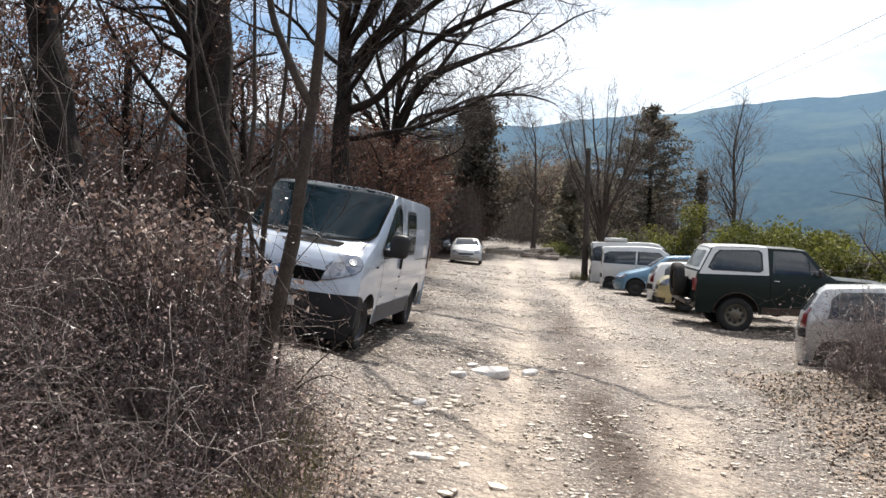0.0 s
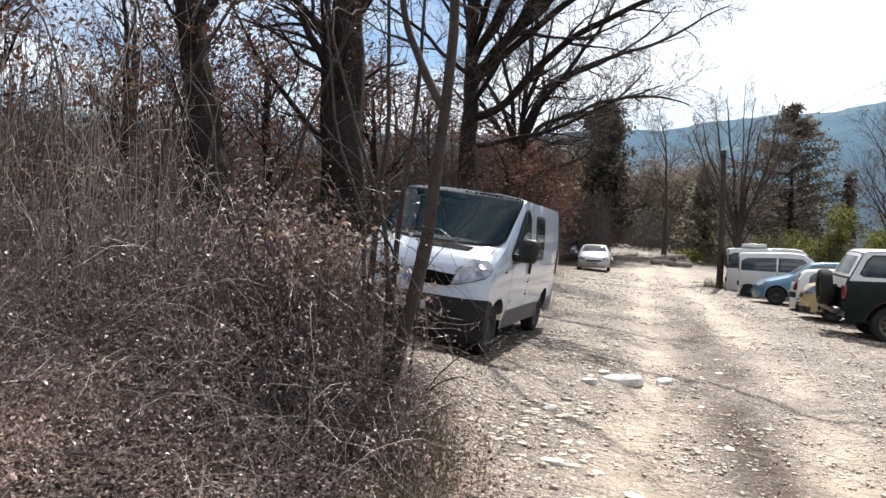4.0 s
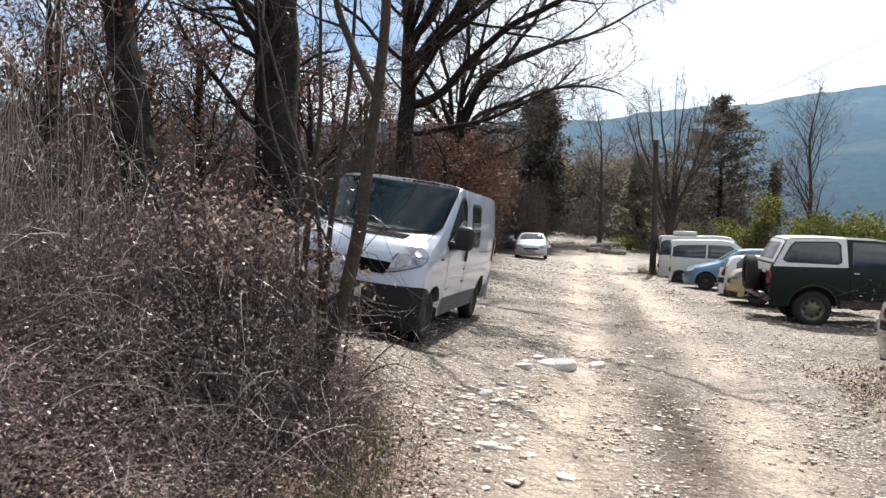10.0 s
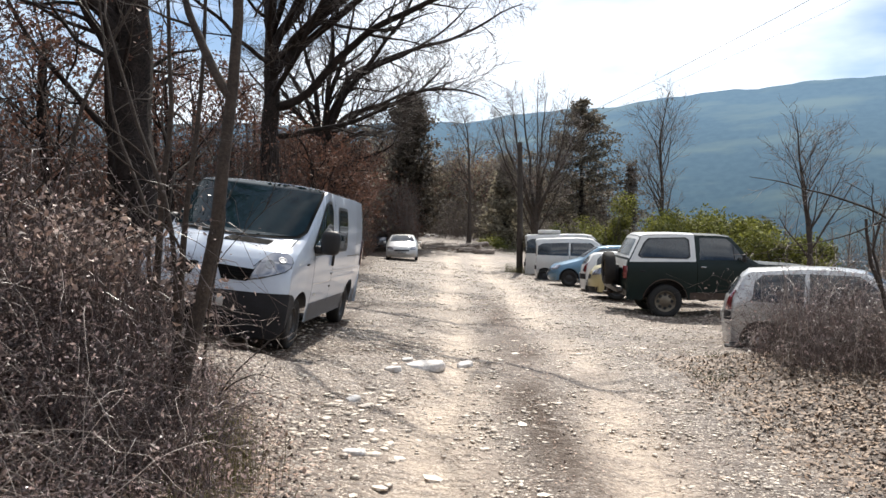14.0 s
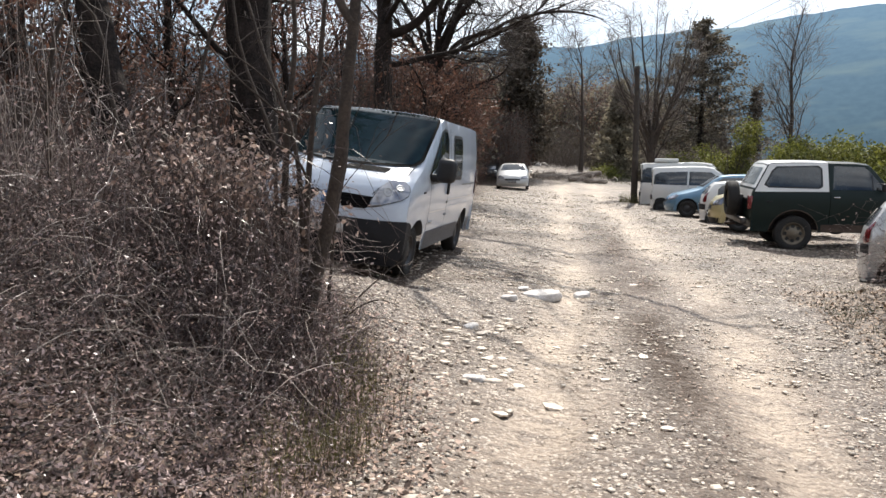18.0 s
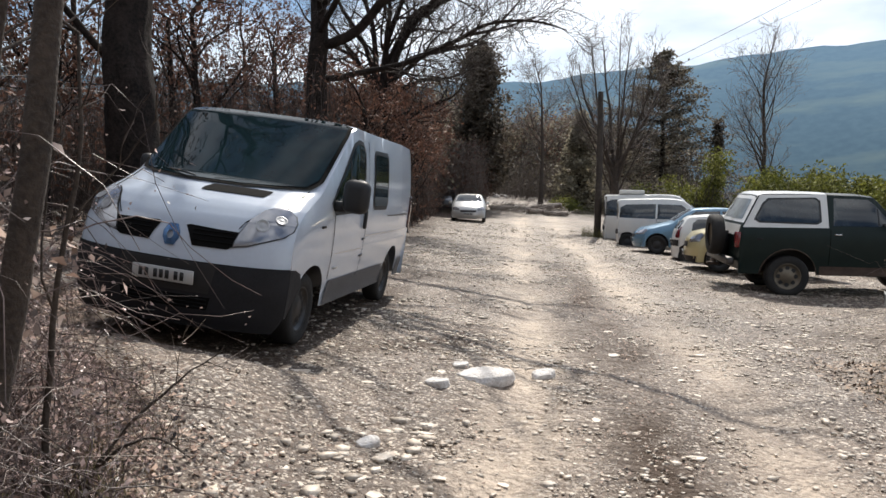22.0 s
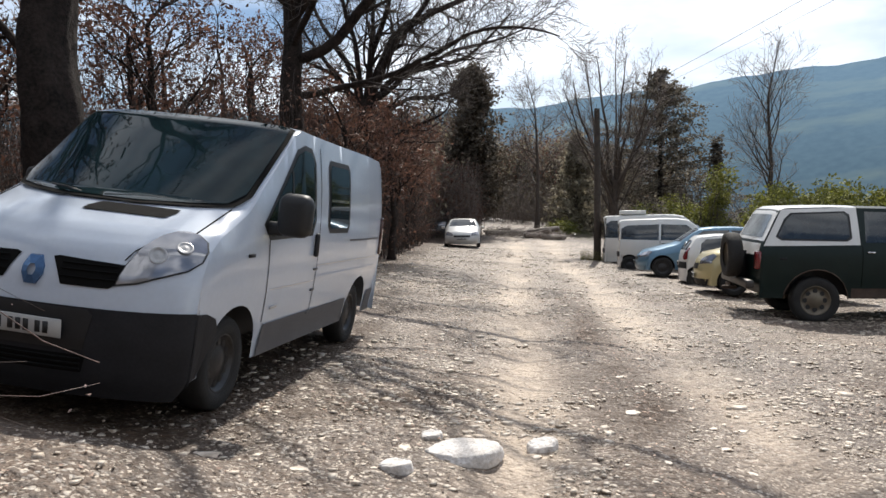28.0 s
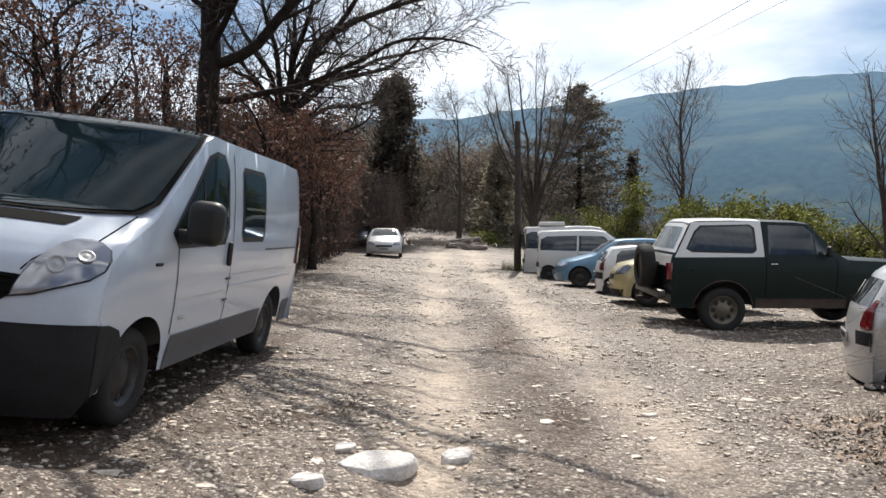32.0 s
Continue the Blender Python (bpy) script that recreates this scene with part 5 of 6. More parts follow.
    lim = [([(0.05, 0, 4.6), (0.35, -0.3, 6.1), (0.75, -0.7, 7.0), (1.2, -1.0, 8.0), (1.5, -1.2, 9.8)], 0.15),
           ([(0.1, 0, 4.7), (0.72, -0.3, 6.1), (1.03, -0.6, 6.7), (1.85, -1.0, 7.5), (3.2, -1.4, 9.0), (4.0, -1.6, 10.4)], 0.15),
           ([(0.1, 0, 4.7), (1.1, 0.4, 5.8), (2.06, 0.8, 6.2), (3.2, 1.0, 6.5), (3.6, 1.2, 7.0), (4.7, 1.3, 8.2)], 0.13),
           ([(0.1, 0, 4.6), (1.5, -0.3, 5.55), (2.6, -0.6, 5.9), (3.5, -0.8, 6.15), (4.2, -0.9, 6.1), (4.8, -0.9, 6.3), (5.6, -1.0, 6.5)], 0.12),
           ([(0.1, 0, 4.2), (1.1, 0.5, 5.0), (2.2, 0.8, 5.2), (2.8, 1.0, 5.35), (3.4, 1.2, 5.8)], 0.11),
           ([(0, 0, 4.7), (-0.5, 0.2, 6.2), (-1.2, 0.5, 7.2), (-1.6, 0.8, 8.0), (-2.2, 1.0, 9.6)], 0.13),
           ([(0, 0, 4.8), (-0.2, -0.2, 6.5), (-0.6, -0.5, 7.7), (-1.0, -0.6, 9.8)], 0.13),
           ([(0.1, 0, 4.8), (0.27, 0.3, 6.7), (0.2, 0.6, 7.7), (0.2, 0.8, 10.0)], 0.13),
           ([(0.1, 0, 4.8), (1.0, -0.5, 6.3), (1.6, -0.9, 7.0), (3.2, -1.3, 7.5), (4.6, -1.5, 8.2), (5.6, -1.6, 9.2)], 0.12),
           ([(0, 0, 4.5), (-0.6, -0.3, 5.3), (-1.2, -0.5, 6.0), (-1.8, -0.8, 6.8), (-2.1, -1.0, 8.0)], 0.11),
           ([(0.05, 0, 3.6), (0.8, -0.3, 3.95), (1.5, -0.4, 4.2), (2.3, -0.5, 4.5), (2.8, -0.6, 5.0)], 0.11),
           ([(0.1, 0, 4.9), (0.7, 0.2, 6.4), (1.3, 0.1, 7.35), (2.35, 0, 7.55), (3.6, -0.1, 8.0), (4.7, -0.2, 8.3), (5.9, -0.3, 8.9), (7.6, -0.4, 9.7)], 0.14),
           ([(0.05, 0, 4.5), (-0.9, 0.6, 5.8), (-2.2, 1.0, 6.6), (-3.4, 1.4, 8.4)], 0.11)]
    tree("oak_tree", (-4.25, 20.1), [(0, 0, 0), (0.05, 0, 1.6), (0, 0, 3.6), (0.05, 0, 5.0)], 0.36, lim, "wide bare oak forking into a fan of crooked limbs", 15, (14, 9), (1.9, 0.95), group="oaks along the track", tip=0.65, third=3, thin=0.0075, wild=2.2)
    # slender stems in front of the van
    tree("ash_sapling", (0.33, -4.3), [(0, 0, 0), (0.06, 0, 0.35), (0.14, 0, 0.65), (0.23, 0, 0.95), (0.29, 0, 1.22), (0.34, 0, 1.5), (0.40, 0.02, 2.1), (0.44, 0.05, 2.6), (0.47, 0.05, 3.15), (0.52, 0.05, 5.4)], 0.056, [([(0.42, 0.03, 2.37), (0.27, 0.05, 2.57), (0.03, 0.05, 3.1), (-0.09, 0.1, 4.3)], 0.042), ([(0.47, 0.05, 3.3), (0.75, 0.1, 4.2), (0.95, 0.2, 5.2)], 0.02)], "slender brown sapling trunk forking above the bramble", 21, (5, 3), (0.8, 0.4), "bark2", "twig", leaf=None, group="saplings by the track")
    rng = np.random.default_rng(3)
    stems = [(0.36, -4.2, 0.030, [(0, 0, 0), (-0.01, 0, 0.7), (0.02, 0, 1.3), (0.05, 0, 1.7), (0.12, 0.05, 2.3), (0.16, 0.1, 3.4)]), (0.27, -4.12, 0.026, [(0, 0, 0), (0.03, 0, 0.8), (0.02, 0, 1.3), (-0.08, 0, 1.75), (-0.28, 0.05, 2.2), (-0.55, 0.1, 3.0)]),
             (0.44, -4.0, 0.016, [(0, 0, 0), (0.02, 0, 0.6), (0.09, 0, 1.2), (0.17, 0.02, 1.55), (0.14, 0.05, 2.0)]), (0.16, -4.05, 0.034, [(0, 0, 0), (-0.04, 0, 0.8), (-0.02, 0.02, 1.5), (0.06, 0.04, 2.2), (0.02, 0.05, 3.2)]), (-0.10, -3.9, 0.022, [(0, 0, 0), (0.1, 0, 0.7), (0.05, 0.1, 1.4), (-0.25, 0.15, 2.1), (-0.4, 0.2, 3.1)])]
    for x, y, lean, rr in [(-0.55, -4.2, -0.8, 0.024), (-1.1, -3.2, 0.5, 0.026), (-1.7, -4.3, 0.6, 0.024), (-2.2, -4.6, -0.3, 0.022)]:
        h = 2.4 + 1.4 * rng.random()
        stems.append((x, y, rr, rounded([(0, 0, 0), (lean * 0.1, 0, h * 0.25), (lean * 0.3 + 0.18 * rng.normal(), 0.15 * rng.normal(), h * 0.55), (lean * 0.9, 0.1, h * 0.85), (lean * 1.5, 0.1, h)])))
    for i, (x, y, rr, pts) in enumerate(stems):
        tree("hazel_stem", (x, y), pts, rr, 3 if i < 5 else 5, "thin crooked grey-brown stem rising from the bramble", 30 + i, (2, 2) if i < 5 else (5, 4), (0.5, 0.3), "bark2", "twig", group="saplings by the track", ang=0.7, wiggle=0.25)
    tree("dead_branch", (0.38, -3.75), [(0, 0, 0), (0.08, 0.05, 0.25), (0.2, 0.1, 0.42)], 0.014, [([(0.08, 0.05, 0.25), (0.3, 0, 0.40), (0.5, -0.1, 0.42), (0.62, -0.15, 0.36)], 0.010), ([(0.2, 0.1, 0.42), (0.38, 0.2, 0.6), (0.55, 0.3, 0.72)], 0.009), ([(0.05, 0, 0.2), (0.25, -0.2, 0.25), (0.5, -0.4, 0.2)], 0.009)], "dead pale branch sprawling out of the bramble", 44, (4, 3), (0.3, 0.16), "bark2", "pale_twig", category="branch", thin=0.002, wiggle=0.2)
    # leafy young oaks farther in
    for i, (x, y, h) in enumerate([(-6.6, 5.6, 5.2), (-5.4, 8.8, 5.6), (-8.2, 3.0, 6), (-7.4, 11.5, 6.2), (-7.0, -1.5, 5.5), (-9.5, 7.5, 7), (-6.2, 15.5, 6), (-9.8, -0.5, 7), (-3.0, 18.6, 4.6), (-2.95, 13.6, 4.4), (-2.8, 15.2, 4.0), (-4.6, 24, 5.5), (-5.2, 29, 6), (-6.4, 34, 6.5), (-8, 20, 7), (-9, 27, 7.5), (-11, 13, 8), (-12, 3, 8), (-6, 2.2, 5), (-8.5, 15, 6.5), (-5.5, 20.5, 5), (-4.4, 15.8, 4.2), (-3.6, 21.5, 4.6), (-4.2, 26.5, 5.2), (-5.0, 32, 5.5), (-13, 9, 8), (-10, 22, 8), (-11, 32, 8), (-8, 38, 7), (-6.8, 40, 6)]):
        tree("young_oak", (x, y), [(0, 0, 0), (0.1, 0, h * 0.3), (-0.1, 0.1, h * 0.8)], 0.07 + 0.01 * h, 9, "young oak still holding dry red-brown leaves", 50 + i, (7, 5), (1.1, 0.5), "bark", "twig", leaf="red_leaf", leaf_n=1200 if (y < 4 or x < -9) else 2000 if y < 20 else 2800, leaf_size=0.10, group="young oaks of the wood", wiggle=0.18)


def thicket(name, label, n, area, hgt, reach, material, seed, r=(0.0022, 0.006), keep=None, droop=0.9, k=7, sides=3, curl=0.12, low=False):
    """A tangle of thin arching stems."""
    rng = np.random.default_rng(seed)
    x = area[0] + (area[1] - area[0]) * rng.random(n)
    y = area[2] + (area[3] - area[2]) * rng.random(n)
    if keep is not None:
        ok = keep(x, y, rng)
        x, y = x[ok], y[ok]
        n = len(x)
    z = ground_z(x, y)
    h = hgt[0] + (hgt[1] - hgt[0]) * rng.random(n) ** 1.6
    if low:
        # lower towards the open end of the bank and towards the track
        h = h * (0.3 + 0.7 * smoothstep(-6.4, -4.0, y)) * (0.45 + 0.55 * smoothstep(0.0, 0.9, left_edge(y) - x))
    a = 2 * np.pi * rng.random(n)
    ln = reach[0] + (reach[1] - reach[0]) * rng.random(n)
    if low:
        # stems that would hang far out over the track lean back
        far = x + np.cos(a) * ln > left_edge(y) + 0.12 + 0.15 * rng.random(n)
        a = np.where(far, np.pi - a, a)
    t = np.linspace(0, 1, k)[None]
    prof = np.sin(np.clip(t * (1.0 + droop * ((0.25 + 0.75 * rng.random((n, 1))) if low else rng.random((n, 1)))), 0, 2) * np.pi / 2)
    P = np.stack([x[:, None] + np.cos(a)[:, None] * ln[:, None] * t**1.3, y[:, None] + np.sin(a)[:, None] * ln[:, None] * t**1.3, z[:, None] + h[:, None] * prof], -1)
    jit = rng.normal(0, curl, P.shape) * t[..., None]
    P = P + np.cumsum(jit, axis=1) * 0.4
    rad = (r[0] + (r[1] - r[0]) * rng.random((n, 1))) * (1 - 0.7 * t)
    ob = tubes(name, list(zip(P, rad)), sides, material)
    return tagged(ob, label, "undergrowth", kind="stuff"), list(zip(P, rad))


def growth():
    def bank(x, y, rng):
        return (left_edge(y) - x > 0.05 + 0.5 * rng.random(len(x)) ** 2) & ~((x > -2.6) & (y > -2.35) & (y < 4.3)) & ~((x > -1.6) & (y > -3.1) & (y < 0))
    ob, st = thicket("bramble_thicket", "tangled dry bramble with arching brown stems on the bank", 6800, (-4.6, 1.4, -7.6, 0.2), (0.08, 1.0), (0.4, 1.8), M["stem"], 101, (0.0018, 0.006), lambda x, y, r: bank(x, y, r) & (r.random(len(x)) < 0.12 + 0.88 * smoothstep(-5.9, -4.4, y)), 1.0, 11, 3, 0.13, low=True)
    rng = np.random.default_rng(6)
    near = [s for s in st if s[0][0][1] > -8.2]
    tagged(leaf_quads("bramble_leaves", along(rng, near, 11, 0.05), 0.022, rng, M["dry_leaf"]), "dull purplish-brown leaves clinging to the bramble", "leaves", kind="stuff")
    n = 170000
    x, y = rng.uniform(-4.6, 1.3, n), rng.uniform(-8.6, -0.2, n)
    d = left_edge(y) - x
    ok = (d > 0.1 * rng.normal(0, 1, n)) & ~((x > -2.6) & (y > -2.2))
    x, y, d = x[ok], y[ok], d[ok]
    lump = 0.5 + 0.5 * np.clip(1.4 * wave(x * 2.6, y * 2.4), -1, 1)
    z = ground_z(x, y) + (0.02 + (0.08 + (0.15 + 0.42 * lump * smoothstep(-6.6, -5.0, y)) * smoothstep(0.0, 0.9, d)) * rng.random(len(x)) ** 1.2)
    tagged(leaf_quads("bank_leaves", np.stack([x, y, z], -1), 0.026, rng, M["dry_leaf"], flat=0.15, aspect=0.45), "shining purplish-brown leaves heaped under the bramble", "leaves", kind="stuff")
    thicket("pale_stems", "long pale dead stems arching over the bramble", 1000, (-3.8, 0.6, -6.2, -4.0), (0.25, 1.3), (0.4, 1.4), M["pale_twig"], 102, (0.0012, 0.0042), bank, 1.0, 12, 4, 0.07, low=True)
    ob, st = thicket("hedge_brush", "tall leafless brush arching above the bramble", 420, (-3.8, 0.30, -4.9, -3.2), (0.7, 1.6), (0.6, 1.8), M["stem"], 121, (0.0025, 0.007), lambda x, y, r: bank(x, y, r) & (x < 0.3 - 0.7 * smoothstep(-4.1, -3.2, y)), 1.0, 11, 4, 0.13, low=True)
    hedge = [b for b in st if b[0][0][0] < 0.1]
    ob, st = thicket("sapling_brush", "dense curling brushwood round the foot of the sapling", 1200, (-0.9, 0.92, -5.4, -3.7), (0.3, 1.0), (0.3, 0.9), M["stem"], 122, (0.002, 0.0055), lambda x, y, r: left_edge(y) - x > 0.05, 1.0, 11, 4, 0.16, low=True)
    # withered leaves hang in loose clusters, with dark gaps between them
    tips = [(p[5:], r) for p, r in hedge + st if wave(p[0][0] * 2.1, p[0][1] * 2.7) > -0.1]
    tagged(leaf_quads("hanging_leaves", along(rng, tips, 16, 0.07), 0.027, rng, M["dry_leaf"]), "clusters of withered leaves hanging in the brush", "leaves", kind="stuff")
    ob, st = thicket("pale_leaved_shrub", "low shrub with pale glossy leaves above the bramble", 210, (-0.75, 0.22, -4.6, -4.0), (0.9, 1.35), (0.15, 0.6), M["stem"], 119, (0.002, 0.004), None, 0.7, 8, 3, 0.10)
    tagged(leaf_quads("pale_leaves", along(rng, [(p[3:], r) for p, r in st], 6, 0.06), 0.05, rng, M["pale_leaf"]), "pale shiny half-dry leaves on the low shrub", "leaves", kind="stuff")
    thicket("undergrowth", "dense leafless undergrowth below the oaks", 5200, (-13, -1.8, -9, 45), (0.6, 3.0), (0.3, 2.4), M["twig"], 103, (0.003, 0.010), lambda x, y, r: (left_edge(y) - x > 0.5 + 1.2 * r.random(len(x))) & ~((x > -4.8) & (y < 5.5)), 1.0, 9, 3, 0.4)
    ob, st = thicket("wood_scrub", "dense brown scrub deep in the wood", 5600, (-17, -6.0, -9, 30), (1.2, 4.3), (0.3, 2.4), M["twig"], 108, (0.004, 0.013), None, 0.7, 8, 3, 0.4)
    tagged(leaf_quads("wood_leaves", along(rng, st, 9, 0.3), 0.11, rng, M["red_leaf"]), "dry brown leaves held in the scrub of the wood", "leaves", kind="stuff")
    ob, st = thicket("deep_wood", "bare brown wood going on behind the oaks", 3000, (-36, -11, -4, 44), (3.0, 7.5), (0.4, 2.6), M["hazed_twig"], 127, (0.008, 0.03), lambda x, y, r: x < -11 - 0.1 * np.abs(y - 15), 0.5, 8, 3, 0.5)
    tagged(leaf_quads("deep_wood_leaves", along(rng, st, 6, 0.4), 0.17, rng, M["red_leaf"]), "dry brown leaves of the wood behind the oaks", "leaves", kind="stuff")
    ob, st = thicket("roadside_scrub", "thick brown scrub along the left edge of the track", 8200, (-7.5, -2.2, 6.5, 46), (0.6, 4.2), (0.2, 1.3), M["twig"], 104, (0.003, 0.008), lambda x, y, r: (left_edge(y) - x > 0.1) & (left_edge(y) - x < 3.2), 0.7, 7, 3, 0.2)
    tagged(leaf_quads("scrub_leaves", along(rng, st, 5, 0.15), 0.075, rng, M["red_leaf"]), "withered brown leaves in the roadside scrub", "leaves", kind="stuff")
    ob, st = thicket("bend_scrub", "brown scrub at the bend of the track", 1700, (-7.5, -3.0, 41.5, 45), (1.4, 4.8), (0.2, 1.2), M["hazed_twig"], 126, (0.004, 0.010), None, 0.7, 7, 3, 0.2)
    tagged(leaf_quads("bend_leaves", along(rng, st, 6, 0.15), 0.10, rng, M["red_leaf"]), "withered leaves in the scrub at the bend", "leaves", kind="stuff")
    ob, st = thicket("far_scrub", "dark scrub closing the end of the track", 4200, (-10, 11, 56, 70), (0.8, 3.6), (0.3, 1.6), M["hazed_twig"], 106, (0.006, 0.016), lambda x, y, r: (np.abs(x - far_road(y)) > 1.6 + 0.8 * r.random(len(x))) | (y > 61), 0.7, 6, 3, 0.2)
    tagged(leaf_quads("far_scrub_leaves", along(rng, st, 5, 0.2), 0.16, rng, M["needle"]), "dull evergreen leaves in the far scrub", "leaves", kind="stuff")
    ob, st = thicket("deep_scrub", "dark evergreen scrub where the track enters the wood", 3600, (-16, 9, 66, 90), (2.0, 7.0), (0.3, 2.0), M["twig"], 116, (0.01, 0.02), None, 0.6, 6, 3, 0.2)
    tagged(leaf_quads("deep_scrub_leaves", along(rng, st, 9, 0.35), 0.34, rng, M["needle"]), "dull dark leaves of the scrub at the end of the track", "leaves", kind="stuff")
    thicket("brush_heap", "heap of cut brushwood among the felled logs", 420, (-3.0, 2.2, 45.2, 49.0), (0.1, 0.5), (0.3, 1.5), M["pale_twig"], 117, (0.008, 0.02), None, 1.0, 7, 4, 0.3)
    ob, st = thicket("verge_scrub", "brown scrub behind the parked cars", 2600, (4.5, 15, 30, 58), (0.6, 3.0), (0.2, 1.2), M["hazed_twig"], 107, (0.005, 0.012), lambda x, y, r: x > 4.2 + 0.02 * (y - 30) + r.random(len(x)), 0.7, 6, 3, 0.2)
    tagged(leaf_quads("verge_leaves", along(rng, st, 4, 0.15), 0.10, rng, M["cedar"]), "grey-green leaves in the scrub behind the cars", "leaves", kind="stuff")
    ob, st = thicket("slope_scrub", "brown scrub on the slope behind the cars, haze painted into its pale twigs", 1500, (11.5, 21, 6, 17), (0.8, 2.6), (0.3, 1.4), M["hazed_twig"], 128, (0.003, 0.009), lambda x, y, r: x > 12.4 - 0.15 * (y - 10), 0.8, 8, 3, 0.3)
    tagged(leaf_quads("slope_leaves", along(rng, st, 4, 0.15), 0.07, rng, M["grass"]), "dull yellowish leaves in the slope scrub", "leaves", kind="stuff")
    thicket("overhanging_twigs", "long thin grey twigs leaning out over the bank", 120, (-3.6, -1.0, -5.4, -4.3), (1.4, 3.0), (0.4, 1.5), M["pale_twig"], 109, (0.002, 0.0045), bank, 0.9, 10, 3, 0.3)
    # right-hand mound with its dry shrub
    def mound(x, y, r):
        return (x - right_edge(y) > 0.35) & ((x - 7.7) ** 2 / 3.6 + (y - 0.6) ** 2 / 2.2 < 1.0) & (r.random(len(x)) < smoothstep(5.7, 6.5, x))
    ob, st = thicket("dry_shrub", "dry twiggy shrub in front of the silver car", 3600, (5.7, 9.6, -0.9, 2.0), (0.15, 1.1), (0.5, 1.3), M["stem"], 105, (0.0016, 0.0045), mound, 1.0, 11, 3, 0.3)
    thicket("dry_shrub_stems", "pale bent stems among the dry shrub", 800, (5.7, 9.6, -0.9, 2.2), (0.3, 1.25), (0.3, 1.2), M["pale_twig"], 125, (0.002, 0.005), mound, 1.0, 9, 4, 0.22)
    tagged(leaf_quads("shrub_leaves", along(rng, st, 3, 0.05), 0.032, rng, M["dry_leaf"]), "small pale dead leaves on the shrub", "leaves", kind="stuff")
    tree("bare_sapling", (7.35, 0.0), [(0, 0, 0), (-0.12, 0, 0.6), (-0.24, 0, 1.1), (-0.39, 0, 1.4), (-0.43, 0, 1.9)], 0.045, [([(-0.24, 0, 1.1), (-0.30, 0.05, 1.6), (-0.33, 0.05, 2.3)], 0.022), ([(-0.16, 0, 0.8), (0.1, 0.1, 1.5), (0.25, 0.1, 1.9), (0.4, 0.1, 2.6)], 0.028), ([(-0.39, 0, 1.4), (-0.2, 0.1, 2.1), (0.05, 0.15, 2.5), (0.3, 0.2, 2.9)], 0.018)],
         "small dark bare sapling on the mound beside the track", 70, (7, 5), (0.6, 0.3), "bark2", "twig", wiggle=0.2, tip=0.35)
    tree("leaning_sapling", (8.6, -0.2), [(0, 0, 0), (-0.3, 0.05, 0.9), (-0.75, 0.1, 1.5), (-1.3, 0.15, 1.95)], 0.035, [([(-0.75, 0.1, 1.5), (-1.6, 0.2, 2.15), (-2.15, 0.2, 2.30), (-2.6, 0.2, 2.44), (-3.0, 0.2, 2.5)], 0.022), ([(-0.6, 0.1, 1.3), (-1.4, 0.0, 2.1), (-1.95, -0.1, 1.8), (-2.3, -0.1, 1.72), (-2.75, -0.1, 1.65), (-3.2, -0.1, 1.5)], 0.015)],
         "leaning bare sapling whose long branches hang over the mound", 71, (6, 4), (0.5, 0.3), "bark2", "pale_twig", wiggle=0.2, tip=0.4)

    def litter(n, area, keep, seed):
        rng = np.random.default_rng(seed)
        x = area[0] + (area[1] - area[0]) * rng.random(n)
        y = area[2] + (area[3] - area[2]) * rng.random(n)
        ok = keep(x, y, rng)
        x, y = x[ok], y[ok]
        return np.stack([x, y, ground_z(x, y) + 0.012 + 0.02 * rng.random(len(x))], -1), rng
    p, g = litter(90000, (-5, 1.8, -9.2, 1.0), lambda x, y, r: left_edge(y) - x > -0.25 + 0.3 * r.normal(0, 1, len(x)), 1)
    tagged(leaf_quads("fallen_leaves", p, 0.043, g, M["litter_leaf"], flat=0.75, aspect=0.6), "dry curled oak leaves covering the bank", "leaves", kind="stuff")
    p, g = litter(60000, (4.7, 9.5, -7, 2.6), lambda x, y, r: (x - right_edge(y) > -0.15 + 0.28 * r.normal(0, 1, len(x))) & (y < 2.3), 2)
    tagged(leaf_quads("fallen_leaves", p, 0.052, g, M["mound_leaf"], flat=0.75, aspect=0.6), "pale dry leaves lying on the mound by the track", "leaves", kind="stuff")
    p, g = litter(46000, (-1.0, 8.5, -8.5, 12.0), lambda x, y, r: (wave(x * 1.4, y * 1.3) + r.normal(0, 0.8, len(x)) + 1.3 * np.exp(-((x - 2.93 + 0.05 * y) / 0.32) ** 2) - 1.6 * np.exp(-((x - rut(0, y)) / 0.3) ** 2) - 1.2 * np.exp(-((x - rut(1, y)) / 0.3) ** 2) + 1.2 * smoothstep(1.0, 0.0, x - left_edge(y)) > 0.7) & (x > left_edge(y)), 7)
    tagged(leaf_quads("leaf_debris", p, 0.027, g, M["litter_leaf"], flat=0.8, aspect=0.55), "brown leaf crumbs and twigs trodden into the track", "leaves", kind="stuff")
    p, g = litter(9000, (-13, -2.4, 1, 40), lambda x, y, r: left_edge(y) - x > 0.1, 4)
    tagged(leaf_quads("fallen_leaves", p, 0.12, g, M["litter_leaf"], flat=0.75, aspect=0.6), "dry leaves on the floor of the wood", "leaves", kind="stuff")

    # grass tufts at the edges
    def grass(name, label, n, area, keep, material, seed, h):
        thicket(name, label, n, area, h, (0.02, 0.16), material, seed, (0.0012, 0.0022), keep, 0.5, 4, 3, 0.03)
    grass("dry_grass", "thin dry grass where the bank meets the track", 5200, (-0.6, 1.9, -8.6, -1.0), lambda x, y, r: np.abs(left_edge(y) - x - 0.05) < 0.22 + 0.12 * r.normal(0, 1, len(x)), M["grass"], 111, (0.06, 0.26))
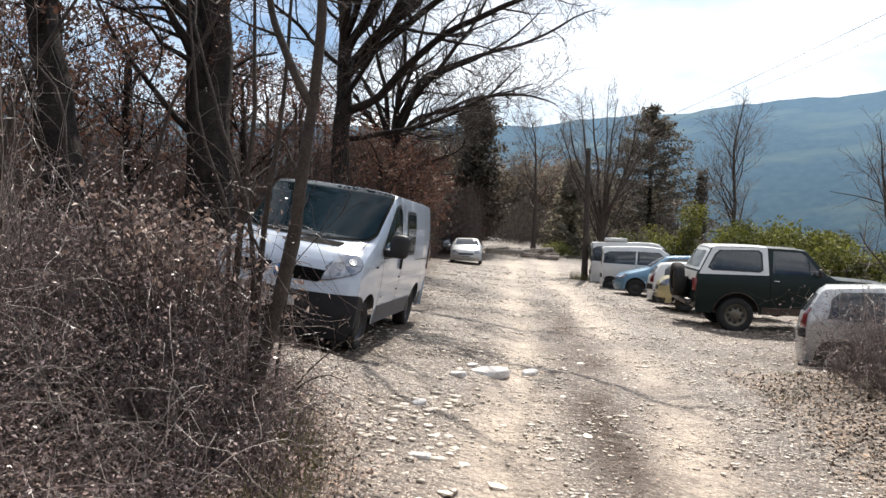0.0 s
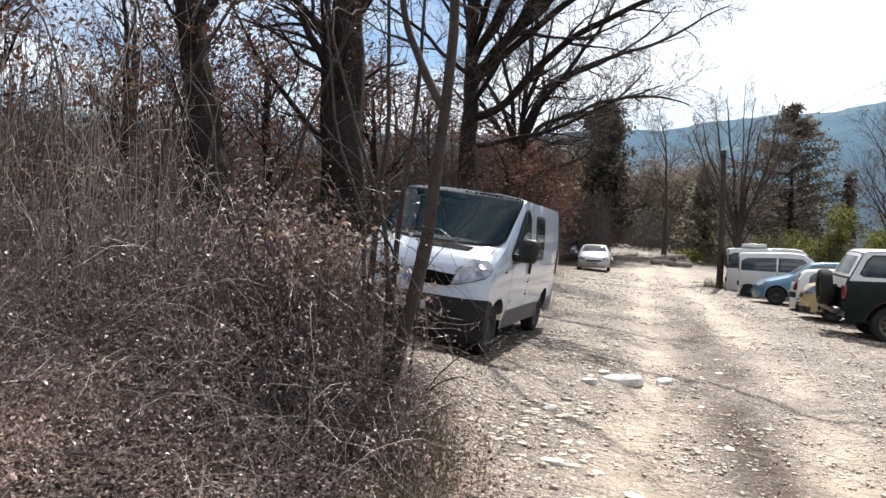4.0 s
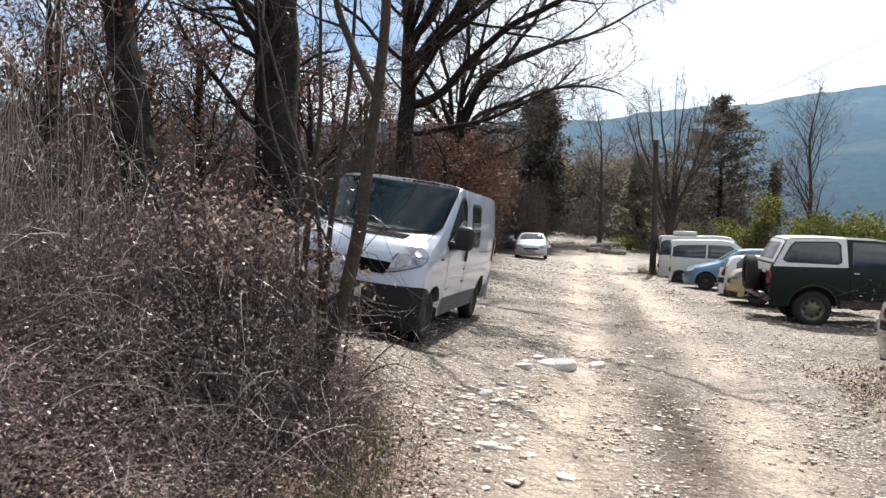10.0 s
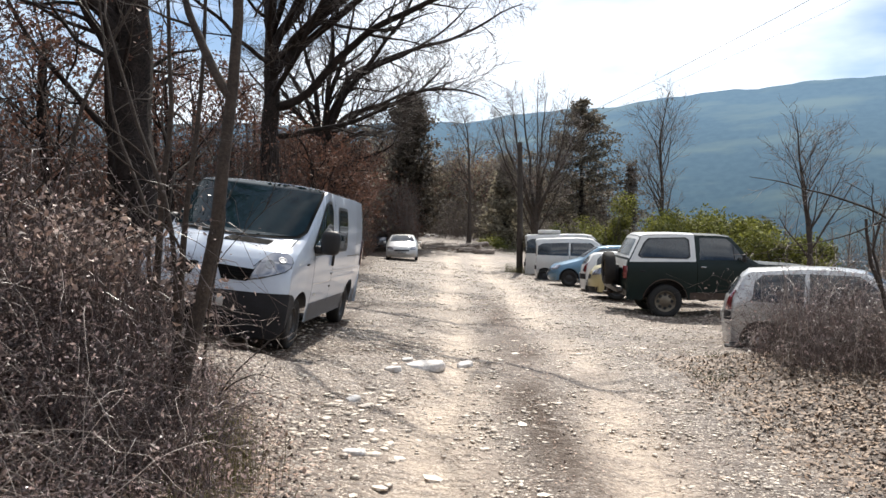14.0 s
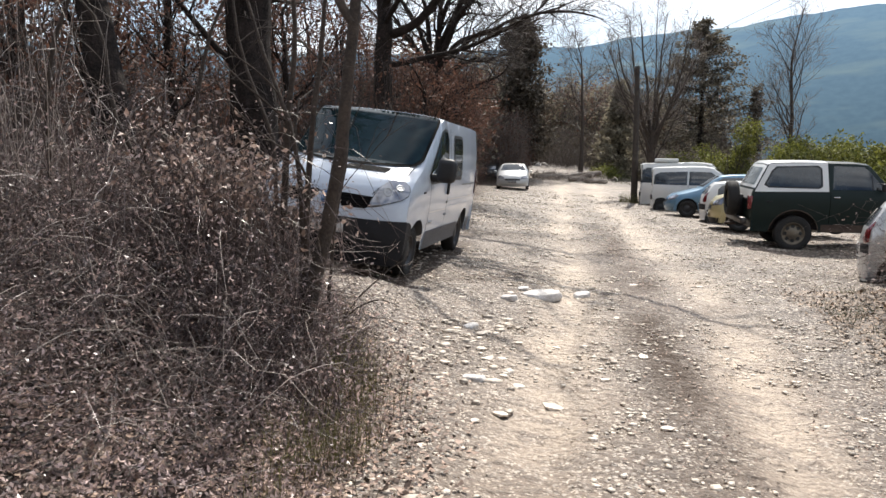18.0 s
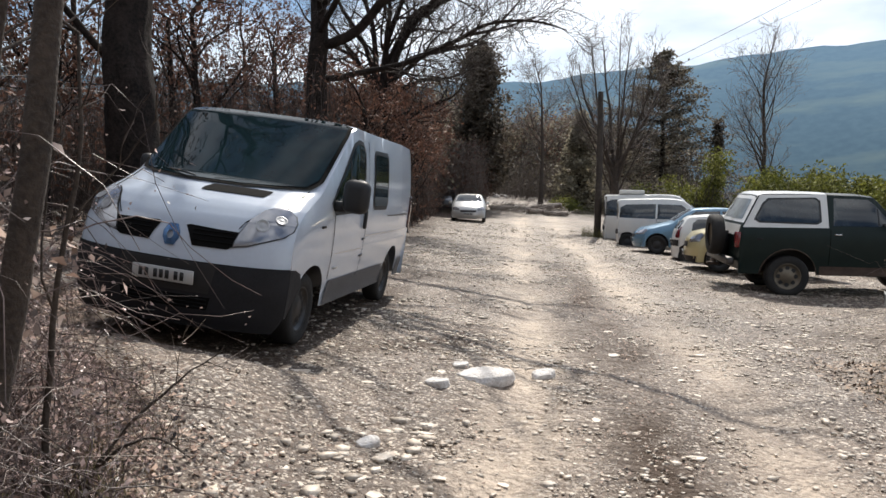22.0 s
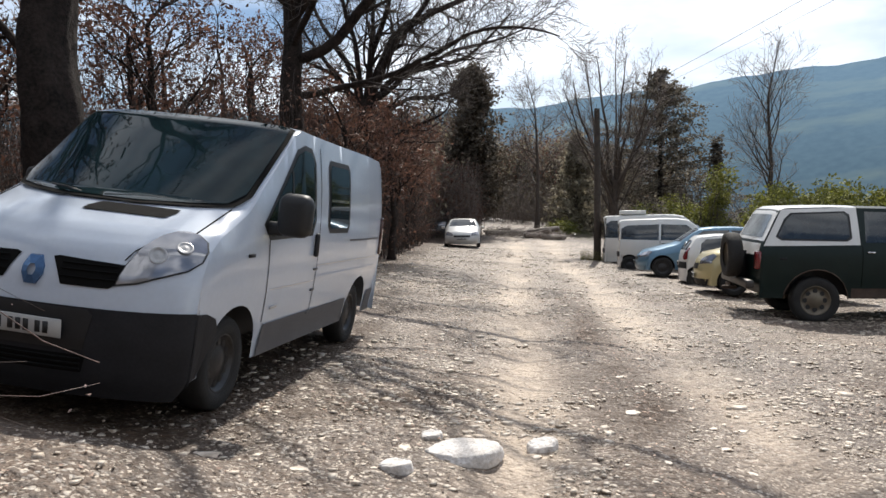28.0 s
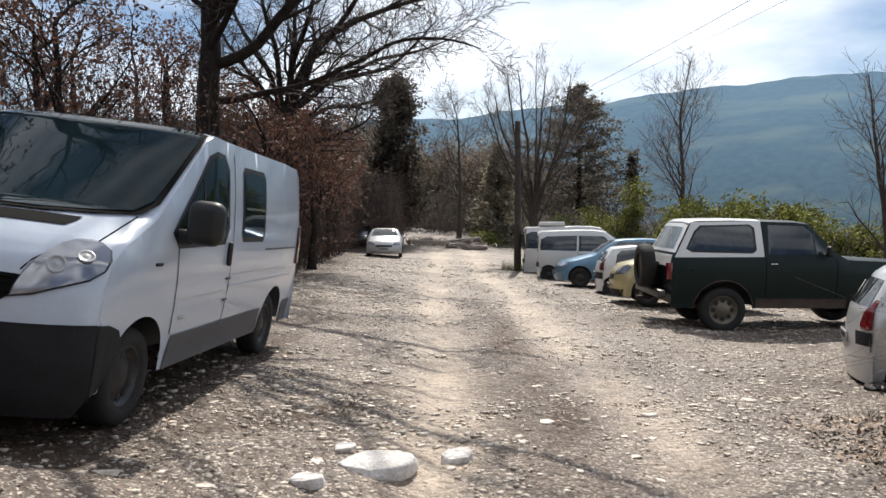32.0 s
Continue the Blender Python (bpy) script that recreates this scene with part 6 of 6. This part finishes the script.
    grass("bank_grass", "olive grass leaning out from the foot of the bank", 6500, (-0.4, 1.6, -6.6, -3.6), lambda x, y, r: (np.abs(left_edge(y) - x - 0.12) < 0.2 + 0.1 * r.normal(0, 1, len(x))) & (wave(x * 2.2, y * 2.4) > -0.2), M["olive_grass"], 114, (0.10, 0.34))
    grass("green_grass", "short green grass tufts on the edge of the mound", 5200, (4.8, 8.0, -1.0, 2.8), lambda x, y, r: (np.abs(x - right_edge(y) - 0.1) < 0.3) & (wave(x * 2, y * 2) > 0.1), M["green_grass"], 112, (0.05, 0.17))
    grass("pole_grass", "rough olive grass round the foot of the pole", 700, (2.9, 4.1, 26.2, 27.4), None, M["olive_grass"], 115, (0.15, 0.5))
    grass("roadside_grass", "rank green grass beyond the logs", 1800, (1.6, 4.2, 47, 56), None, M["green_grass"], 113, (0.15, 0.4))


def conifer(name, at, h, w, label, seed, mat_leaf="needle", low=0.08, round_top=False, n=9000, size=0.22):
    rng = np.random.default_rng(seed)
    t = new(name)
    t.location = (at[0], at[1], float(ground_z(*at)) - 0.1)
    tubes("trunk", [(resample([(0, 0, 0), (0, 0, h * 0.5), (0.05, 0, h * 0.96)], 8), np.linspace(0.02 * h, 0.02, 8))], 8, M["bark"], t)
    br = []
    lob = rng.random(12) * 0.55 + 0.7
    for i in range(int(110 + h * 9)):
        f = low + (0.985 - low) * rng.random() ** (1.0 if round_top else 1.25)
        a = 2 * math.pi * rng.random()
        if round_top:
            rad = w * (0.16 + 0.84 * min(1.0, (1 - f) * 1.5) ** 0.6) * (0.6 + 0.45 * rng.random()) * lob[int(f * 5 + a) % 12]
        else:
            rad = w * (1 - f) ** 0.9 * (0.6 + 0.5 * rng.random()) + 0.15
        d = np.array([math.cos(a), math.sin(a), 0.5 if round_top else 0.05 + 0.3 * f])
        br.append((bend(rng, (0, 0, f * h), d, rad, 5, 0.08, 0.06 if round_top else -0.03), np.linspace(0.03, 0.008, 5)))
    tubes("bough_mass", br, 4, M["bark"], t)["kind"] = "stuff"
    leaf_quads("needle_foliage", along(rng, br, n // len(br), 0.16 if not round_top else 0.24), size, rng, M[mat_leaf], t, flat=0.3, aspect=0.55)["kind"] = "stuff"
    return tagged(t, label, "tree")


def shrub(name, at, h, w, label, seed, n=6000, size=0.13, group=""):
    rng = np.random.default_rng(seed)
    t = new(name)
    t.location = (at[0], at[1], float(ground_z(*at)) - 0.05)
    br = []
    for i in range(90):
        a, f = 2 * math.pi * rng.random(), rng.random()
        d = np.array([math.cos(a) * (0.3 + f), math.sin(a) * (0.3 + f), 1.5 - 0.9 * f])
        br.append((bend(rng, rng.normal(0, 0.12 * w, 3) * np.array([1, 1, 0]), d / np.linalg.norm(d), (h * (1 - 0.35 * f)) * (0.6 + 0.5 * rng.random()) + f * w * 0.25, 6, 0.12, 0.02), np.linspace(0.022, 0.005, 6)))
    tubes("stem_mass", br, 4, M["bark2"], t)["kind"] = "stuff"
    lumps = []
    for i in range(16):
        c = np.array([rng.normal(0, w * 0.36), rng.normal(0, w * 0.36), h * (0.25 + 0.62 * rng.random())])
        d = rng.normal(0, 1, (n // 16, 3))
        d /= np.linalg.norm(d, axis=1, keepdims=True)
        lumps.append(c + d * (0.35 + 0.4 * rng.random()) * rng.uniform(0.35, 1.25, (n // 16, 1)))
    p = np.concatenate(lumps)
    leaf_quads("foliage", p[p[:, 2] > 0.05], size, rng, M["laurel"], t, flat=0.2, aspect=0.5)["kind"] = "stuff"
    return tagged(t, label, "shrub", group)


def background():
    conifer("cypress", (-3.8, 46), 10.8, 2.9, "dense dark brown-green conifer with ragged top beyond the scrub", 201, round_top=True, n=17000, size=0.26)
    conifer("spruce", (10.0, 62), 14.6, 11.0, "tall broad grey-brown spruce behind the parked cars", 202, "spruce", 0.03, n=30000, size=0.24)
    conifer("spruce", (3.1, 56), 7.6, 2.9, "dull green young conifer at the end of the track", 203, "cedar", 0.03, n=7000, size=0.3)
    conifer("slim_cypress", (14.1, 60), 8.9, 0.5, "slim dark cypress on the far slope", 204, round_top=True, n=2500, size=0.25)
    fan = []
    rf = np.random.default_rng(17)
    for i in range(13):
        a, c = (i - 6) / 6 + 0.06 * rf.normal(), 0.8 * rf.normal()
        top = 9.9 - 2.2 * abs(a) + 0.4 * rf.normal()
        fan.append(([(0, 0, 1.7 + 0.5 * (i % 4)), (a * 0.8, 0.3 * c, 3.6 + 0.3 * (i % 3)), (a * 2.0, 0.7 * c, 6.0), (a * 2.7, c, top)], 0.06 + 0.03 * (i % 3)))
    tree("bare_ash", (4.5, 32), [(0, 0, 0), (0.02, 0, 1.8), (0, 0, 3.6)], 0.20, fan, "bare ash whose limbs fan upwards beside the pole", 211, (13, 7), (1.5, 0.8), "bark2", "hazed_twig", tip=0.8, lift=0.10, third=2, thin=0.007, wild=0.5)
    tree("bare_ash", (9.5, 24.4), [(0, 0, 0), (0.05, 0, 3), (-0.05, 0.1, 6.2)], 0.12, 14, "small bare tree behind the laurel hedge", 212, (7, 5), (1.4, 0.7), "bark2", "hazed_twig", lift=0.07, third=2, thin=0.006, wild=0.5, ang=0.6, wiggle=0.08)
    tree("bare_ash", (11.4, 13.4), [(0, 0, 0), (0.05, 0, 2), (-0.2, 0.1, 4.2)], 0.10, 13, "small bare tree at the edge of the parking place", 213, (5, 4), (1.2, 0.6), "bark2", "hazed_twig", lift=0.07, third=2, thin=0.006, wild=0.5, ang=0.6, wiggle=0.08)
    tree("bare_ash", (0.2, 52), [(0, 0, 0), (0.1, 0, 4), (-0.1, 0.1, 8.5)], 0.16, 11, "leafless tree by the bend of the track", 214, (9, 6), (1.5, 0.8), "bark2", "hazed_twig", lift=0.05, third=2, thin=0.01)
    for i, (x, y, h, w) in enumerate([(7.9, 27.6, 4.2, 3.0), (9.4, 23.2, 3.3, 2.4), (10.3, 20.6, 3.0, 2.2), (11.3, 18.4, 2.9, 2.3), (12.1, 16.6, 2.3, 1.8), (11.6, 22.0, 3.0, 2.3)]):
        shrub("laurel_bush", (x, y), h, w, "bright green laurel bush in the hedge behind the cars", 220 + i, 13000, 0.12, "laurel hedge")
    shrub("low_bush", (2.2, 50.5), 0.6, 0.9, "low green bush beside the felled logs", 240, 3000, 0.14)
    # woods that close the view
    rng = np.random.default_rng(9)
    br, lv = [], []
    for i in range(330):
        if i < 210:
            x, y = rng.uniform(-16, 13), rng.uniform(66, 92)
        elif i < 260:
            x, y = rng.uniform(-14, -5.5), rng.uniform(38, 66)
        else:
            x, y = rng.uniform(20, 60), rng.uniform(26, 100)
        if abs(x - far_road(y)) < 2.2 and y < 60:
            continue
        h = rng.uniform(5.0, 9.0) if i < 260 else rng.uniform(3.0, 5.5)
        z = float(ground_z(x, y)) - 0.2
        tr = bend(rng, (x, y, z), (0, 0, 1), h, 6, 0.05, 0.05)
        br.append((tr, np.linspace(0.12, 0.02, 6)))
        sub = offshoots(rng, tr, 0.12, 0.02, 26, 0.06, 0.8, h * 0.36, 6, 0.15, 0.04)
        br += sub
        if i < 260:
            lv.append(along(rng, sub, 16, 0.35))
    for i in range(70):
        # unseen trees added on the open side behind the viewer to cut sky light
        x, y = rng.uniform(-16, 18), rng.uniform(-26, -14.5)
        h = rng.uniform(6.0, 10.0)
        tr = bend(rng, (x, y, float(ground_z(x, y)) - 0.2), (0, 0, 1), h, 6, 0.05, 0.05)
        br.append((tr, np.linspace(0.14, 0.02, 6)))
        sub = offshoots(rng, tr, 0.14, 0.02, 26, 0.05, 0.8, h * 0.34, 6, 0.15, 0.04)
        br += sub
        lv.append(along(rng, sub, 22, 0.3))
    tagged(tubes("far_woods", br, 3, M["hazed_twig"]), "bare brown woods at the end of the track, with unseen trees added behind the viewer", "trees", kind="stuff")
    lv = np.concatenate(lv)
    pick = rng.random(len(lv)) < 0.45
    tagged(leaf_quads("far_foliage", lv[pick], 0.26, rng, M["red_leaf"]), "withered brown foliage of the far woods", "leaves", kind="stuff")
    tagged(leaf_quads("far_evergreens", lv[~pick], 0.26, rng, M["cedar"]), "dull green foliage of the far woods", "leaves", kind="stuff")


def pole_and_wires():
    p = new("utility_pole")
    z = float(ground_z(3.56, 26.9)) - 0.25
    p.location = (3.56, 26.9, z)
    tubes("post", [(resample([(0, 0, 0), (0.01, 0, 3), (-0.02, 0, 6.3)], 8), np.linspace(0.155, 0.11, 8))], 14, M["pole"], p, "dark weathered wooden post")
    bm = bmesh.new()
    box(bm, (0.06, 0.16, 0.10), (0, -0.12, 6.05), 0.01, 1)
    part("bracket", bm, M["rust"], p)
    tagged(p, "weathered wooden utility pole beside the track", "pole")
    for dx, dz in ((-0.2, 0.0), (0.2, -0.18)):
        a, b = V3(3.56 + dx, 26.8, z + 6.15), V3(17.5 + dx * 3, -10.0, 9.6 + dz)
        t = np.linspace(0, 1, 40)[:, None]
        pts = a + (b - a) * t - np.array([0, 0, 1.0]) * (0.55 * 4 * t * (1 - t))
        ob = tubes("overhead_wire", [(pts, np.full(40, 0.007 if dx < 0 else 0.0045))], 5, M["wire"])
        tagged(ob, "thin dark overhead wire running from the wooden pole", "wire")


def logs():
    rng = np.random.default_rng(31)
    for i, (x, y, ln, a, up) in enumerate(LOGS):
        r = 0.11 + 0.08 * rng.random()
        bm = bmesh.new()
        tube_into(bm, [(-ln / 2, 0, 0), (-ln * 0.2, 0.03, 0.01), (ln * 0.2, -0.02, 0), (ln / 2, 0, 0)], r, 10)
        ob = part("log", bm, M["log"])
        ob.matrix_world = pose(x, y, float(ground_z(x, y)) + r * 0.85 + ln / 2 * math.sin(radians(up)), 0, -up, a - 90)
        tagged(ob, "felled grey log lying beside the track", "log", "felled logs")


# ---- stones ----
def stone_mesh(rng, flat=0.5):
    bm = bmesh.new()
    bmesh.ops.create_icosphere(bm, subdivisions=1, radius=1.0)
    for v in bm.verts:
        v.co *= 0.4 + 0.95 * rng.random()
        v.co.z = (0.30 + 0.14 * rng.random()) * flat if v.co.z > 0 else -0.7 * flat
        v.co.x *= 1.3
    vs = np.array([v.co[:] for v in bm.verts])
    fs = np.array([[v.index for v in f.verts] for f in bm.faces])
    bm.free()
    return vs, fs


def gravel():
    rng = np.random.default_rng(77)
    shapes = [stone_mesh(rng, 0.25 + 0.55 * rng.random()) for _ in range(16)]
    xs, ys, ss = [], [], []

    def strew(n, area, size, keep):
        x = area[0] + (area[1] - area[0]) * rng.random(n)
        y = area[2] + (area[3] - area[2]) * rng.random(n)
        ok = keep(x, y)
        x, y = x[ok], y[ok]
        xs.append(x), ys.append(y), ss.append(size * (0.4 + rng.random(len(x)) ** 7 * 2.8))
    def road(x, y):
        in_rut = np.maximum(np.exp(-((x - rut(0, y)) / 0.30) ** 2), 0.8 * np.exp(-((x - rut(1, y)) / 0.30) ** 2))
        between = np.exp(-((x - 2.93 + 0.05 * y) / 0.34) ** 2) * (y < 8)
        return (x - left_edge(y) > -0.3) & (right_edge(y) - x > -0.2) & (rng.random(len(x)) > 0.9 * van_stand(x, y)) & (wave(x * 1.1, y * 1.1) + 0.6 * wave(x * 2.7 + 3, y * 2.5) + rng.normal(0, 0.7, len(x)) > 1.5 * in_rut + 0.9 * between - 0.25)
    strew(70000, (-0.5, 5.6, -8.2, 2.5), 0.0085, road)
    strew(52000, (-3, 9, 0, 12), 0.0125, road)
    strew(20000, (-4, 10, 10, 34), 0.026, road)
    strew(6000, (0.8, 5.3, -7.2, 2.5), 0.013, road)
    strew(3200, (-2, 7, 1, 14), 0.022, road)
    strew(1300, (0.6, 2.0, -6.5, -1.0), 0.019, road)
    strew(420, (0.95, 1.95, -4.3, -1.4), 0.020, lambda x, y: wave(x * 2.0, y * 1.7) + rng.normal(0, 0.7, len(x)) > 0.3)
    x, y, s = np.concatenate(xs), np.concatenate(ys), np.concatenate(ss)
    V, F, off = [], [], 0
    pick = rng.integers(0, 16, len(x))
    for k, (vs, fs) in enumerate(shapes):
        m = pick == k
        n = int(m.sum())
        a = 2 * np.pi * rng.random(n)
        c, d = np.cos(a)[:, None], np.sin(a)[:, None]
        px = (vs[None, :, 0] * c - vs[None, :, 1] * d) * s[m][:, None] + x[m][:, None]
        py = (vs[None, :, 0] * d + vs[None, :, 1] * c) * s[m][:, None] + y[m][:, None]
        pz = vs[None, :, 2] * s[m][:, None] + (ground_z(x[m], y[m]) + s[m] * 0.01 + 0.002)[:, None]
        V.append(np.stack([px, py, pz], -1).reshape(-1, 3))
        F.append((fs[None] + off + (np.arange(n) * len(vs))[:, None, None]).reshape(-1, 3))
        off += n * len(vs)
    tagged(fast("gravel", np.concatenate(V), np.concatenate(F), M["stone"], smooth=False), "loose pale limestone chips strewn over the track", "gravel", kind="stuff")


def rock(at, size, seed, label, rough=False):
    rng = np.random.default_rng(seed)
    bm = bmesh.new()
    bmesh.ops.create_icosphere(bm, subdivisions=1 if rough else 4, radius=1.0)
    ph = rng.normal(0, 1, (9, 3))
    # flat breaks on random sides, then lumps
    cuts = [(Vector(rng.normal(0, 1, 3)).normalized(), rng.uniform(0.62, 0.9)) for _ in range(9 if rough else 5)]
    for v in bm.verts:
        for nrm, dist in cuts:
            over = v.co.dot(nrm) - dist
            if over > 0:
                v.co -= nrm * over * 0.85
        n = sum(math.sin(v.co.dot(Vector(p)) * (2.0 + 0.9 * k) + p[0] * 5) / (1 + 0.5 * k) for k, p in enumerate(ph)) * 0.035
        v.co *= 1 + n + rng.normal(0, 0.16 if rough else 0.018)
        v.co.z = min(max(v.co.z, -0.35), 0.42 + 0.16 * v.co.x + 0.12 * v.co.y + 0.9 * n) * 1.1
        if not rough:
            # blunt ends
            v.co.x, v.co.y = (math.copysign(abs(c) ** 0.72, c) for c in (v.co.x, v.co.y))
        v.co.x *= size[0] / 2
        v.co.y *= size[1] / 2
        v.co.z *= size[2]
    ob = part("rock", bm, M["stone"] if rough else M["rock"], smooth=not rough)
    ob.matrix_world = pose(at[0], at[1], float(ground_z(at[0], at[1])) + size[2] * 0.02, 0, 0, at[2] if len(at) > 2 else rng.uniform(0, 180))
    return tagged(ob, label, "rock", "rocks on the track")


def rocks():
    for (x, y, a), size, seed in [((1.73, -0.36, -12), (0.48, 0.38, 0.10), 11), ((1.40, -0.72, -30), (0.21, 0.15, 0.08), 2), ((2.20, -0.04, 30), (0.20, 0.16, 0.09), 3), ((1.50, -0.12, 10), (0.15, 0.11, 0.06), 7), ((1.50, -3.62, -20), (0.20, 0.11, 0.05), 4), ((1.20, -2.05, 40), (0.15, 0.12, 0.06), 6)]:
        rock((x, y, a), size, seed, "pale limestone rock lying embedded in the track")
    for i, (x, y, w) in enumerate([(-5.2, 57.5, 0.7), (-4.4, 58.2, 0.5), (-3.6, 57.2, 0.8), (-2.9, 58.0, 0.5), (-3.2, 59.0, 0.6)]):
        rock((x, y), (w, w * 0.8, w * 0.6), 300 + i, "pale boulder beside the far bend of the track")
    for i, (x, y, s) in enumerate(CHIPS):
        rock((x, y), (s * 1.5, s, s * 0.22), 60 + i, "angular pale limestone lump beside the wheel rut", True)
    ob = rock((6.36, 3.2, 20), (0.30, 0.22, 0.12), 9, "dark stone lying behind the rear wheel of the silver car")
    ob.data.materials[0] = M["tyre"]
    rng = np.random.default_rng(12)
    for i in range(60):
        y = rng.uniform(-7.2, 3.0)
        x = rng.uniform(0.9, 5.0)
        if x < float(left_edge(y)) + 0.1:
            continue
        s = 0.045 + 0.08 * rng.random() ** 3
        rock((x, y), (s * 1.5, s, s * 0.18), 100 + i, "small pale limestone lump on the track", True)


LOGS = [(-1.6, 46.8, 2.8, 110, 0), (-2.3, 47.6, 1.9, 75, 6), (0.4, 46.5, 2.6, 150, 0), (0.9, 47.2, 2.2, 60, 12), (1.5, 45.8, 1.7, 120, 0), (0.2, 48.0, 3.0, 100, 8), (1.1, 46.2, 1.2, 20, 20), (-0.4, 48.6, 1.8, 165, 0)]
CHIPS = [(1.52, -3.0, 0.11), (1.63, -2.95, 0.09), (1.42, -2.75, 0.10), (1.85, -3.6, 0.12), (2.15, -4.0, 0.13), (1.36, -2.2, 0.12), (1.5, -1.75, 0.10), (2.9, -4.35, 0.10), (1.2, -3.3, 0.09), (1.05, -3.2, 0.07), (2.05, -2.3, 0.08), (2.5, -3.3, 0.07), (1.3, -2.55, 0.08), (1.7, -2.4, 0.07), (0.9, -0.9, 0.10), (2.6, -1.2, 0.08), (0.35, -0.9, 0.12)]
wood_left()
growth()
background()
pole_and_wires()
logs()
gravel()
rocks()
